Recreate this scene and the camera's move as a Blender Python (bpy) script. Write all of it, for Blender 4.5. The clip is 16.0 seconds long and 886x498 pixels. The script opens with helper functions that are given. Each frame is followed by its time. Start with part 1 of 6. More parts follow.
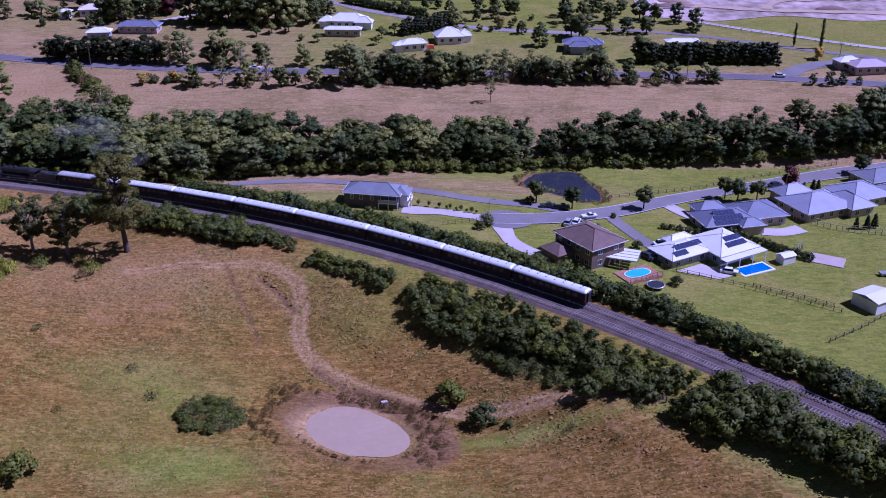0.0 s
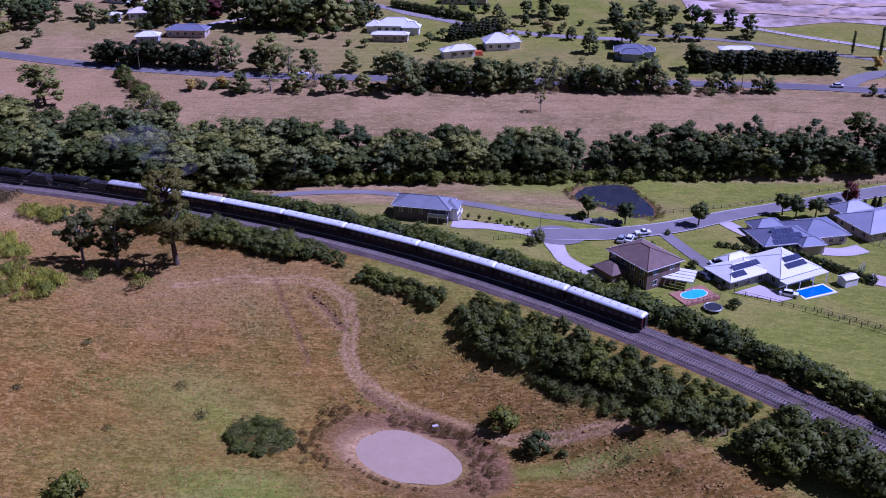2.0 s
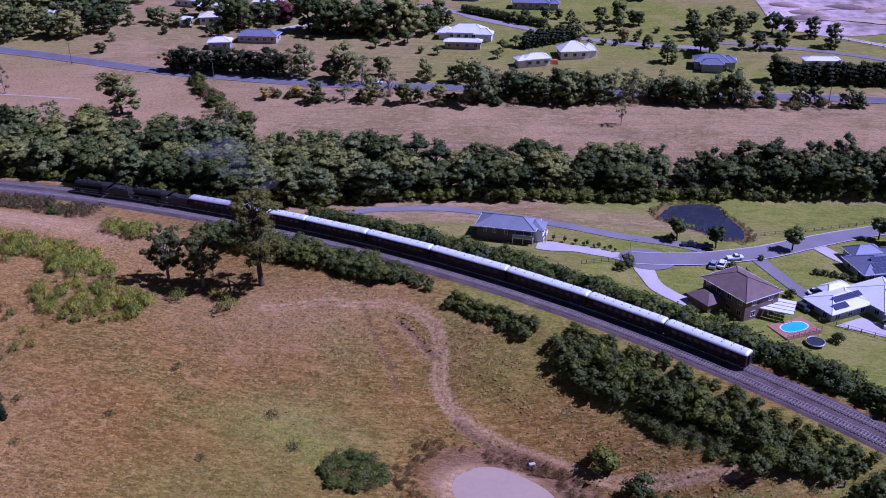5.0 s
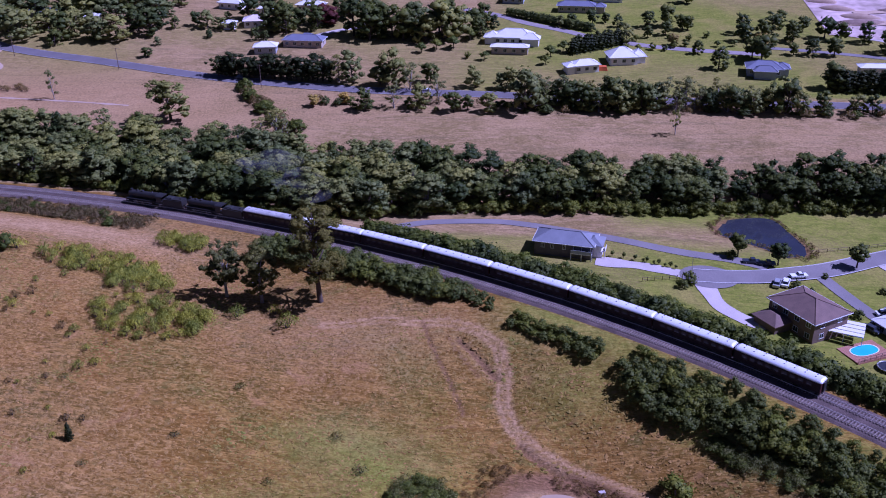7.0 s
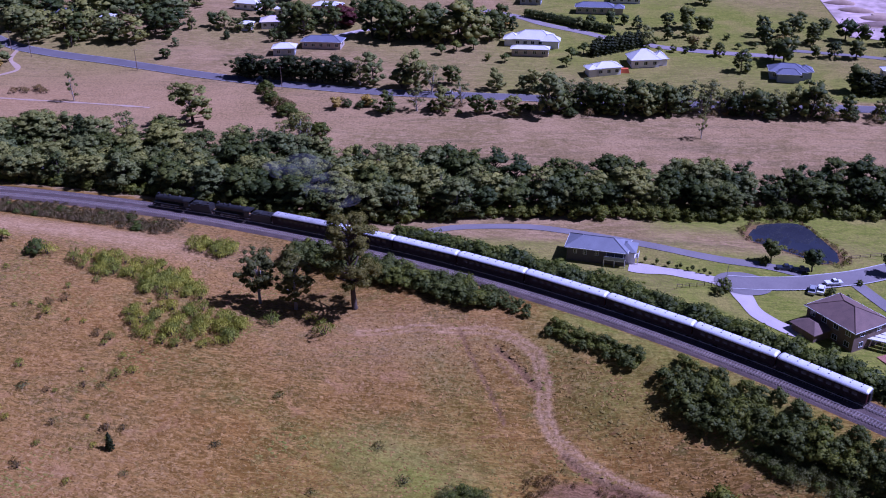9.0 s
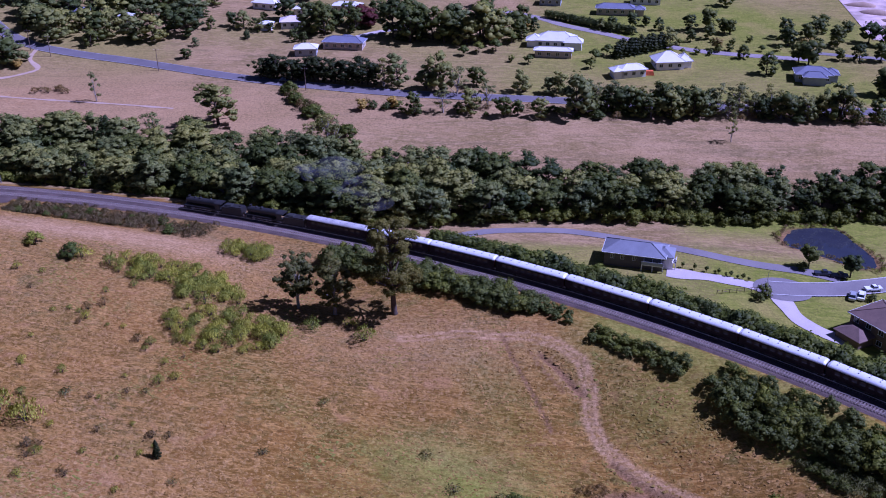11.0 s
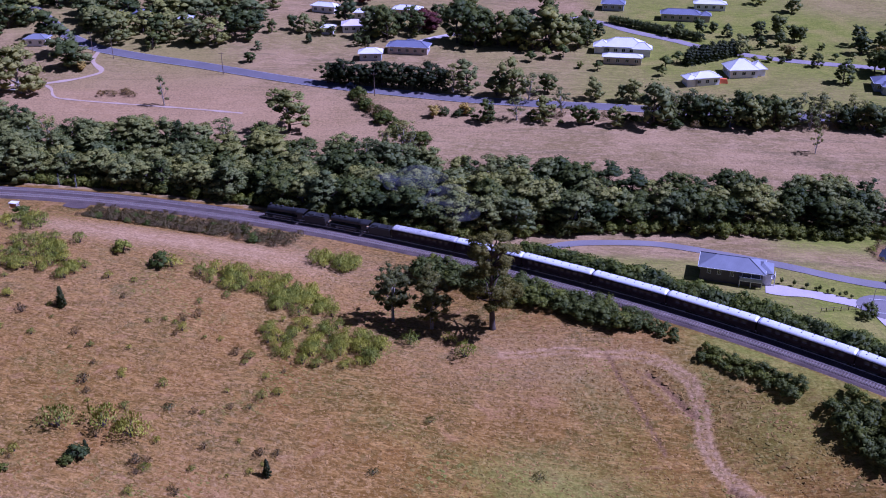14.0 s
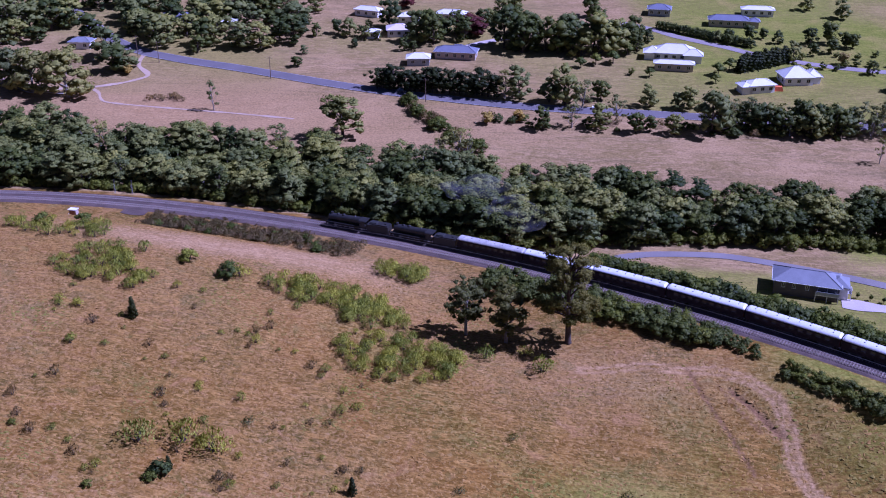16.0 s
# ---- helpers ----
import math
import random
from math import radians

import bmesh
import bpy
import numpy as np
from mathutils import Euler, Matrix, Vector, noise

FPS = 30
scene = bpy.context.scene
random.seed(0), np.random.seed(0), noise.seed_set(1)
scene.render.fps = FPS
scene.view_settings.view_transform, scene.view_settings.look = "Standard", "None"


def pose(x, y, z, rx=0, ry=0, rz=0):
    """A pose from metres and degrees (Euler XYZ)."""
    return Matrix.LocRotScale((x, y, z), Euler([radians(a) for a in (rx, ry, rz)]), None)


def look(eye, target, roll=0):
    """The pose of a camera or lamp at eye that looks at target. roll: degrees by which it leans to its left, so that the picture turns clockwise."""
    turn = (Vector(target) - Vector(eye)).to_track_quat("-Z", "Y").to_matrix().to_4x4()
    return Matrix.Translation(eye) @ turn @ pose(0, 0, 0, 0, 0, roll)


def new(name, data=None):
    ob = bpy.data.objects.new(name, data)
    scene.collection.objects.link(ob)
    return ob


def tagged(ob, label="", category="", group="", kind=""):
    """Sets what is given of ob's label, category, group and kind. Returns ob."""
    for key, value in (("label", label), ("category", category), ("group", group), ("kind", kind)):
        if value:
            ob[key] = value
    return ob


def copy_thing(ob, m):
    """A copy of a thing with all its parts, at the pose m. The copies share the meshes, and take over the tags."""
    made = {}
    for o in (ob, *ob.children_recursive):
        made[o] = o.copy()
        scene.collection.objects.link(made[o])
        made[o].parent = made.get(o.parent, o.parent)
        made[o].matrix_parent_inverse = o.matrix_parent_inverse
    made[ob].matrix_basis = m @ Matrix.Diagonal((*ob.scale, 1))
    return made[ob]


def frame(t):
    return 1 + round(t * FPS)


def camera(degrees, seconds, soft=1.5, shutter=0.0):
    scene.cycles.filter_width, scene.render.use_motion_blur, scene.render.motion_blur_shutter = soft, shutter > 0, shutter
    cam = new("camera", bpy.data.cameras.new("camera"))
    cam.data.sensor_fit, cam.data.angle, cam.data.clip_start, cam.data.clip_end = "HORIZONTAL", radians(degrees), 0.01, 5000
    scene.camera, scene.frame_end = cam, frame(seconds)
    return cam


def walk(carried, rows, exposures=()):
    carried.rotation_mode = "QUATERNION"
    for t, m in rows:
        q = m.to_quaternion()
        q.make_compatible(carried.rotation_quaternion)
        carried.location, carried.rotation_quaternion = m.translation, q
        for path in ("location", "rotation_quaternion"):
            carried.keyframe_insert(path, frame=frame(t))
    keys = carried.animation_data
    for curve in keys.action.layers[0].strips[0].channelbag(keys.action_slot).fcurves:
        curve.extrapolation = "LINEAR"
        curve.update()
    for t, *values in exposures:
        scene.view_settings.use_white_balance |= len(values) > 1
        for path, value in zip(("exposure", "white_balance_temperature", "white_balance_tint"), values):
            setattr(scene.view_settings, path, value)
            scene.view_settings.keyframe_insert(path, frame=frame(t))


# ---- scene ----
cam = camera(49.9, 16.0, 1.0)
METRES, EYE, TILT, LEAN, TURN = 91.4, 99.6, -25.0, 0.0, 0.0
ROWS = [
    (0.0, 0.0, 0.0, 0.0, 0.0, 0.0, -0.0),
    (0.5, -0.0059, 0.0129, 0.0161, 0.73, -0.07, -0.25),
    (1.0, -0.016, 0.0249, 0.0291, 1.37, -0.12, -0.5),
    (1.5, -0.026, 0.0359, 0.0446, 1.91, -0.21, -0.68),
    (2.0, -0.0389, 0.0415, 0.0591, 2.23, -0.31, -0.79),
    (2.5, -0.0538, 0.0463, 0.074, 2.49, -0.42, -0.88),
    (3.0, -0.0724, 0.0535, 0.0883, 2.85, -0.53, -1.03),
    (3.5, -0.0928, 0.0636, 0.1033, 3.35, -0.65, -1.2),
    (4.0, -0.1167, 0.0737, 0.1171, 3.83, -0.73, -1.37),
    (6.5, -0.2424, 0.1068, 0.196, 6.03, -1.33, -1.94),
    (7.0, -0.2683, 0.1113, 0.211, 6.28, -1.45, -2.01),
    (7.5, -0.2939, 0.1167, 0.2207, 6.56, -1.51, -2.1),
    (8.0, -0.3193, 0.1174, 0.2253, 6.51, -1.54, -2.14),
    (8.5, -0.3453, 0.1162, 0.2304, 6.32, -1.6, -2.11),
    (9.0, -0.3723, 0.1156, 0.2342, 6.12, -1.65, -2.09),
    (11.5, -0.5267, 0.1269, 0.251, 5.89, -1.77, -2.29),
    (12.0, -0.5625, 0.1328, 0.2538, 6.12, -1.74, -2.41),
    (12.5, -0.6005, 0.1385, 0.2579, 6.32, -1.76, -2.53),
    (13.0, -0.6388, 0.1439, 0.2621, 6.52, -1.76, -2.66),
    (13.5, -0.6757, 0.149, 0.2665, 6.7, -1.77, -2.77),
    (14.0, -0.717, 0.1545, 0.2716, 6.87, -1.8, -2.88),
    (14.5, -0.7586, 0.1598, 0.276, 7.04, -1.8, -2.98),
    (15.0, -0.8021, 0.1653, 0.2808, 7.18, -1.79, -3.1),
    (15.5, -0.8452, 0.1703, 0.2856, 7.34, -1.8, -3.2),
    (16.0, -0.8891, 0.1753, 0.2905, 7.48, -1.79, -3.29),
]
walk(cam, [(t, pose(0, 0, EYE, TILT, LEAN, TURN) @ pose(METRES * x, METRES * y, METRES * z, 90 + pitch, roll, yaw)) for t, x, y, z, yaw, pitch, roll in ROWS],
     [(0.0, -0.05, 4480, 57), (8.0, -0.04, 4440, 58), (16.0, 0.15, 4390, 56)])

# ---- light ----
SUN_AZ, SUN_EL = radians(4), radians(51)   # azimuth from +x towards +y
sun_dir = Vector((math.cos(SUN_EL) * math.cos(SUN_AZ), math.cos(SUN_EL) * math.sin(SUN_AZ), math.sin(SUN_EL)))
world = bpy.data.worlds.new("sky")
scene.world = world
world.use_nodes = True
wn = world.node_tree
sky = wn.nodes.new("ShaderNodeTexSky")
sky.sky_type = "NISHITA"
sky.sun_disc = False
sky.sun_elevation = SUN_EL
sky.sun_rotation = math.pi / 2 - SUN_AZ
wn.nodes["Background"].inputs["Strength"].default_value = 0.021
wn.links.new(sky.outputs[0], wn.nodes["Background"].inputs["Color"])
sun = new("sun", bpy.data.lights.new("sun", "SUN"))
sun.data.energy, sun.data.angle, sun.data.color = 5.0, radians(0.5), (1.0, 0.96, 0.91)
sun.matrix_world = look(sun_dir * 300, (0, 0, 0))

# ---- materials ----


def node_mat(name, rough=0.8, metal=0.0, spec=0.3):
    m = bpy.data.materials.new(name)
    m.use_nodes = True
    b = m.node_tree.nodes["Principled BSDF"]
    b.inputs["Roughness"].default_value = rough
    b.inputs["Metallic"].default_value = metal
    b.inputs["Specular IOR Level"].default_value = spec
    return m, m.node_tree.nodes, m.node_tree.links, b


def noise_node(nodes, links, scale, detail=4.0, pos=None, distort=0.0):
    n = nodes.new("ShaderNodeTexNoise")
    n.inputs["Scale"].default_value = scale
    n.inputs["Detail"].default_value = detail
    n.inputs["Distortion"].default_value = distort
    if pos is not None:
        links.new(pos, n.inputs["Vector"])
    return n.outputs["Fac"]


def ramp(nodes, links, fac, lo, hi):
    r = nodes.new("ShaderNodeMapRange")
    r.inputs["From Min"].default_value, r.inputs["From Max"].default_value = lo, hi
    links.new(fac, r.inputs["Value"])
    return r.outputs["Result"]


def mix(nodes, links, fac, a, b, mode="MIX"):
    n = nodes.new("ShaderNodeMix")
    n.data_type, n.blend_type = "RGBA", mode
    for value, key in ((fac, 0), (a, 6), (b, 7)):
        if isinstance(value, (int, float)):
            n.inputs[key].default_value = value
        elif isinstance(value, tuple):
            n.inputs[key].default_value = (*value, 1.0)
        else:
            links.new(value, n.inputs[key])
    return n.outputs[2]


def maths(nodes, links, op, a, b):
    n = nodes.new("ShaderNodeMath")
    n.operation, n.use_clamp = op, op == "MULTIPLY"
    for value, key in ((a, 0), (b, 1)):
        if isinstance(value, (int, float)):
            n.inputs[key].default_value = value
        else:
            links.new(value, n.inputs[key])
    return n.outputs[0]


def add_bump(nodes, links, bsdf, height, strength, dist):
    b = nodes.new("ShaderNodeBump")
    b.inputs["Strength"].default_value, b.inputs["Distance"].default_value = strength, dist
    links.new(height, b.inputs["Height"])
    links.new(b.outputs[0], bsdf.inputs["Normal"])


def surface(name, c1, c2, big=0.4, fine=6.0, rough=0.8, metal=0.0, spec=0.3, bump=0.2, dist=0.03, rand=0.0):
    """Two tones mixed by coarse and fine noise, with fine relief."""
    m, nodes, links, b = node_mat(name, rough, metal, spec)
    pos = nodes.new("ShaderNodeNewGeometry").outputs["Position"]
    n1, n2 = noise_node(nodes, links, big, 4, pos), noise_node(nodes, links, fine, 5, pos)
    f = maths(nodes, links, "MULTIPLY", maths(nodes, links, "ADD", n1, n2), 0.5)
    col = mix(nodes, links, ramp(nodes, links, f, 0.36, 0.64), c1, c2)
    if rand:
        info = nodes.new("ShaderNodeObjectInfo")
        dark = mix(nodes, links, info.outputs["Random"], (1 - rand,) * 3, (1 + rand,) * 3)
        col = mix(nodes, links, 1.0, col, dark, "MULTIPLY")
    links.new(col, b.inputs["Base Color"])
    if bump:
        add_bump(nodes, links, b, n2, bump, dist)
    return m


def leaves(name, c1, c2, c3):
    """Foliage: tone varies from plant to plant, from clump to clump and leaf to leaf; thin leaves let some light through."""
    m, nodes, links, b = node_mat(name, 0.6, 0.0, 0.18)
    geo = nodes.new("ShaderNodeNewGeometry")
    info = nodes.new("ShaderNodeObjectInfo")
    n = noise_node(nodes, links, 0.35, 3, geo.outputs["Position"])
    fine = noise_node(nodes, links, 2.4, 4, geo.outputs["Position"], 0.6)
    col = mix(nodes, links, geo.outputs["Random Per Island"], c1, c2)
    col = mix(nodes, links, ramp(nodes, links, n, 0.4, 0.7), col, c3)
    tone = mix(nodes, links, info.outputs["Random"], (0.72, 0.8, 0.92), (1.42, 1.3, 0.98))
    col = mix(nodes, links, 1.0, col, tone, "MULTIPLY")
    leafy = mix(nodes, links, ramp(nodes, links, fine, 0.36, 0.62), (0.72, 0.73, 0.74), (1.22, 1.2, 1.14))
    col = mix(nodes, links, 1.0, col, leafy, "MULTIPLY")
    links.new(col, b.inputs["Base Color"])
    thin = nodes.new("ShaderNodeBsdfTranslucent")
    links.new(mix(nodes, links, 1.0, col, (1.15, 1.2, 0.6), "MULTIPLY"), thin.inputs["Color"])
    both = nodes.new("ShaderNodeMixShader")
    both.inputs[0].default_value = 0.3
    links.new(b.outputs[0], both.inputs[1])
    links.new(thin.outputs[0], both.inputs[2])
    links.new(both.outputs[0], nodes["Material Output"].inputs["Surface"])
    return m


LEAF_EUC = leaves("leaf_eucalypt", (0.110, 0.134, 0.041), (0.253, 0.254, 0.073), (0.178, 0.181, 0.048))
LEAF_DARK = leaves("leaf_dark", (0.038, 0.057, 0.014), (0.120, 0.136, 0.028), (0.070, 0.085, 0.020))
LEAF_CONIFER = leaves("leaf_conifer", (0.025, 0.034, 0.010), (0.054, 0.064, 0.018), (0.036, 0.046, 0.013))
LEAF_SHRUB = leaves("leaf_shrub", (0.058, 0.081, 0.011), (0.170, 0.177, 0.024), (0.096, 0.113, 0.015))
LEAF_LIGHT = leaves("leaf_wattle", (0.210, 0.224, 0.023), (0.353, 0.350, 0.041), (0.265, 0.268, 0.030))
LEAF_OLIVE = leaves("leaf_olive", (0.069, 0.078, 0.018), (0.168, 0.155, 0.038), (0.112, 0.105, 0.026))
LEAF_GREY = leaves("leaf_grey", (0.140, 0.150, 0.048), (0.263, 0.255, 0.080), (0.190, 0.190, 0.060))
LEAF_YELLOW = leaves("leaf_autumn", (0.35, 0.24, 0.04), (0.5, 0.36, 0.08), (0.28, 0.2, 0.05))
LEAF_RED = leaves("leaf_red", (0.08, 0.022, 0.022), (0.14, 0.04, 0.035), (0.1, 0.03, 0.025))
LEAF_DEAD = leaves("leaf_scrub", (0.150, 0.095, 0.038), (0.270, 0.180, 0.073), (0.150, 0.115, 0.035))
BARK = surface("bark", (0.11, 0.08, 0.058), (0.048, 0.034, 0.026), 0.8, 5, 0.9)
BARK_PALE = surface("bark_pale", (0.4, 0.35, 0.3), (0.22, 0.18, 0.15), 0.8, 4, 0.85)
ASPHALT = surface("asphalt", (0.22, 0.19, 0.185), (0.16, 0.138, 0.137), 0.12, 3, 0.85)
CONCRETE = surface("concrete", (0.5, 0.425, 0.395), (0.4, 0.335, 0.305), 0.2, 4, 0.85)
KERB = surface("kerb_concrete", (0.5, 0.47, 0.46), (0.4, 0.37, 0.36), 0.4, 4, 0.85)
DIRT = surface("dirt_track", (0.42, 0.3, 0.22), (0.33, 0.22, 0.15), 0.5, 2.5, 0.95, bump=0.5, dist=0.2)
PALE_DIRT = surface("pale_gravel", (0.47, 0.34, 0.25), (0.38, 0.26, 0.17), 0.3, 2, 0.95)
BALLAST = surface("ballast", (0.145, 0.1, 0.085), (0.06, 0.041, 0.034), 0.25, 4.5, 0.95, bump=0.8, dist=0.15)
SLEEPER = surface("sleeper_concrete", (0.27, 0.21, 0.185), (0.18, 0.135, 0.115), 0.5, 6, 0.9, rand=0.2)
RAIL = surface("rail_steel", (0.78, 0.72, 0.7), (0.6, 0.54, 0.52), 0.6, 5, 0.36, metal=0.75, bump=0)
MUD = surface("pond_mud", (0.3, 0.2, 0.16), (0.18, 0.12, 0.09), 0.35, 2.2, 0.9, bump=0.8, dist=0.3)
ROOF_GREY = surface("roof_grey_tile", (0.22, 0.22, 0.25), (0.17, 0.17, 0.195), 0.4, 5, 0.7)
ROOF_BLUE = surface("roof_blue_grey_steel", (0.19, 0.19, 0.245), (0.15, 0.15, 0.2), 0.3, 3, 0.5)
ROOF_LAVENDER = surface("roof_pale_blue_grey_steel", (0.33, 0.32, 0.38), (0.27, 0.26, 0.32), 0.3, 3, 0.5)
ROOF_BROWN = surface("roof_brown_tile", (0.2, 0.125, 0.1), (0.13, 0.085, 0.07), 0.5, 5, 0.8)
ROOF_WHITE = surface("roof_white_steel", (0.74, 0.71, 0.67), (0.64, 0.61, 0.58), 0.3, 3, 0.5)
WALL_DARK = surface("dark_brick_wall", (0.12, 0.105, 0.115), (0.085, 0.075, 0.08), 0.8, 8, 0.85)
WALL_BROWN = surface("brown_brick_wall", (0.2, 0.135, 0.1), (0.13, 0.09, 0.07), 0.8, 8, 0.85)
WALL_WHITE = surface("white_render", (0.78, 0.75, 0.74), (0.68, 0.65, 0.64), 0.5, 5, 0.8)
WALL_CREAM = surface("cream_brick", (0.5, 0.41, 0.34), (0.4, 0.32, 0.26), 0.6, 6, 0.85)
WALL_GREY = surface("grey_cladding", (0.36, 0.38, 0.42), (0.28, 0.3, 0.34), 0.6, 6, 0.8)
TIMBER = surface("weathered_timber", (0.2, 0.14, 0.1), (0.12, 0.08, 0.06), 1.0, 8, 0.9)
DECK = surface("red_deck_timber", (0.42, 0.2, 0.13), (0.3, 0.14, 0.09), 1.0, 8, 0.8)
CLOTH_ORANGE = surface("orange_tarpaulin", (0.7, 0.16, 0.05), (0.55, 0.12, 0.04), 0.8, 5, 0.7)
BLACK = surface("black_paint", (0.02, 0.02, 0.022), (0.034, 0.03, 0.03), 0.8, 6, 0.45, spec=0.5)
# Maroon and cream lining darkened towards black; the side's shade is in the colour.
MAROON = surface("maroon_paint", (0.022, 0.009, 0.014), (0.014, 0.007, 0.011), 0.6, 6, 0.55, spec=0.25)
CREAM_SHADED = surface("shaded_cream_lining", (0.05, 0.034, 0.024), (0.035, 0.024, 0.018), 0.6, 6, 0.5)
SILVER = surface("silver_roof_paint", (0.74, 0.73, 0.75), (0.6, 0.59, 0.61), 0.5, 3, 0.5, metal=0.1)
SOOT = surface("sooty_roof_paint", (0.5, 0.47, 0.46), (0.3, 0.28, 0.28), 0.5, 3, 0.6)
RED = surface("red_paint", (0.11, 0.028, 0.024), (0.075, 0.02, 0.018), 0.8, 6, 0.5)
CAR_WHITE = surface("white_car_paint", (0.8, 0.8, 0.8), (0.72, 0.72, 0.73), 0.5, 3, 0.3, spec=0.6, bump=0)
CAR_DARK = surface("dark_car_paint", (0.03, 0.035, 0.05), (0.04, 0.045, 0.06), 0.5, 3, 0.3, spec=0.6, bump=0)
CAR_SILVER = surface("silver_car_paint", (0.5, 0.5, 0.52), (0.42, 0.42, 0.44), 0.5, 3, 0.3, metal=0.4, bump=0)
RUBBER = surface("rubber", (0.02, 0.02, 0.02), (0.03, 0.03, 0.03), 1, 6, 0.9)
LINE_WHITE = surface("white_line_paint", (0.5, 0.47, 0.46), (0.3, 0.27, 0.27), 0.6, 4, 0.7)
TRAMP_NET = surface("trampoline_mat", (0.02, 0.022, 0.03), (0.03, 0.03, 0.04), 1, 6, 0.8)
SOLAR = surface("solar_cells", (0.03, 0.035, 0.08), (0.045, 0.05, 0.1), 0.6, 5, 0.25, spec=0.6, bump=0)
GALV = surface("galvanised_steel", (0.42, 0.41, 0.41), (0.32, 0.31, 0.31), 0.8, 5, 0.5, metal=0.5)
SCAR = surface("graded_earth", (0.6, 0.44, 0.4), (0.2, 0.15, 0.11), 0.035, 0.22, 0.95)


def glassy(name, col, rough):
    m, nodes, links, b = node_mat(name, rough, 0.0, 0.6)
    pos = nodes.new("ShaderNodeNewGeometry").outputs["Position"]
    n = noise_node(nodes, links, 0.25, 3, pos)
    links.new(mix(nodes, links, ramp(nodes, links, n, 0.35, 0.65), col, tuple(v * 0.85 for v in col)), b.inputs["Base Color"])
    add_bump(nodes, links, b, noise_node(nodes, links, 1.6, 3, pos), 0.05, 0.05)
    return m


GLASS = glassy("window_glass", (0.03, 0.035, 0.045), 0.08)
WATER_MUD = surface("muddy_water", (0.4, 0.285, 0.19), (0.36, 0.255, 0.165), 0.15, 1.0, 0.5, spec=0.15, bump=0.02)
WATER_DARK = glassy("pond_water", (0.036, 0.038, 0.05), 0.02)
WATER_POOL = glassy("pool_water", (0.08, 0.5, 0.72), 0.1)
WATER_BLUE = glassy("pool_cover", (0.02, 0.16, 0.5), 0.2)

# ---- the lie of the land ----


def ss(a, b, v):
    t = np.clip((v - a) / (b - a), 0, 1)
    return t * t * (3 - 2 * t)


def gauss(x, y, cx, cy, sx, sy, h=1.0):
    return h * np.exp(-((x - cx) / sx) ** 2 - ((y - cy) / sy) ** 2)


def rail_y(x):
    u = (np.clip(x, -255, 58) + 90) / 100
    y = 246.08 + u * (-35.64 + u * (-12.04 + u * (-2.39 - 1.29 * u)))
    return y + np.where(x > 58, (x - 58) * -1.0, 0) + np.where(x < -255, (x + 255) * 0.05, 0) - np.where(x > 58, 0.0016 * (x - 58) ** 2, 0)


def rail_n(x):
    s = rail_y(x + 0.5) - rail_y(x - 0.5)
    return 1 / np.sqrt(1 + s * s)


def hill(x, y):
    u, v = np.clip((x + 60) / 100, -2.4, 1.45), np.clip((y - 190) / 50, -1.3, 1.7)
    z = -8.53 - 7.43 * u + 11.3 * v + 7.63 * u * u + 8.36 * u * v - 0.73 * v * v + 3.39 * u ** 3 + 2.74 * u * u * v + 0.63 * u * v * v - 3.4 * v ** 3
    z = z + gauss(x, y, -48, 208, 26, 20, 2.8) + gauss(x, y, -112, 227, 26, 16, -4) + gauss(x, y, -100, 178, 30, 16, 1.5)
    low = -12 + 5 * ss(0, 42, x)
    return low + 2.5 * np.log(1 + np.exp((z - low) / 2.5)) + gauss(x, y, -20, 166, 15, 10, -1.2)


def valley(x, y):
    z = -3.5 - 0.05 * np.clip(x, 0, 80) - 1.6 * ss(255, 285, y)
    z = z + 8.6 * ss(293, 328, y) + 0.05 * np.clip(x, 0, 80) * ss(285, 330, y)
    z = z + 0.075 * np.clip(y - 328, 0, 200) + 0.02 * np.clip(y - 528, 0, 400)
    return z + gauss(x, y, -260, 370, 60, 30, -2)


def off_rail(x, y):
    return (y - rail_y(x)) * rail_n(x)


POND, POND_Z = (-16.9, 155.0), 0.0


def ground(x, y):
    d = off_rail(x, y)
    a, b = ss(-22, -4, d), ss(9, 22, d)
    bank = 3.6 * np.exp(-((d + 20) / 9) ** 2) * ss(-42, -12, x)
    z = ((hill(x, y) + bank) * (1 - a) - 0.5 * a) * (1 - b) + valley(x, y) * b
    return z


def gz(x, y):
    return float(ground(np.float64(x), np.float64(y)))


def blotch(x, y, s, k):
    """Smooth irregular field between -1 and 1."""
    return (np.sin(x / s + 1.7 * k + 1.3 * np.sin(y / s * 0.8 + k)) + np.sin(y / s * 1.3 + 2.1 * k + 1.1 * np.sin(x / s * 0.7 - k)) + 0.6 * np.sin((x + y) / s * 2.1 + k)) / 2.6


def polyline_dist(x, y, pts):
    best = np.full_like(x, 1e9)
    for (ax, ay), (bx, by) in zip(pts[:-1], pts[1:]):
        t = np.clip(((x - ax) * (bx - ax) + (y - ay) * (by - ay)) / ((bx - ax) ** 2 + (by - ay) ** 2), 0, 1)
        best = np.minimum(best, np.hypot(x - ax - t * (bx - ax), y - ay - t * (by - ay)))
    return best


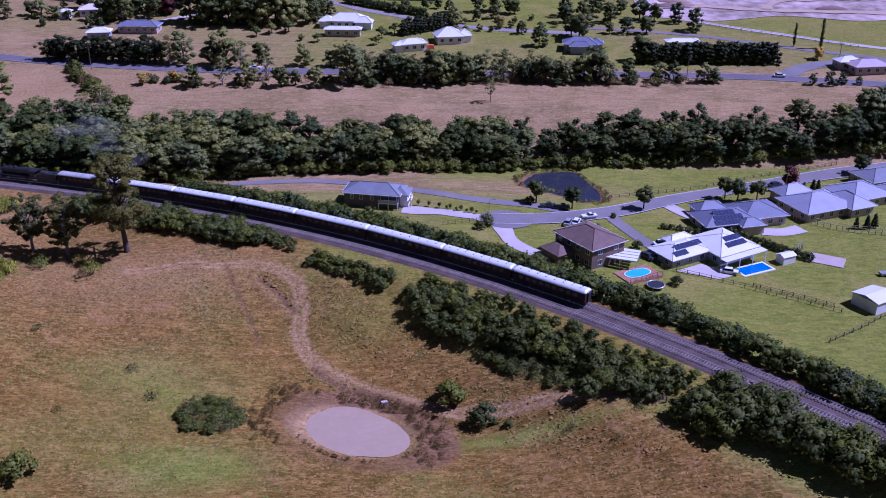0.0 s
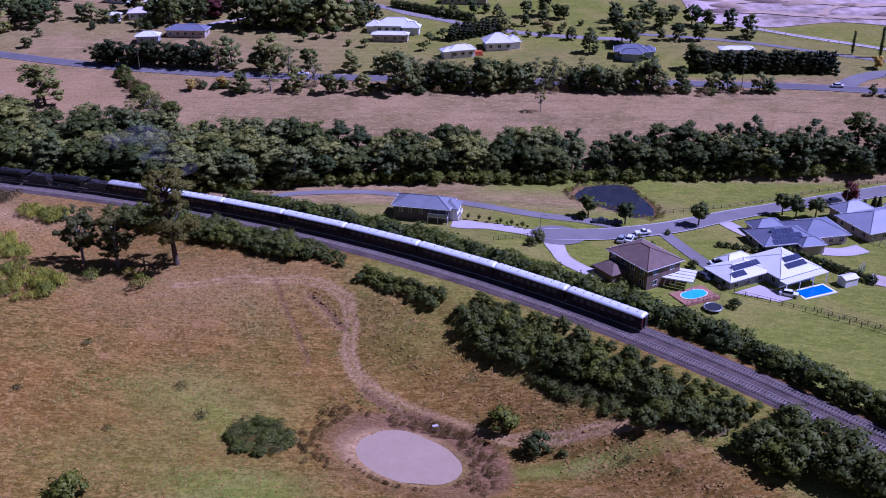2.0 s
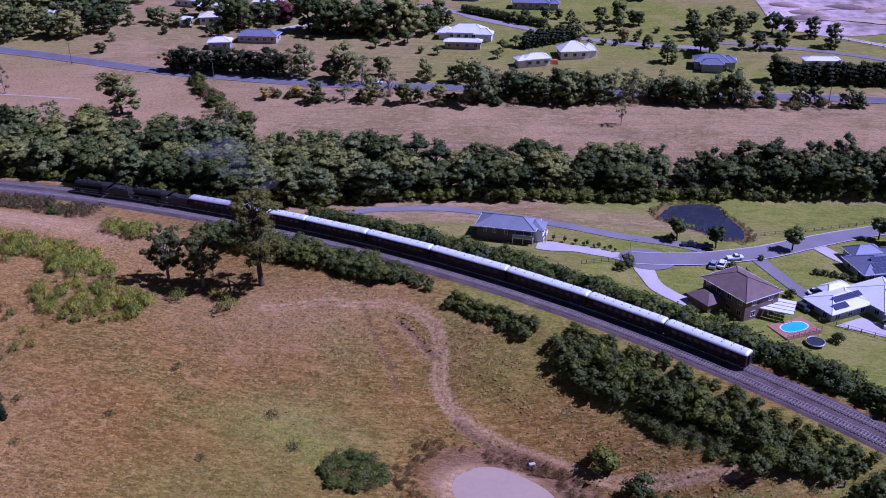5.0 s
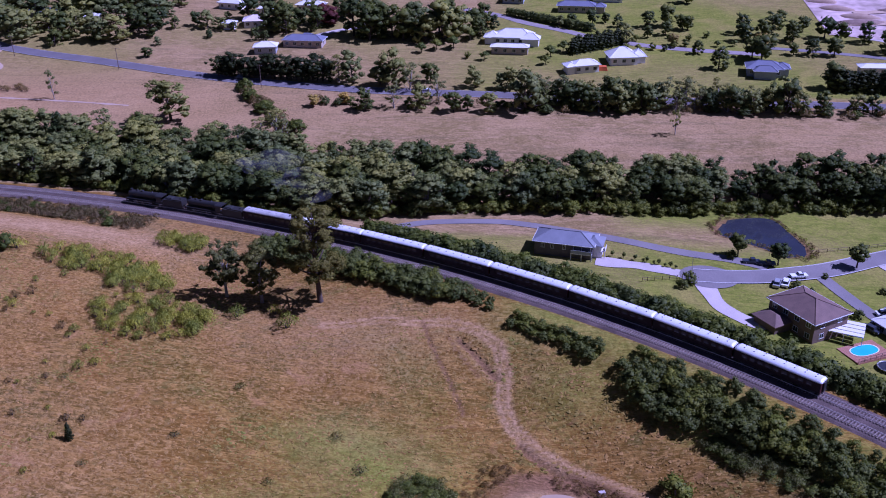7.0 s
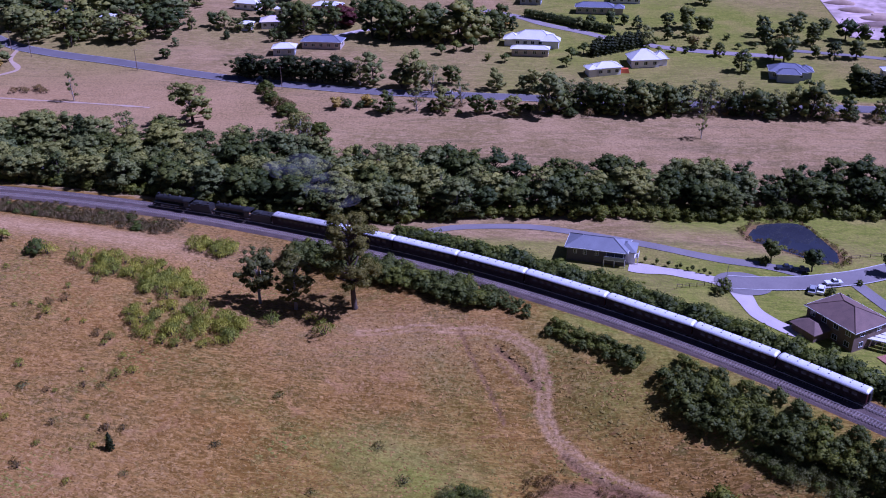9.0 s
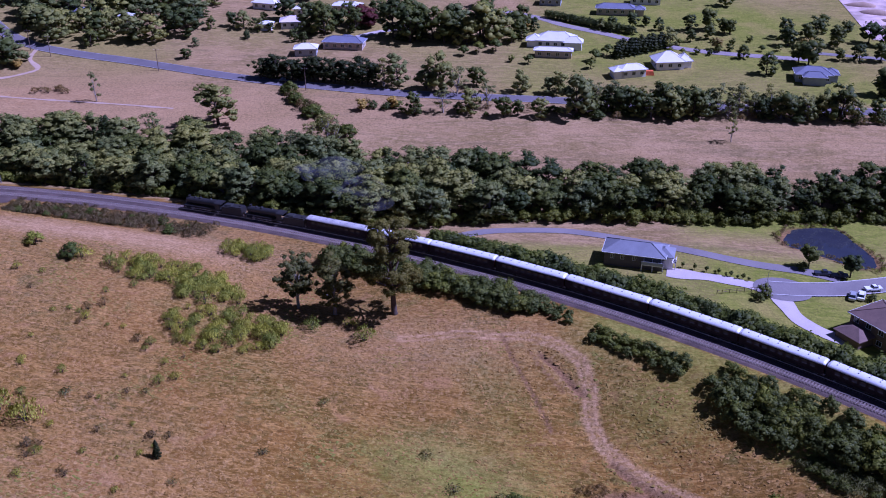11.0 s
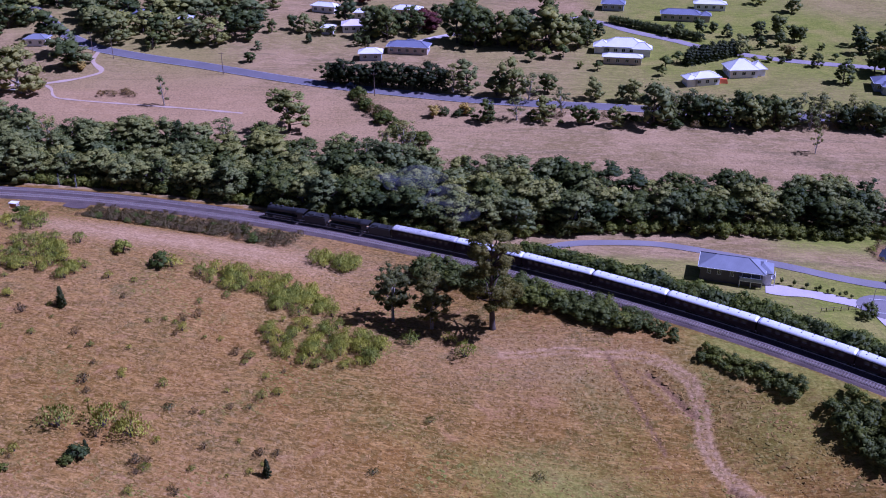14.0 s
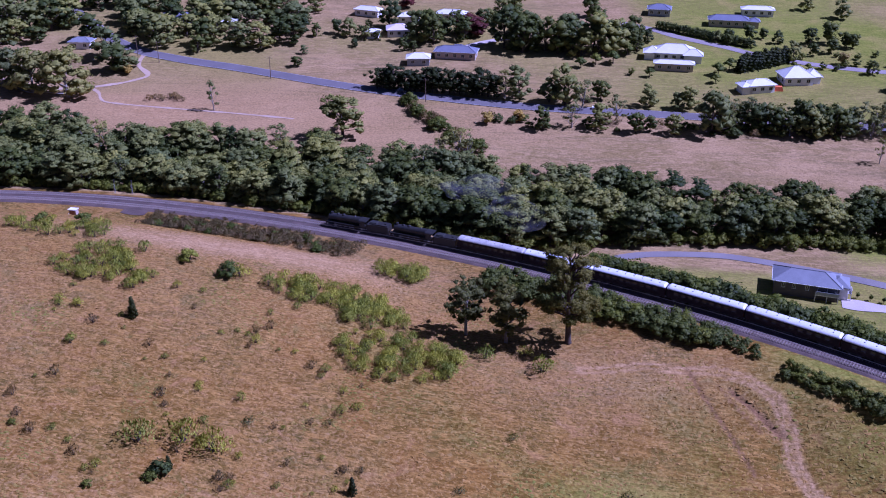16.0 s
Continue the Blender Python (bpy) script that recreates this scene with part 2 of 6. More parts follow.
TRACK = [(-76, 207), (-62.8, 209.6), (-52.9, 208.6), (-47.5, 209.3), (-40.3, 207.2), (-35, 202.7), (-32.8, 195.6), (-32.8, 187.7), (-30.5, 181.4), (-24.9, 175.2), (-17.2, 170.1), (-7.5, 165.2), (1.8, 160), (13.1, 157.9), (29.7, 156.5), (40.8, 152.4)]
RUT = [(-52.9, 208.8), (-50.4, 202.6), (-44.8, 192.2), (-40.9, 183.6)]
DITCH = [(-29, 176.5), (-24.5, 172.6), (-16, 167), (-8, 162.4), (0, 157.5)]
RUT_3 = [(-46.5, 204.6), (-43.5, 200.0), (-38.6, 194.5)]
RUT_2 = [(-43.9, 203.8), (-39.3, 199.6), (-34.7, 194.1)]

SHORE = [(24.8, 277), (28.8, 282.6), (36.3, 285), (41.6, 284), (44.1, 276.9), (46.8, 266.6), (46.3, 260.6), (41, 259.6), (36.4, 264.1), (30.1, 268.8), (25.2, 272.5), (24.8, 277)]
SHORE_Z = -6.5


def inside(x, y, pts):
    odd = np.zeros(np.shape(x), dtype=bool)
    for (ax, ay), (bx, by) in zip(pts[:-1], pts[1:]):
        odd ^= ((ay > y) != (by > y)) & (x < (bx - ax) * (y - ay) / (by - ay + 1e-9) + ax)
    return odd


def zones(x, y):
    """Cover of the ground: green, bare, paddock, dark."""
    d = off_rail(x, y)
    south, n1, n2 = d < 0, blotch(x, y, 9, 1), blotch(x, y, 23, 4)
    green = np.where(south, 0.3 * ss(0.0, 0.9, n1 * 0.5 + blotch(x, y, 14, 7) * 0.7) * ss(-190, -90, x) + 0.95 * gauss(x, y, -46, 143, 14, 7) + 0.4 * gauss(x, y, -75, 150, 26, 12) + 0.95 * gauss(x, y, 16, 150.0, 20, 2.6) + 0.5 * gauss(x, y, -14, 192, 18, 14) + 0.6 * gauss(x, y, -66, 173, 16, 8) + 0.5 * gauss(x, y, -52, 163, 14, 8), 0)
    lawn = ss(-12, 4, x + n1 * 2) * (1 - ss(292, 298, y)) * (1 - 0.85 * gauss(x, y, 18, 268, 34, 9))
    lawn = np.maximum(lawn, 0.75 * (1 - ss(258, 266, y)) * ss(-75, -60, x))
    far = ss(362, 368, y) * (0.25 + 0.5 * ss(-75, -45, x) + 0.4 * n2 + 0.9 * gauss(x, y, 8, 462, 34, 17))
    green = np.where(d > 9, np.maximum(lawn * 0.92, far), green)
    green = np.where(south, np.maximum(green, 0.75 * ss(-24, -14, d) * (1 - ss(-2.6, -1.2, d)) * ss(-50, -25, x) * (0.75 + 0.5 * n1)), green)
    bare = np.where(south, 0.04 + 0.14 * n2 + 0.2 * (1 - ss(-150, -70, x)) + 0.75 * gauss(x, y, -172, 241, 46, 7) + 0.34 * gauss(x, y, -64, 207, 30, 13), 0)
    wheel = polyline_dist(x, y, TRACK)
    bare = np.maximum(bare, np.where(south, 0.42 * (1 - ss(1.2, 2.6, wheel + 0.6 * n1)) + 0.5 * np.exp(-((wheel - 0.95) / 0.42) ** 2), 0))
    bare = np.maximum(bare, np.where(south, 0.45 * np.exp(-(polyline_dist(x, y, RUT_2) / 2.2) ** 2), 0))
    bare = np.maximum(bare, np.where(d > 9, 0.8 * gauss(x, y, -215, 352, 80, 30) + 0.25 * n2 * ss(322, 330, y), 0))
    pond = polyline_dist(x, y, SHORE)
    paddock = np.where(d > 9, 0.95, 0)
    ca, sa = math.cos(-0.47), math.sin(-0.47)
    ex, ey = ((x - POND[0]) * ca + (y - POND[1]) * sa) / 10.4, (-(x - POND[0]) * sa + (y - POND[1]) * ca) / 6.5
    ring, side = np.hypot(ex, ey) + 0.08 * n1 + 0.05 * blotch(x, y, 2.2, 3), np.arctan2(ey, ex)
    shore_mud = np.clip(0.5 + 0.7 * np.cos(side - 2.7), 0, 1)
    bare = np.maximum(bare, np.where(south, (0.35 + 0.55 * shore_mud) * (1 - ss(1.25 + 0.12 * shore_mud, 1.5 + 0.15 * shore_mud, ring)), 0))
    rough_bank = np.clip(0.72 + 0.35 * np.sin(side) + 0.15 * np.cos(side), 0.3, 1)
    dark = np.where(south, rough_bank * ss(1.12, 1.4, ring) * (1 - ss(1.55 + 0.3 * rough_bank, 1.95 + 0.3 * rough_bank, ring)), 0)
    gash = np.exp(-(polyline_dist(x, y, RUT) / 0.55) ** 2) * 0.9 + np.exp(-(polyline_dist(x, y, RUT_2) / 0.8) ** 2) + 0.7 * np.exp(-(polyline_dist(x, y, RUT_3) / 0.55) ** 2)
    gash = gash + 0.9 * np.exp(-(polyline_dist(x, y, DITCH) / 0.8) ** 2)
    dark = np.where(south, np.maximum(dark, gash), 0.8 * (1 - ss(0.5, 3.5, pond + n1)))
    return np.stack([np.clip(green, 0, 1), np.clip(bare, 0, 1), np.clip(paddock, 0, 1), np.clip(dark, 0, 1)], -1)


def ground_material():
    m, nodes, links, b = node_mat("ground_cover", 0.95, 0, 0.1)
    pos = nodes.new("ShaderNodeNewGeometry").outputs["Position"]
    att = nodes.new("ShaderNodeAttribute")
    att.attribute_name = "cover"
    sep = nodes.new("ShaderNodeSeparateColor")
    links.new(att.outputs["Color"], sep.inputs[0])
    lay = nodes.new("ShaderNodeMapping")
    lay.inputs["Rotation"].default_value, lay.inputs["Scale"].default_value = (0, 0, 0.35), (0.55, 1.7, 1.0)
    links.new(pos, lay.inputs["Vector"])
    big, mid = noise_node(nodes, links, 0.06, 5, pos, 0.6), noise_node(nodes, links, 0.4, 6, lay.outputs[0], 1.2)
    fine = noise_node(nodes, links, 1.4, 5, pos, 0.7)
    mid2 = noise_node(nodes, links, 0.8, 5, lay.outputs[0], 1.8)
    dry = mix(nodes, links, ramp(nodes, links, big, 0.35, 0.65), (0.182, 0.088, 0.013), (0.107, 0.070, 0.008))
    dry = mix(nodes, links, ramp(nodes, links, mid, 0.45, 0.72), dry, (0.3, 0.165, 0.034))
    dry = mix(nodes, links, ramp(nodes, links, mid2, 0.52, 0.75), dry, (0.115, 0.066, 0.016))
    straw = nodes.new("ShaderNodeMapping")
    straw.inputs["Rotation"].default_value, straw.inputs["Scale"].default_value = (0, 0, -0.7), (0.45, 2.2, 1.0)
    links.new(pos, straw.inputs["Vector"])
    tuft = noise_node(nodes, links, 0.42, 5, straw.outputs[0], 2.6)
    patch = noise_node(nodes, links, 0.13, 4, pos, 1.4)
    dry = mix(nodes, links, maths(nodes, links, "MULTIPLY", ramp(nodes, links, tuft, 0.5, 0.7), 0.62), dry, (0.47, 0.275, 0.075))
    dry = mix(nodes, links, maths(nodes, links, "MULTIPLY", ramp(nodes, links, patch, 0.58, 0.7), 0.6), dry, (0.125, 0.1, 0.02))
    dry = mix(nodes, links, maths(nodes, links, "MULTIPLY", ramp(nodes, links, patch, 0.4, 0.3), 0.55), dry, (0.31, 0.165, 0.06))
    green = mix(nodes, links, ramp(nodes, links, mid, 0.35, 0.65), (0.14, 0.16, 0.016), (0.23, 0.225, 0.034))
    green = mix(nodes, links, maths(nodes, links, "MULTIPLY", ramp(nodes, links, big, 0.5, 0.66), 0.7), green, (0.29, 0.235, 0.06))
    green = mix(nodes, links, maths(nodes, links, "MULTIPLY", ramp(nodes, links, mid2, 0.55, 0.75), 0.6), green, (0.08, 0.11, 0.01))
    bare = mix(nodes, links, ramp(nodes, links, mid, 0.4, 0.65), (0.41, 0.255, 0.12), (0.31, 0.185, 0.075))
    pad = mix(nodes, links, ramp(nodes, links, big, 0.35, 0.65), (0.34, 0.222, 0.1), (0.22, 0.152, 0.055))
    mown = nodes.new("ShaderNodeMapping")
    mown.inputs["Rotation"].default_value, mown.inputs["Scale"].default_value = (0, 0, 0.04), (0.12, 1.0, 1.0)
    links.new(pos, mown.inputs["Vector"])
    swath = noise_node(nodes, links, 0.24, 5, mown.outputs[0], 0.8)
    pad = mix(nodes, links, maths(nodes, links, "MULTIPLY", ramp(nodes, links, swath, 0.5, 0.66), 0.7), pad, (0.175, 0.128, 0.055))
    pad = mix(nodes, links, ramp(nodes, links, mid, 0.45, 0.75), pad, (0.41, 0.27, 0.135))
    dark = mix(nodes, links, ramp(nodes, links, mid2, 0.35, 0.6), (0.1, 0.055, 0.022), (0.24, 0.13, 0.058))
    col = dry

    def edge(w):
        """Ragged edges: the cover's share, broken by noise."""
        s = maths(nodes, links, "ADD", w, maths(nodes, links, "SUBTRACT", fine, 0.5))
        return maths(nodes, links, "MULTIPLY", ramp(nodes, links, s, 0.1, 0.9), 1.0)
    col = mix(nodes, links, edge(sep.outputs[2]), col, pad)
    col = mix(nodes, links, edge(sep.outputs[0]), col, green)
    col = mix(nodes, links, edge(sep.outputs[1]), col, bare)
    col = mix(nodes, links, edge(att.outputs["Alpha"]), col, dark)
    tone = mix(nodes, links, ramp(nodes, links, fine, 0.3, 0.7), (0.74, 0.74, 0.74), (1.2, 1.18, 1.16))
    links.new(mix(nodes, links, 1.0, col, tone, "MULTIPLY"), b.inputs["Base Color"])
    add_bump(nodes, links, b, maths(nodes, links, "ADD", fine, mid2), 0.7, 0.25)
    return m


GROUND = ground_material()


def mesh_from(name, verts, faces, mat=None, smooth=False):
    me = bpy.data.meshes.new(name)
    me.from_pydata([tuple(v) for v in verts], [], [tuple(f) for f in faces])
    if mat:
        me.materials.append(mat)
    if smooth:
        me.polygons.foreach_set("use_smooth", [True] * len(me.polygons))
    me.update()
    return me


def build_ground():
    xs = np.concatenate([[-2600, -1400, -800, -520], np.arange(-400, -70, 1.6), np.arange(-70, 46, 0.8), np.arange(46, 271, 1.6), [330, 480, 800, 1500, 2600]])
    ys = np.concatenate([[-900, -300, -60, 40], np.arange(100, 140, 1.6), np.arange(140, 214, 0.8), np.arange(214, 521, 1.6), [560, 640, 800, 1200, 2000, 3200]])
    X, Y = np.meshgrid(xs, ys)
    Z = ground(X, Y)
    near = (Y < 300) & (off_rail(X, Y) < -12)
    Z = Z + np.where(near, 0.22 * blotch(X, Y, 3.1, 2) + 0.1 * blotch(X, Y, 1.3, 5), 0)
    c, s = math.cos(-0.47), math.sin(-0.47)
    qx, qy = (X - POND[0]) * c + (Y - POND[1]) * s, -(X - POND[0]) * s + (Y - POND[1]) * c
    r = np.hypot(qx / 10.4, qy / 6.5)
    Z = np.where(r < 1.7, np.minimum(Z, POND_Z + 2.2 * (r - 1)) * (1 - ss(1.3, 1.7, r)) + Z * ss(1.3, 1.7, r), Z)
    for w, line, dep in ((0.7, RUT, 0.12), (0.9, RUT_2, 0.5), (0.8, DITCH, 1.3)):
        Z = Z - dep * np.exp(-(polyline_dist(X, Y, line) / w) ** 2)
    far = polyline_dist(X, Y, SHORE)
    Z = np.where((Y > 250) & (Y < 295), np.minimum(Z, np.where(inside(X, Y, SHORE), SHORE_Z - 0.3 - 0.15 * far, SHORE_Z + 0.1 + 0.5 * far)), Z)
    ny, nx = X.shape
    V = np.stack([X, Y, Z], -1).reshape(-1, 3)
    i = np.arange(ny * nx).reshape(ny, nx)
    F = np.stack([i[:-1, :-1], i[:-1, 1:], i[1:, 1:], i[1:, :-1]], -1).reshape(-1, 4)
    me = bpy.data.meshes.new("ground")
    me.vertices.add(len(V))
    me.vertices.foreach_set("co", V.ravel())
    me.loops.add(F.size)
    me.loops.foreach_set("vertex_index", F.ravel())
    me.polygons.add(len(F))
    me.polygons.foreach_set("loop_start", np.arange(0, F.size, 4))
    me.polygons.foreach_set("use_smooth", np.ones(len(F), dtype=bool))
    me.update(calc_edges=True)
    att = me.color_attributes.new("cover", "FLOAT_COLOR", "POINT")
    att.data.foreach_set("color", zones(X, Y).reshape(-1, 4).ravel())
    me.materials.append(GROUND)
    return tagged(new("ground", me), "dry grass hillside, green lawns and brown paddocks", "ground", kind="structure")


POND_Z = gz(*POND) - 0.6
build_ground()

# ---- building helpers ----


def part(name, me, parent, label=""):
    ob = new(name, me)
    ob.parent = parent
    return tagged(ob, label) if label else ob


def thing(name, x, y, z, rz=0.0, label="", category="", group="", kind=""):
    ob = new(name)
    ob.matrix_basis = pose(x, y, z, 0, 0, rz)
    ob.empty_display_size = 0.5
    return tagged(ob, label, category, group, kind)


class Shape:
    """A mesh gathered from boxes, prisms and tubes."""

    def __init__(self):
        self.v, self.f = [], []

    def add(self, verts, faces):
        n = len(self.v)
        self.v += [tuple(p) for p in verts]
        self.f += [tuple(i + n for i in f) for f in faces]
        return self

    def box(self, x0, y0, z0, x1, y1, z1, top=1.0):
        cx, cy, t = (x0 + x1) / 2, (y0 + y1) / 2, top
        lo = [(x0, y0), (x1, y0), (x1, y1), (x0, y1)]
        v = [(x, y, z0) for x, y in lo] + [(cx + (x - cx) * t, cy + (y - cy) * t, z1) for x, y in lo]
        return self.add(v, [(3, 2, 1, 0), (4, 5, 6, 7), (0, 1, 5, 4), (1, 2, 6, 5), (2, 3, 7, 6), (3, 0, 4, 7)])

    def tube(self, pts, radii, n=8, cap=True):
        pts = [Vector(p) for p in pts]
        rings = []
        for i, p in enumerate(pts):
            d = (pts[min(i + 1, len(pts) - 1)] - pts[max(i - 1, 0)]).normalized()
            a = d.orthogonal().normalized()
            b = d.cross(a)
            rings += [p + radii[i] * (math.cos(k * math.tau / n) * a + math.sin(k * math.tau / n) * b) for k in range(n)]
        f = [(i * n + k, i * n + (k + 1) % n, (i + 1) * n + (k + 1) % n, (i + 1) * n + k) for i in range(len(pts) - 1) for k in range(n)]
        if cap:
            f += [tuple(range(n - 1, -1, -1)), tuple(range((len(pts) - 1) * n, len(pts) * n))]
        return self.add(rings, f)

    def profile(self, section, x0, x1):
        """A section of (y, z) swept along x."""
        n = len(section)
        v = [(x0, y, z) for y, z in section] + [(x1, y, z) for y, z in section]
        f = [(k, (k + 1) % n, n + (k + 1) % n, n + k) for k in range(n)] + [tuple(range(n - 1, -1, -1)), tuple(range(n, 2 * n))]
        return self.add(v, f)

    def mesh(self, name, mat, smooth=False):
        return mesh_from(name, self.v, self.f, mat, smooth)


def box_mesh(name, x0, y0, z0, x1, y1, z1, mat):
    return Shape().box(x0, y0, z0, x1, y1, z1).mesh(name, mat)


def resample(pts, step):
    """Points of a smooth curve through pts, evenly spaced."""
    p = np.array(pts, float)
    seg = np.concatenate([[0], np.cumsum(np.hypot(*np.diff(p, axis=0).T))])
    out = []
    for s in np.linspace(0, seg[-1], max(2, int(seg[-1] / step))):
        i = min(len(p) - 2, int(np.searchsorted(seg, s, "right")) - 1)
        t = (s - seg[i]) / (seg[i + 1] - seg[i])
        a, b, c, d = p[max(i - 1, 0)], p[i], p[i + 1], p[min(i + 2, len(p) - 1)]
        out.append(0.5 * (2 * b + (c - a) * t + (2 * a - 5 * b + 4 * c - d) * t * t + (3 * b - a - 3 * c + d) * t ** 3))
    return np.array(out)


def ribbon(pts, width, lift, across=5, step=1.5, offset=0.0, ragged=0.0):
    """Vertices and faces of a strip laid on the ground along a curve."""
    p = resample(pts, step)
    t = np.gradient(p, axis=0)
    t /= np.hypot(t[:, 0], t[:, 1])[:, None]
    n = np.stack([-t[:, 1], t[:, 0]], -1)
    v = []
    for i, (q, m) in enumerate(zip(p, n)):
        w = width * (1 + ragged * math.sin(i * 0.7) * math.sin(i * 0.23 + 1))
        for k in range(across):
            e = q + m * (offset + w * (k / (across - 1) - 0.5))
            v.append((e[0], e[1], gz(e[0], e[1]) + lift))
    f = [(i * across + k, i * across + k + 1, (i + 1) * across + k + 1, (i + 1) * across + k) for i in range(len(p) - 1) for k in range(across - 1)]
    return v, [tuple(reversed(q)) for q in f]


def road(name, pts, width, mat, label, lift=0.12, ragged=0.0, kerbs=False):
    v, fc = ribbon(pts, width, lift, 7, 1.5, 0, ragged)
    ob = tagged(new(name, mesh_from(name, v, fc, mat, True)), label, "road", kind="structure")
    if kerbs:
        for side in (-1, 1):
            s = Shape()
            a, fa = ribbon(pts, 0.3, lift + 0.14, 2, 1.5, side * (width / 2 + 0.15))
            s.add(a, fa)
            b, fb = ribbon(pts, 0.02, lift + 0.14, 2, 1.5, side * width / 2)
            s.add([(x, y, z - (0.2 if i % 2 == (0 if side > 0 else 1) else 0)) for i, (x, y, z) in enumerate(b)], fb)
            part("kerb", s.mesh("kerb", KERB), ob)
    return ob


# ---- roads and tracks ----
road("road_street", [(190, 302), (145, 294), (128, 290.5), (111, 284.5), (94.3, 277.5), (78.7, 270), (64.3, 260.8), (51.2, 252.5), (40.9, 248), (31, 244.6), (21, 242.8), (14, 242.3)], 6.6, ASPHALT, "grey asphalt village street ending in a turning head", 0.15, kerbs=True)
s = Shape()
ring = [(17.5 + 7.5 * math.cos(a * math.tau / 28), 242.2 + 6.2 * math.sin(a * math.tau / 28)) for a in range(28)]
s.add([(x, y, gz(x, y) + 0.2) for x, y in ring] + [(17.5, 242.2, gz(17.5, 242.2) + 0.2)], [(i, (i + 1) % 28, 28) for i in range(28)])
tagged(new("road_turning_head", s.mesh("turning_head", ASPHALT)), "round asphalt turning head of the street", "road", kind="structure")
road("road_lane", [(-72, 262), (-65, 267), (-58.9, 269.8), (-48.9, 271.6), (-38.6, 272.2), (-29.8, 270.4), (-17.6, 266.3), (-7.3, 262.4), (2.6, 258.4), (14, 255.2), (25.4, 253.6), (34, 250.5)], 4.0, ASPHALT, "narrow worn asphalt lane beside dry grass", 0.12)
road("road_driveway_pale", [(-11.5, 247.2), (-5, 246.2), (3, 244.8), (11, 242.6)], 4.5, CONCRETE, "pale pink concrete driveway", 0.14, ragged=0.25)
road("road_driveway_curved", [(15.5, 240), (16.6, 234), (18.4, 227), (23.4, 221.3), (28, 219)], 4.6, CONCRETE, "curved pale concrete driveway", 0.14, ragged=0.15)
HWY = [(-352, 496), (-333.6, 471.2), (-309.6, 446.2), (-288, 423.8), (-268.7, 410.5), (-253.8, 404.8), (-239.8, 400.6), (-220.8, 395.6), (-204.7, 390.4), (-176, 380.8), (-152, 374.2), (-128.6, 369.8), (-106, 366.2), (-84.5, 364.2), (-49, 363), (-18.3, 361.2), (14.3, 360.2), (47, 359.8), (68.6, 359.4), (100.6, 357.7), (121.6, 355.8), (138, 353.2), (160, 349), (210, 340), (270, 330)]
HIGHWAY = surface("highway_asphalt", (0.165, 0.142, 0.145), (0.12, 0.103, 0.106), 0.12, 3, 0.9)
road("road_highway", HWY, 6.4, HIGHWAY, "long grey two-lane country highway", 0.16)
for off in (-2.9, 2.9):
    v, fc = ribbon(HWY, 0.16, 0.2, 2, 2.0, off)
    tagged(new("road_marking", mesh_from("road_marking", v, fc, LINE_WHITE)), "white painted edge line along the highway", "road marking", kind="structure")
road("road_junction", [(128, 354.5), (133, 360), (139, 366), (148.5, 371), (163, 374), (178, 376), (230, 382)], 7, ASPHALT, "pale asphalt side road joining the highway", 0.15)
road("road_back", [(60, 422), (90, 415.5), (112.8, 408), (133.7, 397.5), (154.2, 388), (177.3, 378)], 3.2, ASPHALT, "narrow grey lane through green paddocks", 0.14)
road("road_back_far", [(100, 440), (115.7, 430.3), (128.5, 421.7), (149.6, 409.5), (169.5, 398), (200, 384)], 3.2, CONCRETE, "pale lane along a dark fence line", 0.14)
road("road_farm_track", [(-330, 378), (-313.7, 373.9), (-296.6, 369.4), (-281.7, 368.3), (-265.9, 375.4), (-258.7, 380.8), (-255.6, 386.2), (-263.9, 395.9), (-266, 408)], 2.0, PALE_DIRT, "pale gravel farm track crossing dry paddock", 0.12, ragged=0.3)
road("road_farm_track_side", [(-272, 370), (-267.5, 366), (-263, 359), (-256.8, 355.8), (-232.6, 352.2), (-209.2, 349.1), (-182.2, 345.2)], 1.2, PALE_DIRT, "faint worn wheel track in dry grass", 0.1, ragged=0.4)
road("road_hedge_drive", [(-68, 472), (-49.9, 462), (-38.6, 452), (-20, 440.5), (-7.5, 432), (20, 420), (60, 413)], 4.5, surface("worn_drive", (0.3, 0.25, 0.24), (0.22, 0.18, 0.175), 0.3, 2, 0.9), "worn grey drive beside a clipped hedge", 0.13)
road("road_house_drive", [(-104, 446), (-120, 438), (-131, 428), (-137, 420)], 3.5, CONCRETE, "pale drive to a country house", 0.13)

# graded earth of a building site, far behind the fields
s = Shape()
gx, gy = np.linspace(92, 260, 40), np.linspace(436, 520, 22)
for x in gx:
    for y in gy:
        s.v.append((x, y + 4 * math.sin(x / 11), gz(x, y + 4 * math.sin(x / 11)) + 0.2))
n = len(gy)
s.f = [(i * n + j, (i + 1) * n + j, (i + 1) * n + j + 1, i * n + j + 1) for i in range(len(gx) - 1) for j in range(n - 1)]
tagged(new("ground_graded_site", s.mesh("graded_site", SCAR)), "bare pinkish graded earth of a building site", "ground", kind="structure")

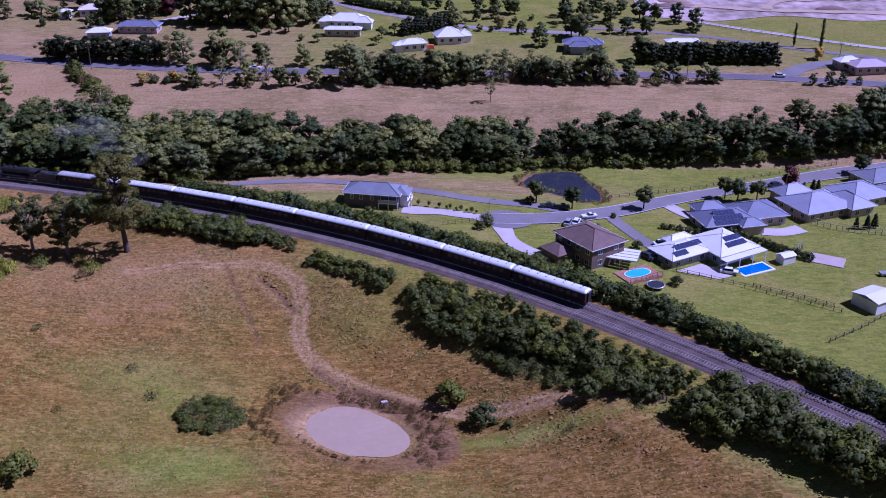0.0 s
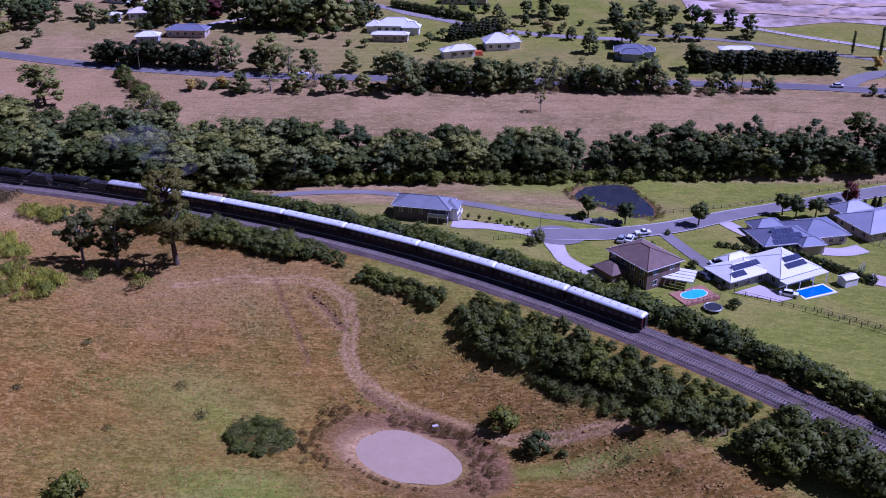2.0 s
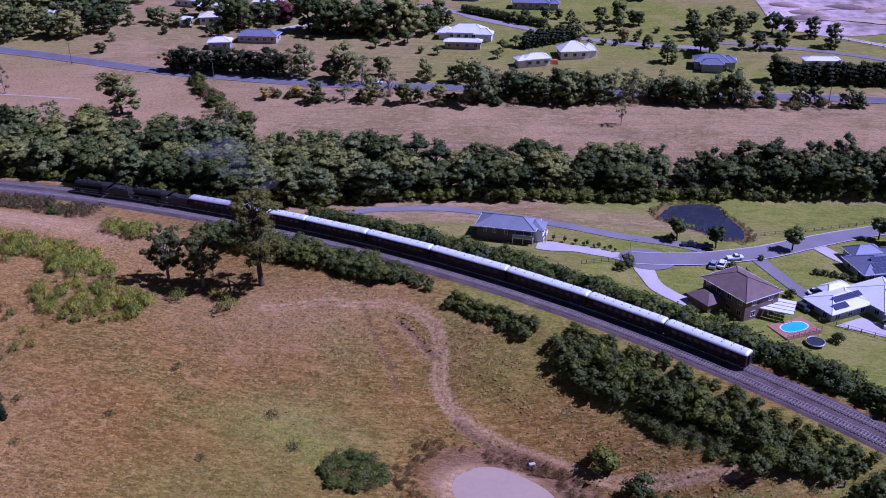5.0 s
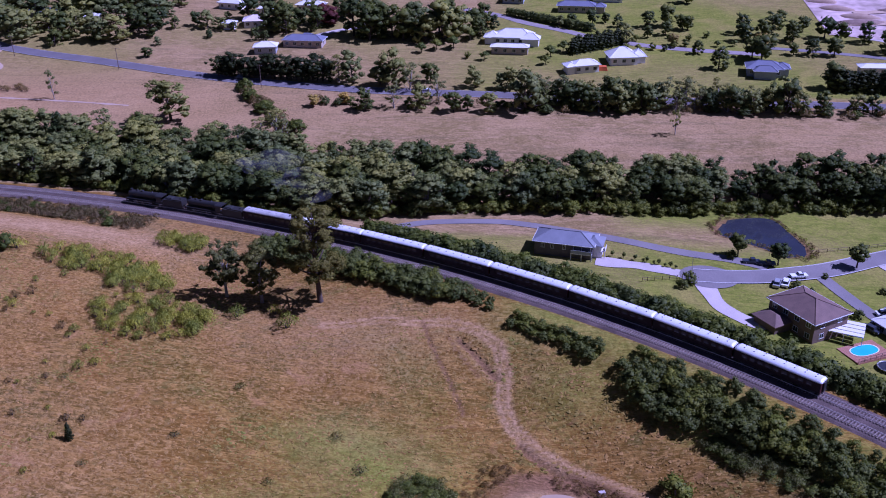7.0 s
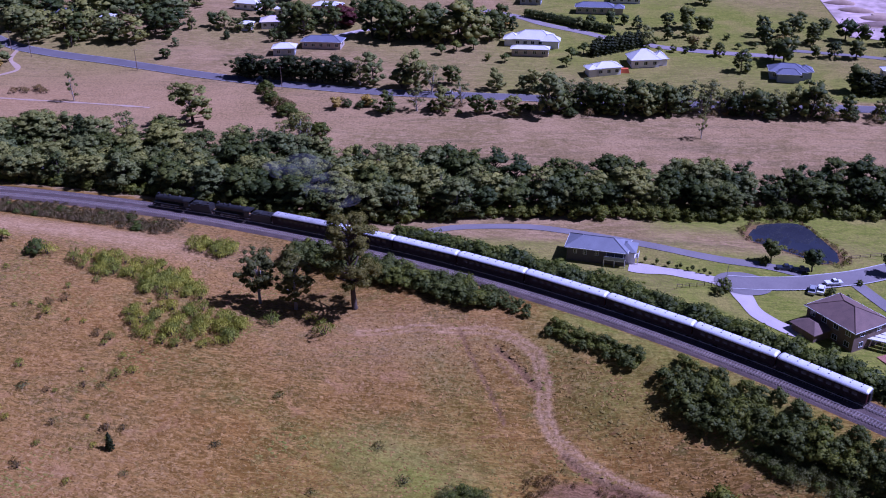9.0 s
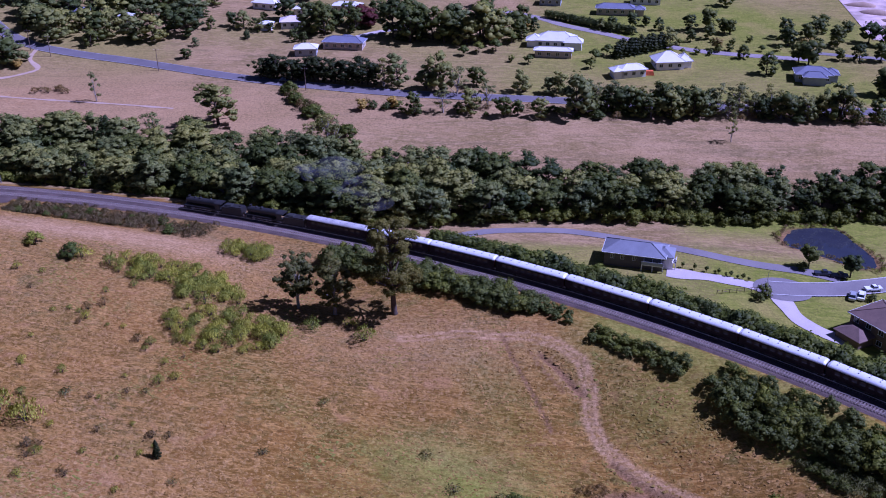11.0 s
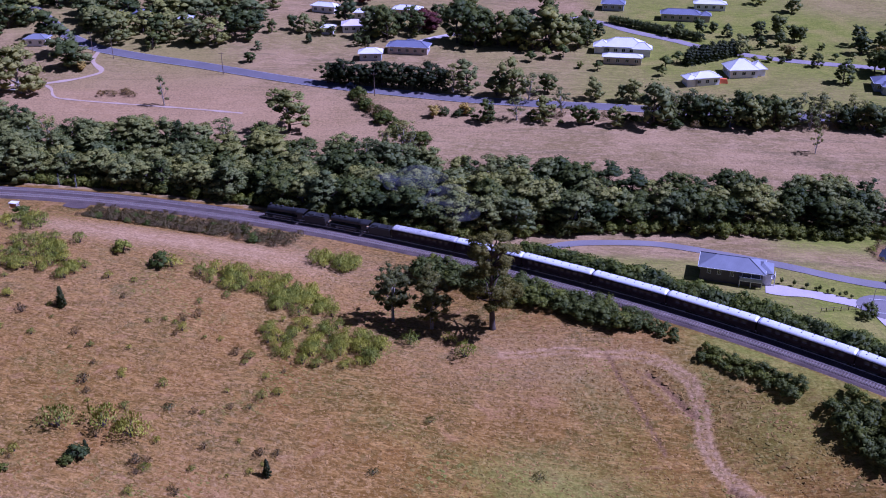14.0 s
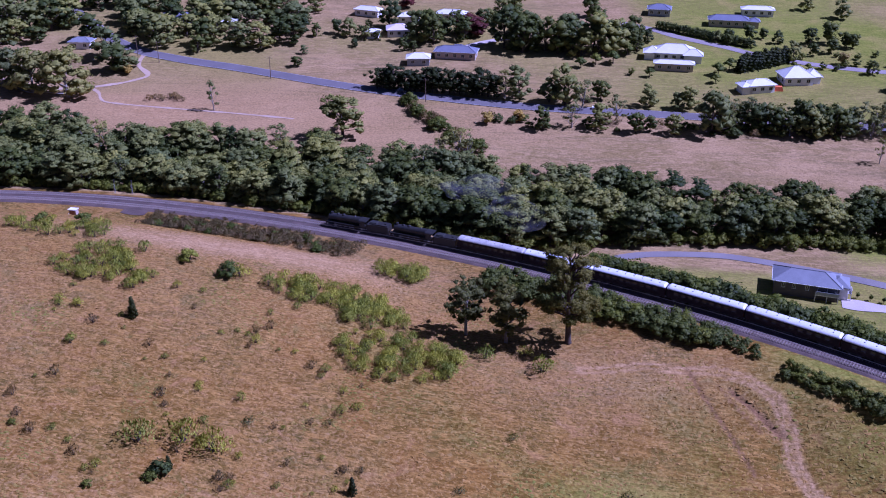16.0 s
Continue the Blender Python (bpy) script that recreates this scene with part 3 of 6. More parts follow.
for pts, w in (([(96, 452), (120, 456), (150, 449), (185, 446), (230, 441)], 5.0), ([(110, 470), (140, 476), (170, 468), (210, 470)], 5.0), ([(150, 449), (158, 462), (172, 470)], 4.0)):
    road("road_haul", pts, w, PALE_DIRT, "pale haul road across graded earth", 0.5, 0.3)
mound_rng = np.random.default_rng(3)
for k in range(9):
    x, y, w = mound_rng.uniform(100, 210), mound_rng.uniform(446, 490), mound_rng.uniform(3, 7)
    s = Shape()
    for i in range(4):
        f = 1 - (i / 3) ** 2 * 0.85
        s.v += [(1.8 * w * f * math.cos(a) * (1 + 0.15 * math.sin(3 * a + k)), 0.6 * w * f * math.sin(a), 0.7 * i - 0.3) for a in np.linspace(0, math.tau, 14, endpoint=False)]
    s.f = [(i * 14 + j, i * 14 + (j + 1) % 14, (i + 1) * 14 + (j + 1) % 14, (i + 1) * 14 + j) for i in range(3) for j in range(14)] + [tuple(range(42, 56))]
    mound = tagged(new("earth_mound", s.mesh("earth_mound", DIRT if k % 2 else MUD, True)), "long heap of dug brown earth on a building site", "earth mound", "earth mounds")
    mound.matrix_basis = pose(x, y, gz(x, y) + 0.2, 0, 0, float(mound_rng.uniform(-20, 20)))

# ---- water ----
c, sn = math.cos(-0.47), math.sin(-0.47)
s = Shape()
for k in range(72):
    a = k * math.tau / 72
    r = 1.12 + 0.03 * math.sin(3 * a + 1) + 0.02 * math.sin(7 * a)
    x, y = 10.4 * r * math.cos(a), 6.5 * r * math.sin(a) * (1 - 0.12 * math.cos(a))
    s.v.append((POND[0] + x * c - y * sn, POND[1] + x * sn + y * c, POND_Z + 0.18))
s.f = [tuple(range(72))]
tagged(new("water_dam", s.mesh("dam_water", WATER_MUD)), "still muddy brown water of a farm dam", "pond", kind="structure")
s = Shape()
shore = resample(SHORE, 1.0)
cx, cy = shore.mean(axis=0)
s.add([(cx + (x - cx) * 1.06, cy + (y - cy) * 1.06, SHORE_Z) for x, y in shore[:-1]], [tuple(range(len(shore) - 2, -1, -1))])
tagged(new("water_pond", s.mesh("pond_water", WATER_DARK)), "dark blue reflective pond behind the street", "pond", kind="structure")

# ---- railway ----
TX = np.linspace(-330, 150, 961)
NEAR, FAR = 0.72, 4.9       # track centres, metres north of the near rail


def rail_frame(x, off):
    """Place and heading at an offset from the near rail."""
    s = float(rail_y(x + 0.5) - rail_y(x - 0.5))
    n = Vector((-s, 1, 0)).normalized()
    p = Vector((x, float(rail_y(np.float64(x))), 0)) + n * off
    return p, math.atan2(s, 1)


def arc_table(off):
    p = np.array([rail_frame(x, off)[0][:2] for x in TX])
    return np.concatenate([[0], np.cumsum(np.hypot(*np.diff(p, axis=0).T))])


def sweep_rail(off, section, mat, name):
    s, n = Shape(), len(section)
    for x in TX:
        for o, z in section:
            p, _ = rail_frame(x, off + o)
            s.v.append((p.x, p.y, z))
    s.f = [(i * n + k, i * n + (k + 1) % n, (i + 1) * n + (k + 1) % n, (i + 1) * n + k) for i in range(len(TX) - 1) for k in range(n)]
    return s.mesh(name, mat)


bal = thing("railway_ballast", 0, 0, 0, 0, "grey crushed stone ballast bed of a double railway", "railway bed", kind="structure")
part("ballast_bed", sweep_rail(0, [(-2.6, -0.8), (-1.0, -0.27), (6.7, -0.27), (8.6, -0.85)], BALLAST, "ballast_bed"), bal)
sleeper_mesh = Shape().box(-0.13, -1.25, -0.2, 0.13, 1.25, -0.03, 0.92).mesh("sleeper", SLEEPER)
for off, name in ((NEAR, "track_near"), (FAR, "track_far")):
    tr = thing("railway_" + name, 0, 0, 0, 0, "steel rails on pale concrete sleepers", "railway track", kind="structure")
    for g in (-0.7175, 0.7175):
        part("rail", sweep_rail(off + g, [(-0.07, -0.06), (-0.04, 0.09), (0.04, 0.09), (0.07, -0.06)], RAIL, "rail"), tr)
    arc = arc_table(off)
    rest = Shape()
    near_count = 0
    for sdist in np.arange(0.3, arc[-1], 0.68):
        x = float(np.interp(sdist, arc, TX))
        p, a = rail_frame(x, off)
        if off == NEAR and -85 < x < 62 and near_count < 290:
            near_count += 1
            ob = part("sleeper", sleeper_mesh, tr)
            ob.matrix_basis = pose(p.x, p.y, 0, 0, 0, math.degrees(a))
        else:
            m = pose(p.x, p.y, 0, 0, 0, math.degrees(a))
            rest.box(0, 0, 0, 1, 1, 1)
            rest.v[-8:] = [tuple(m @ Vector(v.co)) for v in sleeper_mesh.vertices]
    tagged(part("sleeper_run", rest.mesh("sleeper_run", SLEEPER), tr), kind="stuff")

# ---- the train ----
ARC = arc_table(FAR)


def on_track(dist):
    """Pose on the far track at a distance along it (towards +x)."""
    x = float(np.interp(dist, ARC, TX))
    p, a = rail_frame(x, FAR)
    return pose(p.x, p.y, 0.09, 0, 0, math.degrees(a))


def bogie_parts(parent, x, wheel_mesh, frame_mesh):
    b = part("bogie", frame_mesh, parent)
    b.matrix_basis = pose(x, 0, 0)
    for dx in (-1.2, 1.2):
        for dy in (-0.72, 0.72):
            w = part("wheel", wheel_mesh, b)
            w.matrix_basis = pose(dx, dy, 0.46)


wheel_mesh = Shape().tube([(0, -0.07, 0), (0, 0.07, 0)], [0.46, 0.46], 16).mesh("wheel", GALV)
bogie_mesh = Shape().box(-1.7, -1.05, 0.35, 1.7, -0.9, 0.75).box(-1.7, 0.9, 0.35, 1.7, 1.05, 0.75).box(-0.35, -1.0, 0.4, 0.35, 1.0, 0.8).mesh("bogie", BLACK)
HW = 1.42
body_sec = [(-HW, 0.95), (-HW - 0.03, 1.6), (-HW, 3.2), (HW, 3.2), (HW + 0.03, 1.6), (HW, 0.95)]
roof_sec = [(HW * math.cos(a) * 1.05, 3.2 + 0.72 * math.sin(a)) for a in np.linspace(0, math.pi, 13)]
win_mesh = Shape().box(-0.55, -0.02, -0.42, 0.55, 0.03, 0.42).mesh("window", GLASS)
vent_mesh = Shape().box(-0.16, -0.12, -0.05, 0.16, 0.12, 0.14, 0.6).mesh("roof_vent", GALV)


def carriage(roof_mat, label, L2=9.5):
    c = thing("carriage", 0, 0, 0, 0, label, "railway carriage", "carriages of the train")
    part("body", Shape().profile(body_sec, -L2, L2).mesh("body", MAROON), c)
    s = Shape().profile(roof_sec, -L2 + 0.35, L2 - 0.35)
    for e in (-1, 1):
        n = len(roof_sec)
        a = [(e * (L2 - 0.35), y, z) for y, z in roof_sec]
        b = [(e * (L2 + 0.12), y * 0.9, 3.2 + (z - 3.2) * 0.6) for y, z in roof_sec]
        s.add(a + b, [(k, k + 1, n + k + 1, n + k) if e > 0 else (k + 1, k, n + k, n + k + 1) for k in range(n - 1)] + [tuple(range(n, 2 * n))])
    part("roof", s.mesh("roof", roof_mat, False), c, "silver-grey curved roof")
    part("underframe", Shape().box(-L2, -1.2, 0.72, L2, 1.2, 0.97).box(-3.5, -1.15, 0.3, -0.8, 1.15, 0.72).box(1.2, -1.1, 0.3, 3.6, 1.1, 0.72).mesh("underframe", BLACK), c)
    for e in (-1, 1):
        part("gangway", Shape().box(e * L2 - 0.42, -0.55, 1.0, e * L2 + 0.42, 0.55, 3.15).mesh("gangway", BLACK), c)
        part("end_panel", Shape().box(e * (L2 + 0.03) - 0.03, -1.3, 1.0, e * (L2 + 0.03) + 0.03, 1.3, 3.15).mesh("end_panel", RED), c, "dull red end panel")
        for y in (-0.85, 0.85):
            part("buffer", Shape().tube([(e * L2, y, 1.0), (e * (L2 + 0.45), y, 1.0)], [0.1, 0.18], 8).mesh("buffer", BLACK), c)
        part("lining", Shape().box(-L2, e * (HW + 0.035) - 0.008, 1.72, L2, e * (HW + 0.035) + 0.008, 1.78).box(-L2, e * (HW + 0.02) - 0.008, 3.02, L2, e * (HW + 0.02) + 0.008, 3.08).mesh("lining", CREAM_SHADED), c)
        for k in range(9):
            w = part("window", win_mesh, c)
            w.matrix_basis = pose((-7.6 + 1.9 * k) * L2 / 10.15, e * (HW + 0.025), 2.42, 0, 0, 180 if e > 0 else 0)
        for x in (0.85 - L2, L2 - 0.85):
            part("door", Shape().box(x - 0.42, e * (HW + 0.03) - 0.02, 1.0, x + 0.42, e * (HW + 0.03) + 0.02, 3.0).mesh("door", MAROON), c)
    for k in range(8):
        for y in (-0.45, 0.45):
            v = part("roof_vent", vent_mesh, c)
            v.matrix_basis = pose((-8.4 + 2.4 * k) * L2 / 10.15, y, 3.2 + 0.72 * math.sqrt(1 - (y / (HW * 1.05)) ** 2))
    for x in (2.95 - L2, L2 - 2.95):
        bogie_parts(c, x, wheel_mesh, bogie_mesh)
    return c


def locomotive():
    g = thing("steam_locomotive", 0, 0, 0, 0, "black steam locomotive standing on the far track", "locomotive", "locomotives")
    part("boiler", Shape().tube([(-9.2, 0, 2.75), (-9.0, 0, 2.75), (-1.5, 0, 2.8), (1.0, 0, 2.85)], [0.85, 0.98, 1.0, 1.08], 20).mesh("boiler", BLACK), g)
    part("smokebox_door", Shape().tube([(-9.35, 0, 2.75), (-9.2, 0, 2.75)], [0.3, 0.78], 18).mesh("smokebox_door", BLACK), g)
    part("chimney", Shape().tube([(-8.3, 0, 3.6), (-8.3, 0, 4.05), (-8.3, 0, 4.2)], [0.36, 0.3, 0.4], 12).mesh("chimney", BLACK), g)
    part("steam_dome", Shape().tube([(-4.6, 0, 3.6), (-4.6, 0, 3.95), (-4.6, 0, 4.12)], [0.5, 0.46, 0.12], 12).mesh("steam_dome", BLACK), g)
    part("sand_dome", Shape().tube([(-6.4, 0, 3.6), (-6.4, 0, 3.9), (-6.4, 0, 4.05)], [0.4, 0.36, 0.1], 12).mesh("sand_dome", BLACK), g)
    part("safety_valve", Shape().tube([(-1.0, 0, 3.8), (-1.0, 0, 4.15)], [0.14, 0.1], 8).mesh("safety_valve", GALV), g)
    for y in (-1, 1):
        part("running_board", Shape().box(-9.6, y * 1.25 - 0.3, 1.55, 0.6, y * 1.25 + 0.3, 1.65).mesh("running_board", BLACK), g)
        part("cylinder", Shape().tube([(-8.9, y * 1.2, 0.85), (-7.5, y * 1.2, 0.85)], [0.38, 0.38], 12).mesh("cylinder", BLACK), g)
        part("connecting_rod", Shape().box(-7.6, y * 1.28 - 0.04, 0.75, -0.8, y * 1.28 + 0.04, 0.9).mesh("connecting_rod", GALV), g)
        for x in (-5.6, -3.7, -1.8):
            w = part("driving_wheel", Shape().tube([(0, -0.08, 0), (0, 0.08, 0)], [0.8, 0.8], 20).mesh("driving_wheel", BLACK), g)
            w.matrix_basis = pose(x, y * 0.75, 0.8)
        for x in (-9.0, -7.2):
            w = part("wheel", wheel_mesh, g)
            w.matrix_basis = pose(x, y * 0.75, 0.46)
    part("frame", Shape().box(-9.8, -0.6, 0.7, 2.6, 0.6, 1.5).mesh("frame", BLACK), g)
    part("buffer_beam", Shape().box(-9.95, -1.3, 0.8, -9.75, 1.3, 1.35).mesh("buffer_beam", RED), g, "red buffer beam")
    part("cab", Shape().box(0.9, -1.4, 1.5, 2.6, -1.3, 3.2).box(0.9, 1.3, 1.5, 2.6, 1.4, 3.2).box(0.9, -1.3, 1.5, 1.0, 1.3, 3.4).mesh("cab", BLACK), g)
    part("cab_roof", Shape().profile([(1.5 * math.cos(a), 3.2 + 0.55 * math.sin(a)) for a in np.linspace(0, math.pi, 9)], 0.7, 3.0).mesh("cab_roof", BLACK), g)
    t = part("tender", Shape().box(3.2, -1.4, 0.95, 9.8, 1.4, 2.7).box(5.0, -1.2, 2.7, 9.6, 1.2, 3.0).mesh("tender", BLACK), g)
    part("coal", Shape().box(3.6, -1.15, 2.65, 6.4, 1.15, 3.25, 0.7).mesh("coal", RUBBER), t)
    part("water_hatch", Shape().tube([(8.6, 0, 3.0), (8.6, 0, 3.25)], [0.35, 0.35], 12).mesh("water_hatch", BLACK), t)
    for x in (4.9, 8.2):
        bogie_parts(g, x, wheel_mesh, bogie_mesh)
    return g


FRONT = float(np.interp(-112, TX, ARC))       # front of the first carriage
lead = locomotive()
lead.matrix_basis = on_track(FRONT - 10.4)
copy_thing(lead, on_track(FRONT - 31.0))
first = carriage(SOOT, "dark maroon carriage with a sooty silver roof")
first.matrix_basis = on_track(FRONT + 9.7)
clean = carriage(SILVER, "dark maroon carriage with a pale silver roof")
clean.matrix_basis = on_track(FRONT + 29.1)
for mid in (48.5, 68.2):
    copy_thing(clean, on_track(FRONT + mid))
for mid in (132.1, 151.8):
    copy_thing(clean, on_track(FRONT + mid))
longer = carriage(SILVER, "long dark maroon carriage with a pale silver roof", 10.8)
longer.matrix_basis = on_track(FRONT + 89.1)
copy_thing(longer, on_track(FRONT + 111.3))

# ---- plants ----
rng = np.random.default_rng(7)


def ico(level):
    """Unit icosphere as arrays."""
    t = (1 + math.sqrt(5)) / 2
    v = [(-1, t, 0), (1, t, 0), (-1, -t, 0), (1, -t, 0), (0, -1, t), (0, 1, t), (0, -1, -t), (0, 1, -t), (t, 0, -1), (t, 0, 1), (-t, 0, -1), (-t, 0, 1)]
    f = [(0, 11, 5), (0, 5, 1), (0, 1, 7), (0, 7, 10), (0, 10, 11), (1, 5, 9), (5, 11, 4), (11, 10, 2), (10, 7, 6), (7, 1, 8), (3, 9, 4), (3, 4, 2), (3, 2, 6), (3, 6, 8), (3, 8, 9), (4, 9, 5), (2, 4, 11), (6, 2, 10), (8, 6, 7), (9, 8, 1)]
    v = [Vector(p).normalized() for p in v]
    for _ in range(level):
        mid, g = {}, []

        def half(i, j):
            key = (min(i, j), max(i, j))
            if key not in mid:
                mid[key] = len(v)
                v.append(((v[i] + v[j]) / 2).normalized())
            return mid[key]
        for p, q, w in f:
            pq, qw, wp = half(p, q), half(q, w), half(w, p)
            g += [(p, pq, wp), (q, qw, pq), (w, wp, qw), (pq, qw, wp)]
        f = g
    return np.array([tuple(p) for p in v]), f


OCTA = (np.array([(1, 0, 0), (-1, 0, 0), (0, 1, 0), (0, -1, 0), (0, 0, 1), (0, 0, -1)], dtype=float),
        [(0, 2, 4), (2, 1, 4), (1, 3, 4), (3, 0, 4), (2, 0, 5), (1, 2, 5), (3, 1, 5), (0, 3, 5)])
ICO = [OCTA, ico(0)]


SOFT = {}


def unit(v):
    return v / (np.linalg.norm(v, axis=-1, keepdims=True) + 1e-9)


def leaf_cloud(name, clumps, per, size, mat, centre, seed, flat=0.8, core=0.86, level=0, upright=False):
    """A crown: uneven clumps of dense foliage, each fringed with small loose sprays, shaded as soft round masses."""
    r = np.random.default_rng(seed)
    V, F, N = [], [], []
    iv, jf = ICO[level]
    for (cx, cy, cz, rad) in clumps:
        mid = np.array([cx, cy, cz])
        out = unit(mid - centre)
        if core:
            n = len(V)
            q = iv * (rad * core * (0.75 + 0.5 * r.random(len(iv))))[:, None] * np.array([1, 1, flat])
            V += (mid + q).tolist()
            F += [(n + i, n + j, n + k) for i, j, k in jf]
            N.append(unit(iv + 0.45 * out))
        d = unit(r.normal(size=(per, 3)))
        d[:, 2] = np.where(d[:, 2] < -0.3, -d[:, 2], d[:, 2])
        p = mid + d * (rad * (0.62 + 0.56 * r.random(per)))[:, None] * np.array([1, 1, flat])
        nrm = unit(d + 0.3 * unit(p - centre) + 0.45 * r.normal(size=(per, 3)))
        a = unit(np.cross(nrm, r.normal(size=(per, 3))))
        if upright:
            a = unit(a * 0.25 + np.array([0, 0, 1.0]) + 0.3 * d)
        b = np.cross(nrm, a)
        sz = size * (0.55 + 0.8 * r.random(per))[:, None]
        base = len(V)
        bend = nrm * sz * 0.35
        slim = 0.32 if upright else 0.6
        V += np.stack([p - a * sz, p - b * sz * slim + bend, p + a * sz, p + b * sz * slim + bend], 1).reshape(-1, 3).tolist()
        F += [(base + 4 * i, base + 4 * i + 1, base + 4 * i + 2, base + 4 * i + 3) for i in range(per)]
        N.append(np.repeat(unit(0.6 * d + 0.5 * out + 0.6 * nrm), 4, axis=0))
    me = mesh_from(name, V, F, mat, True)
    soft = np.concatenate(N)
    me.normals_split_custom_set_from_vertices(soft.tolist())
    SOFT[me.name] = soft
    return me


def tree_meshes(kind, mat, bark, seed, lod=1.0):
    """Trunk with limbs and crown for a tree 10 m high."""
    r = np.random.default_rng(seed)
    s, clumps = Shape(), []
    if kind in ("eucalypt", "open"):
        lean = r.normal(size=2) * 0.35
        top = 7.4
        s.tube([(0, 0, -0.4), (0.03, 0, 0.25), (lean[0] * 0.4, lean[1] * 0.4, 2.6), (lean[0], lean[1], 5), (lean[0] * 1.3, lean[1] * 1.3, top)], [0.36, 0.26, 0.2, 0.13, 0.05], 7)
        n = 13 if kind == "eucalypt" else 11
        for k in range(n):
            a = k * 2.4 + r.random()
            z0 = 1.2 + 4.8 * k / n
            reach = (2.55 - 1.2 * (k / n) ** 2) * (0.7 + 0.5 * r.random())
            z1 = (2.5 if kind == "eucalypt" else 3.4) + 5.9 * k / n + 0.5 * r.normal()
            x1, y1 = lean[0] + reach * math.cos(a), lean[1] + reach * math.sin(a)
            f = z0 / top
            s.tube([(lean[0] * f, lean[1] * f, z0), (x1 * 0.5, y1 * 0.5, (z0 + z1) / 2 - 0.1), (x1, y1, z1)], [0.11, 0.07, 0.025], 4)
            lobe = (1.35 if kind == "eucalypt" else 0.95) * (0.75 + 0.5 * r.random())
            for _ in range(5 if kind == "eucalypt" else 4):
                o = r.normal(size=3)
                o *= lobe * 0.75 / np.linalg.norm(o)
                clumps.append((x1 * 0.85 + o[0], y1 * 0.85 + o[1], z1 + abs(o[2]) * 0.8 - 0.2, lobe * (0.5 + 0.25 * r.random())))
        for _ in range(8 if kind == "eucalypt" else 4):
            o = r.normal(size=3) * (0.8, 0.8, 0.45)
            clumps.append((lean[0] * 1.3 + o[0], lean[1] * 1.3 + o[1], 8.6 + o[2], 0.7 + 0.35 * r.random()))
        per, size = (15, 0.25) if kind == "eucalypt" else (15, 0.22)
    elif kind == "round":
        s.tube([(0, 0, -0.4), (0, 0, 1.6), (0.1, 0, 4), (0.1, 0.1, 7.5)], [0.32, 0.24, 0.17, 0.05], 7)
        for k in range(40):
            d = r.normal(size=3)
            d /= np.linalg.norm(d)
            q = d * (2.9, 2.9, 3.3) * (0.45 + 0.5 * r.random())
            clumps.append((q[0], q[1], 5.7 + q[2], 0.9 + 0.5 * r.random()))
            if k % 4 == 0:
                s.tube([(0, 0, 2.5 + 0.08 * k), (q[0] * 0.8, q[1] * 0.8, 5.4 + q[2] * 0.8)], [0.09, 0.02], 5)
        per, size = 17, 0.27
    elif kind == "upright":
        s.tube([(0, 0, -0.4), (0.05, 0, 1.6), (-0.1, 0, 4), (0.1, 0.1, 8.2)], [0.3, 0.22, 0.16, 0.04], 7)
        for k in range(14):
            a, z = k * 2.4 + r.random(), 3.0 + 6.0 * k / 14
            w = 2.5 * math.sin(math.pi * (0.16 + 0.74 * k / 14)) * (0.7 + 0.45 * r.random())
            x1, y1 = w * math.cos(a), w * math.sin(a)
            s.tube([(0, 0, z * 0.62), (x1 * 0.5, y1 * 0.5, z * 0.85), (x1, y1, z)], [0.1, 0.06, 0.02], 4)
            for _ in range(6):
                o = r.normal(size=3) * 0.55
                clumps.append((x1 * 0.9 + o[0], y1 * 0.9 + o[1], z + o[2] * 0.8, 0.5 + 0.35 * r.random()))
        per, size = 26, 0.17
    elif kind == "conifer":
        s.tube([(0, 0, -0.4), (0, 0, 5), (0, 0, 9.8)], [0.28, 0.16, 0.03], 7)
        for k in range(52):
            z = 0.6 + 8.9 * (k / 52)
            w = 2.3 * (1 - (z / 10.4) ** 1.5) * (0.6 + 0.5 * r.random())
            a = k * 2.4
            clumps.append((w * math.cos(a), w * math.sin(a), z, 0.65 + 0.6 * (1 - z / 10)))
        per, size = 16, 0.28
    elif kind == "column":
        s.tube([(0, 0, -0.4), (0, 0, 5), (0, 0, 9.8)], [0.2, 0.12, 0.03], 7)
        for k in range(30):
            z = 0.9 + 8.8 * (k / 30)
            w = 0.7 * math.sin(math.pi * min(1, z / 10.2)) * r.random()
            clumps.append((w * math.cos(k * 2.4), w * math.sin(k * 2.4), z, 0.5))
        per, size = 12, 0.24
    if lod < 1:
        clumps = [(x, y, z, q * 1.22) for x, y, z, q in clumps[::2]]
    per, size = max(5, int(per * lod)), size / math.sqrt(lod)
    crown = leaf_cloud("crown", clumps, per, size, mat, np.array([0, 0, 5.0]), seed + 50, core=0.84 if kind != "open" else 0.55)
    return s.mesh("trunk", bark, True), crown


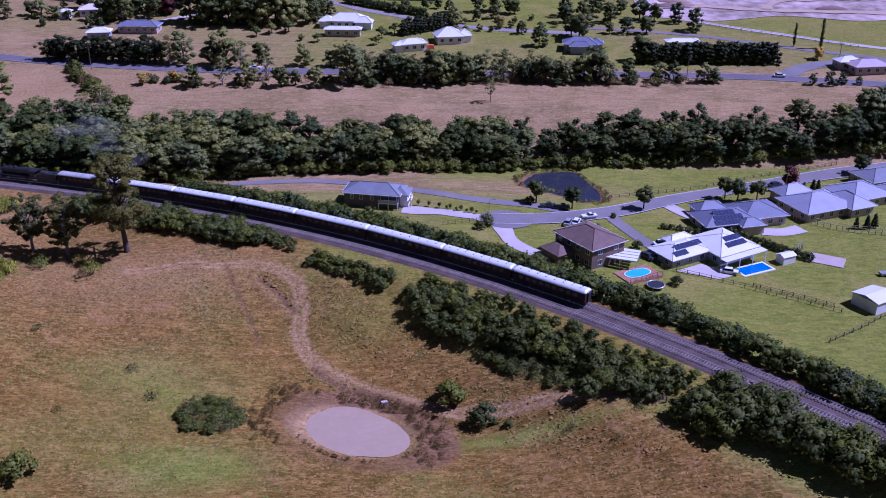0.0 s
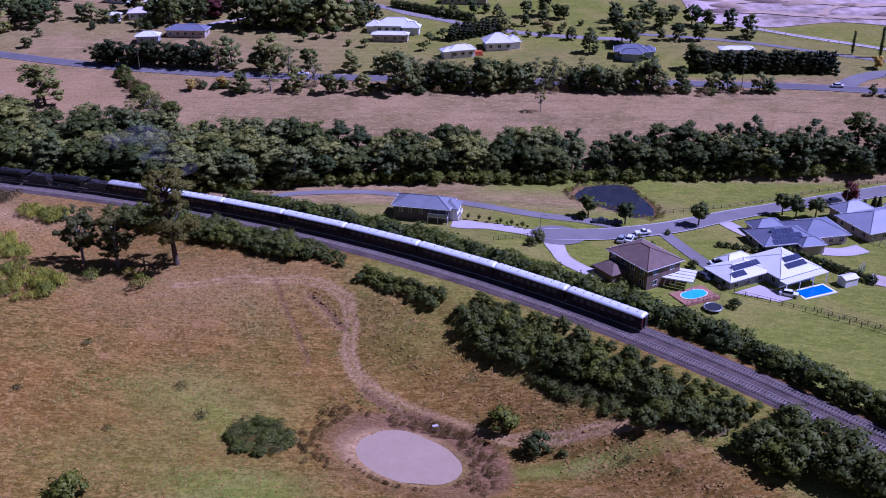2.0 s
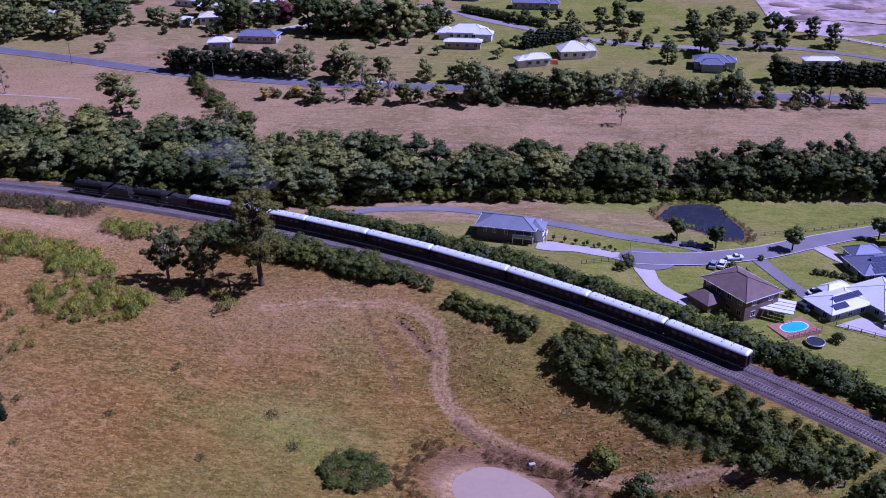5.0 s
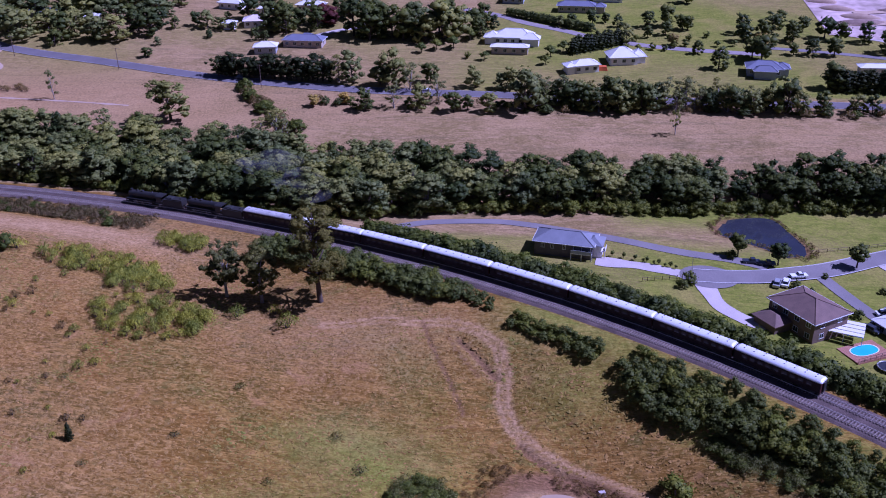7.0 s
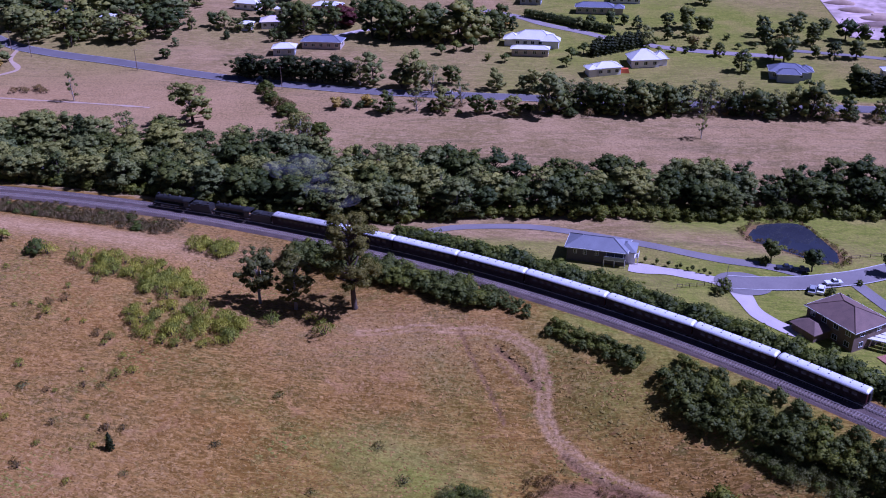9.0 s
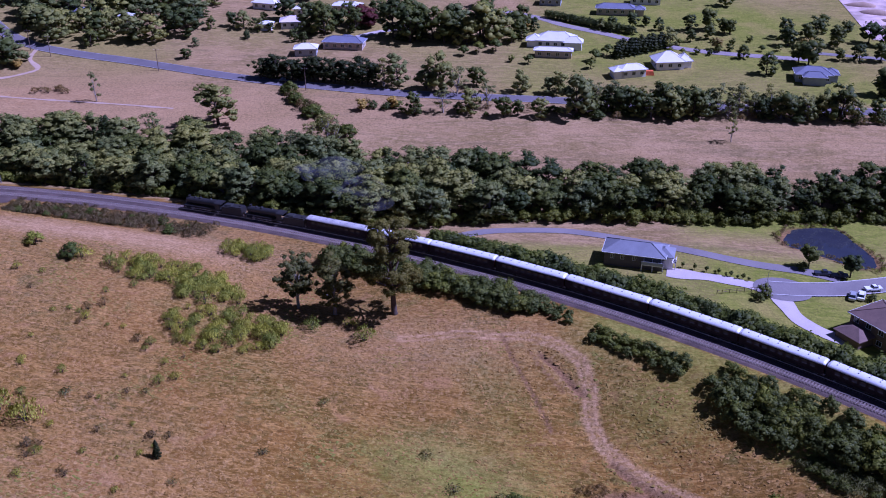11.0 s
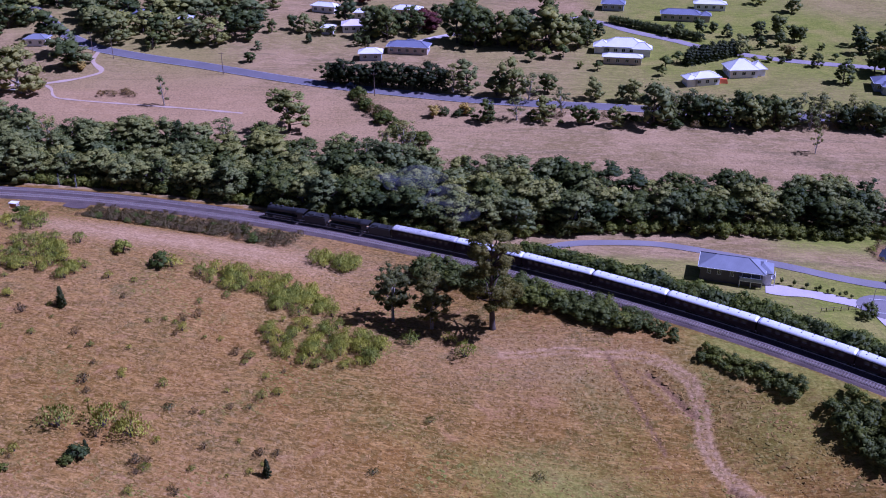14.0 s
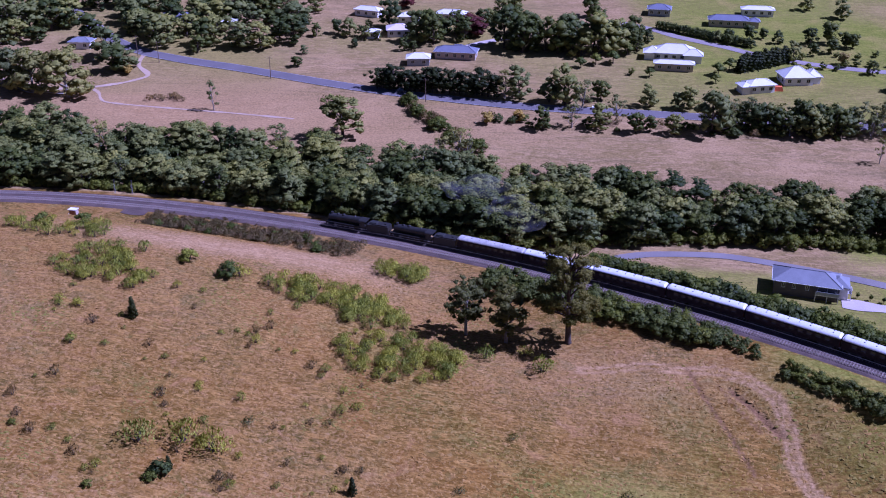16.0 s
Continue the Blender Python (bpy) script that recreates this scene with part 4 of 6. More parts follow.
def shrub_mesh(mat, seed, wispy=False, lean=1.0):
    """A shrub 2 m high with stems and leaf clumps."""
    r = np.random.default_rng(seed)
    s, clumps = Shape(), []
    for k in range(7):
        a = k * 2.4 + r.random()
        w, z = 0.95 * r.random() ** 0.6, 0.9 + 0.8 * r.random()
        s.tube([(0.05 * math.cos(a), 0.05 * math.sin(a), -0.25), (w * 0.5 * math.cos(a), w * 0.5 * math.sin(a), z * 0.6), (w * math.cos(a), w * math.sin(a), z)], [0.05, 0.035, 0.012], 4)
    for k in range(16 if not wispy else 13):
        a, w = k * 2.4 + r.random(), 1.05 * math.sqrt((k + 0.5) / 16)
        z = 1.45 - 0.75 * w ** 2 + 0.25 * r.normal()
        clumps.append((w * math.cos(a), w * math.sin(a), max(0.3, z), (0.42 if not wispy else 0.36) + 0.15 * r.random()))
    crown = leaf_cloud("foliage", clumps, int((24 if not wispy else 34) * lean), (0.125 if not wispy else 0.17) / math.sqrt(lean), mat, np.array([0, 0, 0.6]), seed + 70, 0.85 if not wispy else 1.3, 0.76 if not wispy else 0.0, 0, wispy)
    return s.mesh("stem", BARK), crown


TREES = {
    "eucalypt": [tree_meshes("eucalypt", LEAF_EUC, BARK_PALE if k % 2 else BARK, 10 + k) for k in range(5)],
    "dark": [tree_meshes("eucalypt", LEAF_DARK, BARK, 30 + k) for k in range(3)] + [tree_meshes("round", LEAF_DARK, BARK, 33)],
    "street": [tree_meshes("round", LEAF_DARK, BARK, 34), tree_meshes("round", LEAF_DARK, BARK, 35)],
    "gum": [tree_meshes("upright", LEAF_OLIVE, BARK_PALE, 19 + k) for k in range(2)],
    "open": [tree_meshes("open", LEAF_EUC, BARK_PALE, 40 + k) for k in range(3)],
    "airy": [tree_meshes("eucalypt", LEAF_GREY, BARK_PALE, 44 + k) for k in range(2)],
    "round": [tree_meshes("round", LEAF_SHRUB, BARK, 50 + k) for k in range(2)],
    "conifer": [tree_meshes("conifer", LEAF_CONIFER, BARK, 60 + k) for k in range(3)],
    "casuarina": [tree_meshes("upright", LEAF_DARK, BARK, 66 + k, 0.6) for k in range(3)],
    "column": [tree_meshes("column", LEAF_DARK, BARK, 70)],
    "autumn": [tree_meshes("round", LEAF_YELLOW, BARK, 80)],
    "red": [tree_meshes("round", LEAF_RED, BARK, 84)],
    "grey": [tree_meshes("open", LEAF_GREY, BARK_PALE, 90 + k) for k in range(2)],
}
FAR_TREES = {
    "eucalypt": [tree_meshes("eucalypt", LEAF_EUC, BARK, 210 + k, 0.5) for k in range(4)],
    "dark": [tree_meshes("eucalypt", LEAF_DARK, BARK, 230 + k, 0.45) for k in range(3)] + [tree_meshes("round", LEAF_DARK, BARK, 233 + k, 0.6) for k in range(2)],
    "pine": [tree_meshes("upright", LEAF_CONIFER, BARK, 245 + k, 0.55) for k in range(3)],
    "round": [tree_meshes("round", LEAF_SHRUB, BARK, 250 + k, 0.5) for k in range(2)],
    "conifer": [tree_meshes("conifer", LEAF_CONIFER, BARK, 260 + k, 0.6) for k in range(3)],
    "street": [tree_meshes("round", LEAF_DARK, BARK, 270 + k, 0.6) for k in range(2)],
}
SHRUBS = {
    "green": [shrub_mesh(LEAF_SHRUB, 100 + k) for k in range(4)],
    "dark": [shrub_mesh(LEAF_DARK, 110 + k) for k in range(3)],
    "light": [shrub_mesh(LEAF_LIGHT, 120 + k, True) for k in range(3)],
    "grey": [shrub_mesh(LEAF_GREY, 130 + k, True, 0.6) for k in range(2)],
    "dead": [shrub_mesh(LEAF_DEAD, 140 + k, True, 0.45) for k in range(2)],
    "autumn": [shrub_mesh(LEAF_LIGHT, 150)],
}


def plant(name, meshes, names, x, y, scale, wide, label, category, group, sink=0.0):
    ob = new(name)
    ob.empty_display_size = 0.5
    z = min(gz(x, y), gz(x + 0.4, y), gz(x, y - 0.4)) - sink
    ob.matrix_basis = pose(x, y, z, 0, 0, float(rng.uniform(0, 360))) @ Matrix.Diagonal((scale * wide, scale * wide, scale, 1))
    tagged(ob, label, category, group)
    for me, nm in zip(meshes, names):
        part(nm, me, ob)
    return ob


def tree(kind, x, y, h, label, group, name="tree", wide=1.0):
    h = h * (1.18 if y > 380 and kind in ("dark", "eucalypt") else 1.0)
    protos = FAR_TREES[kind] if y > 335 and kind in FAR_TREES else TREES[kind]
    return plant(name, protos[int(rng.integers(len(protos)))], ("trunk", "crown"), x, y, h / 10 * (1.14 if y > 335 else 1.0), wide, label, "tree", group, 0.15 * h if y > 335 and kind not in ("open", "column") else 0.0)


def bush(kind, x, y, h, label, group, wide=1.0, name="bush"):
    protos = SHRUBS[kind]
    return plant(name, protos[int(rng.integers(len(protos)))], ("stem", "foliage"), x, y, h / 2, wide, label, "bush", group)


class Scrub:
    """A thicket in which no bush can be told from the next, gathered into one mesh."""

    def __init__(self):
        self.v, self.f, self.m, self.n, self.mats = [], [], [], [], []

    def add(self, kind, x, y, h, wide=1.0):
        protos = SHRUBS[kind]
        q = pose(x, y, gz(x, y), 0, 0, float(rng.uniform(0, 360))) @ Matrix.Diagonal((h / 2 * wide, h / 2 * wide, h / 2, 1))
        me = protos[int(rng.integers(len(protos)))][1]
        if me.materials[0] not in self.mats:
            self.mats.append(me.materials[0])
        co = np.empty(len(me.vertices) * 3)
        me.vertices.foreach_get("co", co)
        n = len(self.v)
        co = co.reshape(-1, 3) @ np.array(q.to_3x3()).T + np.array(q.translation)
        self.v += co.tolist()
        self.n.append(unit(SOFT[me.name] @ np.array(q.to_3x3().inverted_safe())))
        for poly in me.polygons:
            self.f.append(tuple(i + n for i in poly.vertices))
        self.m += [self.mats.index(me.materials[0])] * len(me.polygons)

    def done(self, name, label):
        me = mesh_from(name, self.v, self.f)
        for m in self.mats:
            me.materials.append(m)
        me.polygons.foreach_set("material_index", self.m)
        me.polygons.foreach_set("use_smooth", [True] * len(me.polygons))
        me.normals_split_custom_set_from_vertices(np.concatenate(self.n).tolist())
        tagged(new(name, me), label, "scrub", kind="stuff")


# woodland along the creek
BX = np.array([-310, -260, -222, -180, -132, -100, -58, -32, 3, 40, 78, 115, 147, 190])
BF = np.array([281, 285, 285, 283, 274, 268, 279, 283, 285, 292, 299, 301, 305, 308])
BB = np.array([322, 321, 318, 317, 312, 306, 304, 303, 303, 305, 309, 310, 318, 322])
count = 0
for x in np.arange(-306, 186, 5.3):
    for y in np.arange(264, 324, 5.6):
        px, py = x + rng.uniform(-2.6, 2.6), y + rng.uniform(-2.6, 2.6)
        if float(np.interp(px, BX, BF)) < py < float(np.interp(px, BX, BB)) and off_rail(px, py) > 12.5 and count < 460:
            count += 1
            h = rng.uniform(8.5, 13) if px > -60 else rng.uniform(9, 14.5)
            k = rng.random()
            if px > -70:
                kind = "dark" if k < 0.58 else "casuarina" if k < 0.7 else "eucalypt"
            else:
                kind = "eucalypt" if k < 0.62 else "dark" if k < 0.85 else "open" if k < 0.93 else "casuarina"
            if px > -140 and py > float(np.interp(px, BX, BB)) - 7 and rng.random() < 0.3:
                kind, h = "casuarina", h * 1.0
            tree(kind, px, py, h, {"eucalypt": "tall grey-green eucalypt in creek woodland", "dark": "dense dark green tree in creek woodland", "casuarina": "pointed dark casuarina in creek woodland", "open": "thin pale-trunked gum in creek woodland"}[kind], "creek woodland trees", {"eucalypt": "gum_tree", "dark": "broadleaf_tree", "casuarina": "casuarina", "open": "gum_sapling"}[kind], 1.35 if kind != "casuarina" else 1.15)
edge = Scrub()
# lower growth along the woodland's sunny edge
for x in np.arange(-305, 185, 3.4):
    px = x + rng.uniform(-1, 1)
    py = max(float(np.interp(px, BX, BF)) - rng.uniform(0.5, 3), float(rail_y(np.float64(px))) + 12.5 / float(rail_n(np.float64(px))))
    for k in range(2):
        edge.add("green" if rng.random() < 0.7 else "dark", px + rng.uniform(-1.5, 1.5), py + 2.2 * k, rng.uniform(2.2, 4.4), 1.1)
edge.done("woodland_edge_scrub", "bright green bushes along the woodland's edge")

north_scrub = Scrub()
# hedge-like scrub north of the railway
for x in np.arange(-78, 100, 2.3):
    for row in (11.5, 14.5) if x < 66 else (9.5, 12.5, 15.5, 18.5, 21.5):
        px = x + rng.uniform(-0.7, 0.7)
        dd = row + rng.uniform(-0.8, 0.8)
        p, _ = rail_frame(px, dd)
        north_scrub.add("green" if rng.random() < 0.5 else "dark", p.x, p.y, rng.uniform(3.3, 5.3), 1.25)

north_scrub.done("trackside_scrub", "dense green scrub strip north of the railway")
bank = Scrub()
# thick scrub on the bank south of the railway
for x in np.arange(-97, 88, 2.4):
    if -34 < x < -29.5 or -7 < x < -2.5 or 52.5 < x < 54.5:
        continue
    if x < -34:
        first_row, deep = 5.4, 11.5 if x < -44 else 9.2
    elif x < -8:
        first_row, deep = 8.6, 11.6 + 0.08 * (x + 28)
    elif x < 53:
        first_row, deep = 5.6, float(np.interp(x, [-2, 4, 13, 31, 43, 50, 53], [12, 16, 18, 20.5, 18, 13, 9]))
    else:
        first_row, deep = 5.4, 15.0 - 0.2 * (x - 54)
    for row in np.arange(first_row, deep, 2.6):
        px = x + rng.uniform(-1.2, 1.2)
        p, _ = rail_frame(px, -row - rng.uniform(-0.7, 0.7))
        if -30 < x < -7:
            extra, _ = rail_frame(px + 1.2, -row - rng.uniform(-1.6, 0.4))
            bank.add("green", extra.x, extra.y, rng.uniform(1.2, 2.0), 1.3)
        if math.hypot((p.x - 18) / 12, (p.y - 166 + 0.75 * (p.x - 18)) / 5.0) < 1:
            continue
        if x > 53:
            big = rng.uniform(3.4, 6.2)
        elif x > -8:
            big = rng.uniform(1.8, 3.0) if row < 9 else rng.uniform(2.8, 4.6)
        else:
            big = rng.uniform(1.6, 2.6) if x > -40 else rng.uniform(2.4, 4.2)
        bank.add("dark" if rng.random() < 0.72 else "green", p.x, p.y, big, rng.uniform(0.95, 1.3))
bank.done("bank_scrub", "thick dark green scrub on the railway bank")
# trees and shrubs on the hill
def old_gum(x, y):
    """A thick-trunked gum with two tiers of foliage, 27 m high."""
    r = np.random.default_rng(77)
    s, clumps = Shape(), []
    s.tube([(0, 0, -0.8), (0.1, 0, 0.4), (0.3, 0, 5), (0.6, 0.1, 11), (0.7, 0, 18), (0.6, 0, 24)], [1.1, 0.75, 0.6, 0.42, 0.25, 0.08], 10)
    for n, reach, z, lobe in ((8, 6.0, 10.2, 1.7), (7, 5.4, 12.6, 1.9), (4, 2.6, 15.4, 1.5), (7, 5.0, 19.6, 1.6), (6, 4.6, 22.2, 1.6), (4, 2.2, 24.4, 1.5)):
        for k in range(n):
            a = k * math.tau / n + r.uniform(-0.4, 0.4)
            q = reach * r.uniform(0.75, 1.2)
            p = (0.6 + q * math.cos(a), q * math.sin(a), z + r.uniform(-1.3, 1.3))
            s.tube([(0.5, 0, z - 3.2), (p[0] * 0.55, p[1] * 0.55, p[2] - 1.4), p], [0.26, 0.16, 0.05], 6)
            for _ in range(11):
                o = r.normal(size=3)
                o *= lobe * 0.75 / np.linalg.norm(o)
                clumps.append((p[0] + o[0], p[1] + o[1], p[2] + o[2] * 0.6, lobe * r.uniform(0.42, 0.72)))
    crown = leaf_cloud("crown", clumps, 40, 0.21, LEAF_OLIVE, np.array([0.5, 0, 14.0]), 78, 0.8, 0.62, 0)
    return plant("gum_tree", (s.mesh("trunk", BARK, True), crown), ("trunk", "crown"), x, y, 1.0, 1.0, "tall spreading old gum tree alone on the hill", "tree", "hill trees")


old_gum(-79.5, 217.2)
tree("gum", -103.8, 218.6, 15.5, "slender pale-trunked gum on the hilltop", "hill trees", "gum_tree", 1.05)
tree("gum", -94, 216, 16.5, "dark leafy gum on the hilltop", "hill trees", "gum_tree", 1.05)
tree("eucalypt", -160.8, 332, 15.5, "large rounded gum standing out behind the woodland", "creek woodland trees", "gum_tree", 1.5)
for x, y, h in ((-119, 320, 11), (-115, 317, 10), (-124, 318, 9)):
    tree("grey", x, y, h, "thin grey half-bare gum behind the woodland", "creek woodland trees", "gum_sapling", 1.2)
for cx, cy, rx, ry, n in ((-192, 220, 14, 11, 56), (-138, 223.5, 16, 5.5, 70), (-126, 218, 9, 5, 30), (-117, 203, 14, 8.5, 80), (-124, 242, 8, 4, 24), (-215, 238, 14, 6, 26)):
    for _ in range(n):
        a, q = rng.uniform(0, math.tau), math.sqrt(rng.random())
        bush("light", cx + rx * q * math.cos(a), cy + ry * q * math.sin(a), rng.uniform(1.7, 3.0), "wispy light green wattle bush on dry grass", "wattle bushes on the hill", 1.2, "wattle_bush")
withered = Scrub()
for _ in range(300):
    q, _ = rail_frame(rng.uniform(-204, -136), -rng.uniform(4.0, 13.5))
    px, py = q.x, q.y
    withered.add("dead" if rng.random() < 0.9 else "green", px, py, rng.uniform(1.0, 2.1), 1.5)
withered.done("withered_scrub", "brown withered scrub beside the railway")
HILL_BUSHES = [(-175.6, 228.6, 3.6, "autumn"), (-163.5, 223.7, 4.0, "green"), (-161, 224.5, 3.2, "light"), (-154.3, 158.3, 3.0, "dark"), (-155.6, 156.1, 2.0, "green"), (-165.5, 151.7, 1.4, "green"), (-178.4, 163.7, 1.4, "light"), (-186.3, 163.3, 1.2, "green"), (-147, 166.2, 4.4, "light"), (-153.4, 167.4, 4.4, "light"), (-161.6, 165.1, 4.2, "light"), (-142.8, 175.1, 2.2, "grey"), (-211.9, 245.1, 3.2, "green"), (-221.5, 240.6, 3.2, "green"), (-97.9, 208.4, 2.8, "light"), (-89.1, 211.1, 2.2, "light")]
HILL_BUSHES += [(-84.8, 205.6, 3.4, "light"), (-126.9, 178.8, 1.8, "grey"), (-89.7, 183.6, 1.8, "grey"), (-66.3, 173.5, 2.2, "grey"), (-59.8, 164.7, 2.4, "grey"), (-98.7, 167.6, 1.8, "grey"), (-113.6, 156.9, 1.6, "grey"), (-77.2, 159.2, 1.6, "grey"), (-77.5, 139.4, 5.2, "green"), (1.6, 163.5, 4.8, "green"), (7.9, 156.3, 4.2, "dark"), (12.8, 153.5, 1.4, "dark"), (37.4, 149.7, 1.6, "grey"), (32.1, 143.2, 1.4, "grey"), (24.4, 148.8, 1.4, "grey")]
for x, y, h, kind in HILL_BUSHES:
    bush(kind, x, y, h * (0.55 if kind == "grey" else 1.0), {"green": "rounded bright green bush on dry grass", "light": "wispy light green bush on dry grass", "grey": "low grey-green thistle clump on dry grass", "dark": "small dark green bush on dry grass", "autumn": "rounded yellow-green bush on dry grass"}[kind], "single bushes on the hill", 2.3 if kind == "grey" else 1.5 if kind == "light" else 1.15)
for x, y, h in ((-177.8, 200.7, 5.6), (-118.6, 162.6, 4.2), (-153.2, 159.6, 3.4)):
    tree("conifer", x, y, h, "small dark upright sapling on dry grass", "saplings", "sapling", wide=0.75)
bramble = Scrub()
for cx, cy, rx, ry, n in ((-46, 159, 7.5, 5.5, 70), (18.5, 166.5, 10.5, 3.6, 90)):
    for _ in range(n):
        a, q = rng.uniform(0, math.tau), math.sqrt(rng.random())
        px, py = cx + rx * q * math.cos(a), cy + ry * q * math.sin(a)
        bramble.add("grey" if rng.random() < 0.55 else "green", px, py - 0.75 * (px - cx) * (cx > 0), rng.uniform(0.9, 1.6), 1.7)
for _ in range(95):
    px, py = rng.uniform(-198, -118), rng.uniform(150, 216)
    bush("light" if rng.random() < 0.7 else "dead", px, py, rng.uniform(0.8, 2.1), "small sparse shrub on the dry hillside", "small shrubs on the hill", 1.1)
bramble.done("bramble_patch", "blue-green bramble thickets on the slope")
weeds = Scrub()
for k in range(230):
    a = rng.uniform(-0.35, 2.2) if k < 130 else rng.uniform(2.4, 4.1)
    q = rng.uniform(1.3, 1.85) if k < 130 else rng.uniform(1.75, 2.3)
    x0, y0 = 10.4 * q * math.cos(a), 6.8 * q * math.sin(a)
    weeds.add("dead", POND[0] + x0 * c - y0 * sn, POND[1] + x0 * sn + y0 * c, rng.uniform(0.35, 0.9), 1.6)
for k in range(26):
    a = rng.uniform(3.9, 5.6)
    x0, y0 = 10.4 * 1.3 * math.cos(a), 6.5 * 1.42 * math.sin(a)
    weeds.add("dead", POND[0] + x0 * c - y0 * sn, POND[1] + x0 * sn + y0 * c, rng.uniform(0.3, 0.6), 1.4)

weeds.done("dead_weeds", "brown dead weeds on the dam's muddy bank")
reeds = Scrub()
cx, cy = shore.mean(axis=0)
for x, y in resample(SHORE, 0.75):
    reeds.add("dead" if rng.random() < 0.6 else "light", cx + (x - cx) * rng.uniform(1.08, 1.28), cy + (y - cy) * rng.uniform(1.08, 1.28), rng.uniform(0.6, 1.3), 1.3)
reeds.done("pond_reeds", "straw-coloured reeds round the dark pond")
# far trees
EUC_A = [(-85, 369, 14.8), (-79, 366, 11.3), (-102, 373, 12.7), (-108, 373, 11.5), (-91, 371, 10.3), (-72, 375, 9.3), (-54, 370, 8.7), (-66, 354, 10), (-82, 348, 9.8), (-92, 345, 8.7), (-72, 348, 9.8), (-55, 348, 6.6), (-40, 370, 9.1), (-34, 348, 16.4), (-44, 369, 6.8), (-29, 355, 11.3), (-22, 354, 10), (-18, 354, 8.9), (-14, 354, 10), (-8, 349, 7.7), (-1, 348, 10.9), (-5, 351, 8.8), (8, 354, 10), (11, 351, 8.8)]
EUC_A2 = [(14, 353, 7.7), (23, 354, 11.1), (28, 353, 8.8), (33, 354, 7.8), (38, 353, 9.3), (42, 353, 8.9), (51, 353, 9.3), (57, 351, 13.2), (69, 351, 8.8), (81, 352, 7.7), (87, 352, 7.7), (98, 351, 7.7), (101, 351, 6.6), (-47, 346, 8), (-60, 346, 9), (3, 350, 8), (19, 350, 8.5), (46, 350, 8), (63, 350, 7.5)]
for x, y, h in EUC_A + EUC_A2:
    tree("grey" if rng.random() < 0.3 else "dark" if rng.random() < 0.45 else "eucalypt", x, y, h, "roadside gum tree beside the highway", "roadside trees", "roadside_tree", 1.08)
for _ in range(44):
    x = rng.uniform(-46, 62)
    tree("dark" if rng.random() < 0.6 else "grey", x, 352.5 + rng.uniform(-2.5, 2.5), rng.uniform(6.5, 11.5), "roadside gum tree beside the highway", "roadside trees", "roadside_tree", 1.08)
DARK_A = [(-113, 430, 15.5), (-108, 432, 11.7), (-102, 435, 11.7), (-95, 429, 12.9), (-90, 432, 10.4), (-83, 426, 11.5), (-75, 430, 15.5), (-108, 449, 10.7), (-149, 435, 11.7), (-147, 444, 10.6), (-177, 438, 4.7), (-169, 435, 3.9), (-151, 423, 3.8), (-178, 426, 3.1), (-177, 449, 4), (-57, 430, 7.8), (-52, 444, 5.3), (40, 395, 7.7), (34, 413, 5), (58, 405, 11.1), (55, 409, 8.7), (55, 430, 7.8), (75, 430, 7.8), (73, 449, 6.7)]
DARK_A2 = [(89, 435, 9.1), (82, 444, 6.6), (88, 413, 7.5), (80, 413, 6.3), (72, 413, 5), (109, 417, 8.8), (104, 430, 7.8), (79, 375, 11.6), (25, 449, 9.4), (17, 447, 6.7), (33, 444, 6.6), (-17, 449, 5.4), (138, 348, 4.4), (144, 347, 5.4), (149, 348, 4.8), (155, 348, 3.3), (56, 439, 7.9), (95, 432, 8), (68, 440, 8), (63, 432, 8)]
for x, y, h in DARK_A + DARK_A2:
    tree("dark", x, y, h, "dark bushy tree among far gardens", "far garden trees", "garden_tree", 1.12)
ROUND_A = [(5, 417, 3), (10, 415, 3.5), (16, 417, 3.5), (21, 416, 3), (25, 420, 3.6), (30, 422, 3.6), (35, 422, 3.1), (43, 422, 3.1), (50, 423, 3.1), (24, 432, 2.6), (66, 423, 3.1), (-26, 406, 5.9), (-21, 413, 5.5), (-35, 422, 4.6), (-53, 401, 4.4), (-60, 403, 3.4), (-28, 397, 4.4), (-80, 409, 5), (-74, 413, 5.5), (-67, 415, 6.3), (-61, 426, 6.4), (10, 428, 3.2), (40, 434, 3.2), (32, 430, 3.2)]
for x, y, h in ROUND_A:
    tree("round", x, y, h, "small rounded garden tree on a lawn", "small garden trees", "small_tree", wide=1.3)
for x, y, h in ((25, 423, 6.1), (-55, 447, 3.7), (61, 422, 7.1), (150, 378, 6), (-101, 351, 5.3), (-112, 348, 5.4), (-264, 386, 5)):
    tree("autumn", x, y, h, "yellow-leaved autumn garden tree", "autumn trees", "autumn_tree", wide=1.2)
for x, y, h in ((-130, 447, 10.4), (-165, 483, 7), (-126, 444, 7.8)):
    tree("red", x, y, h, "dark red-leaved garden tree", "red-leaved trees", "red_tree", wide=1.7)
for x, y, h in ((146, 395, 8.7), (156, 392, 11)):
    tree("column", x, y, h, "tall narrow poplar beside a lane", "poplars", "poplar")
for x, y, h in ((17, 330, 9.4), (-215, 352, 10)):
    tree("open", x, y, h, "thin airy sapling alone in dry paddock", "far paddock trees", "paddock_tree", 0.7)
for x, y, h in ((-293, 362, 19), (-277, 360, 20.5), (-304, 366, 17)):
    tree("airy", x, y, h, "large grey-green gum with pale branching trunk", "far paddock trees", "paddock_tree", 1.25)
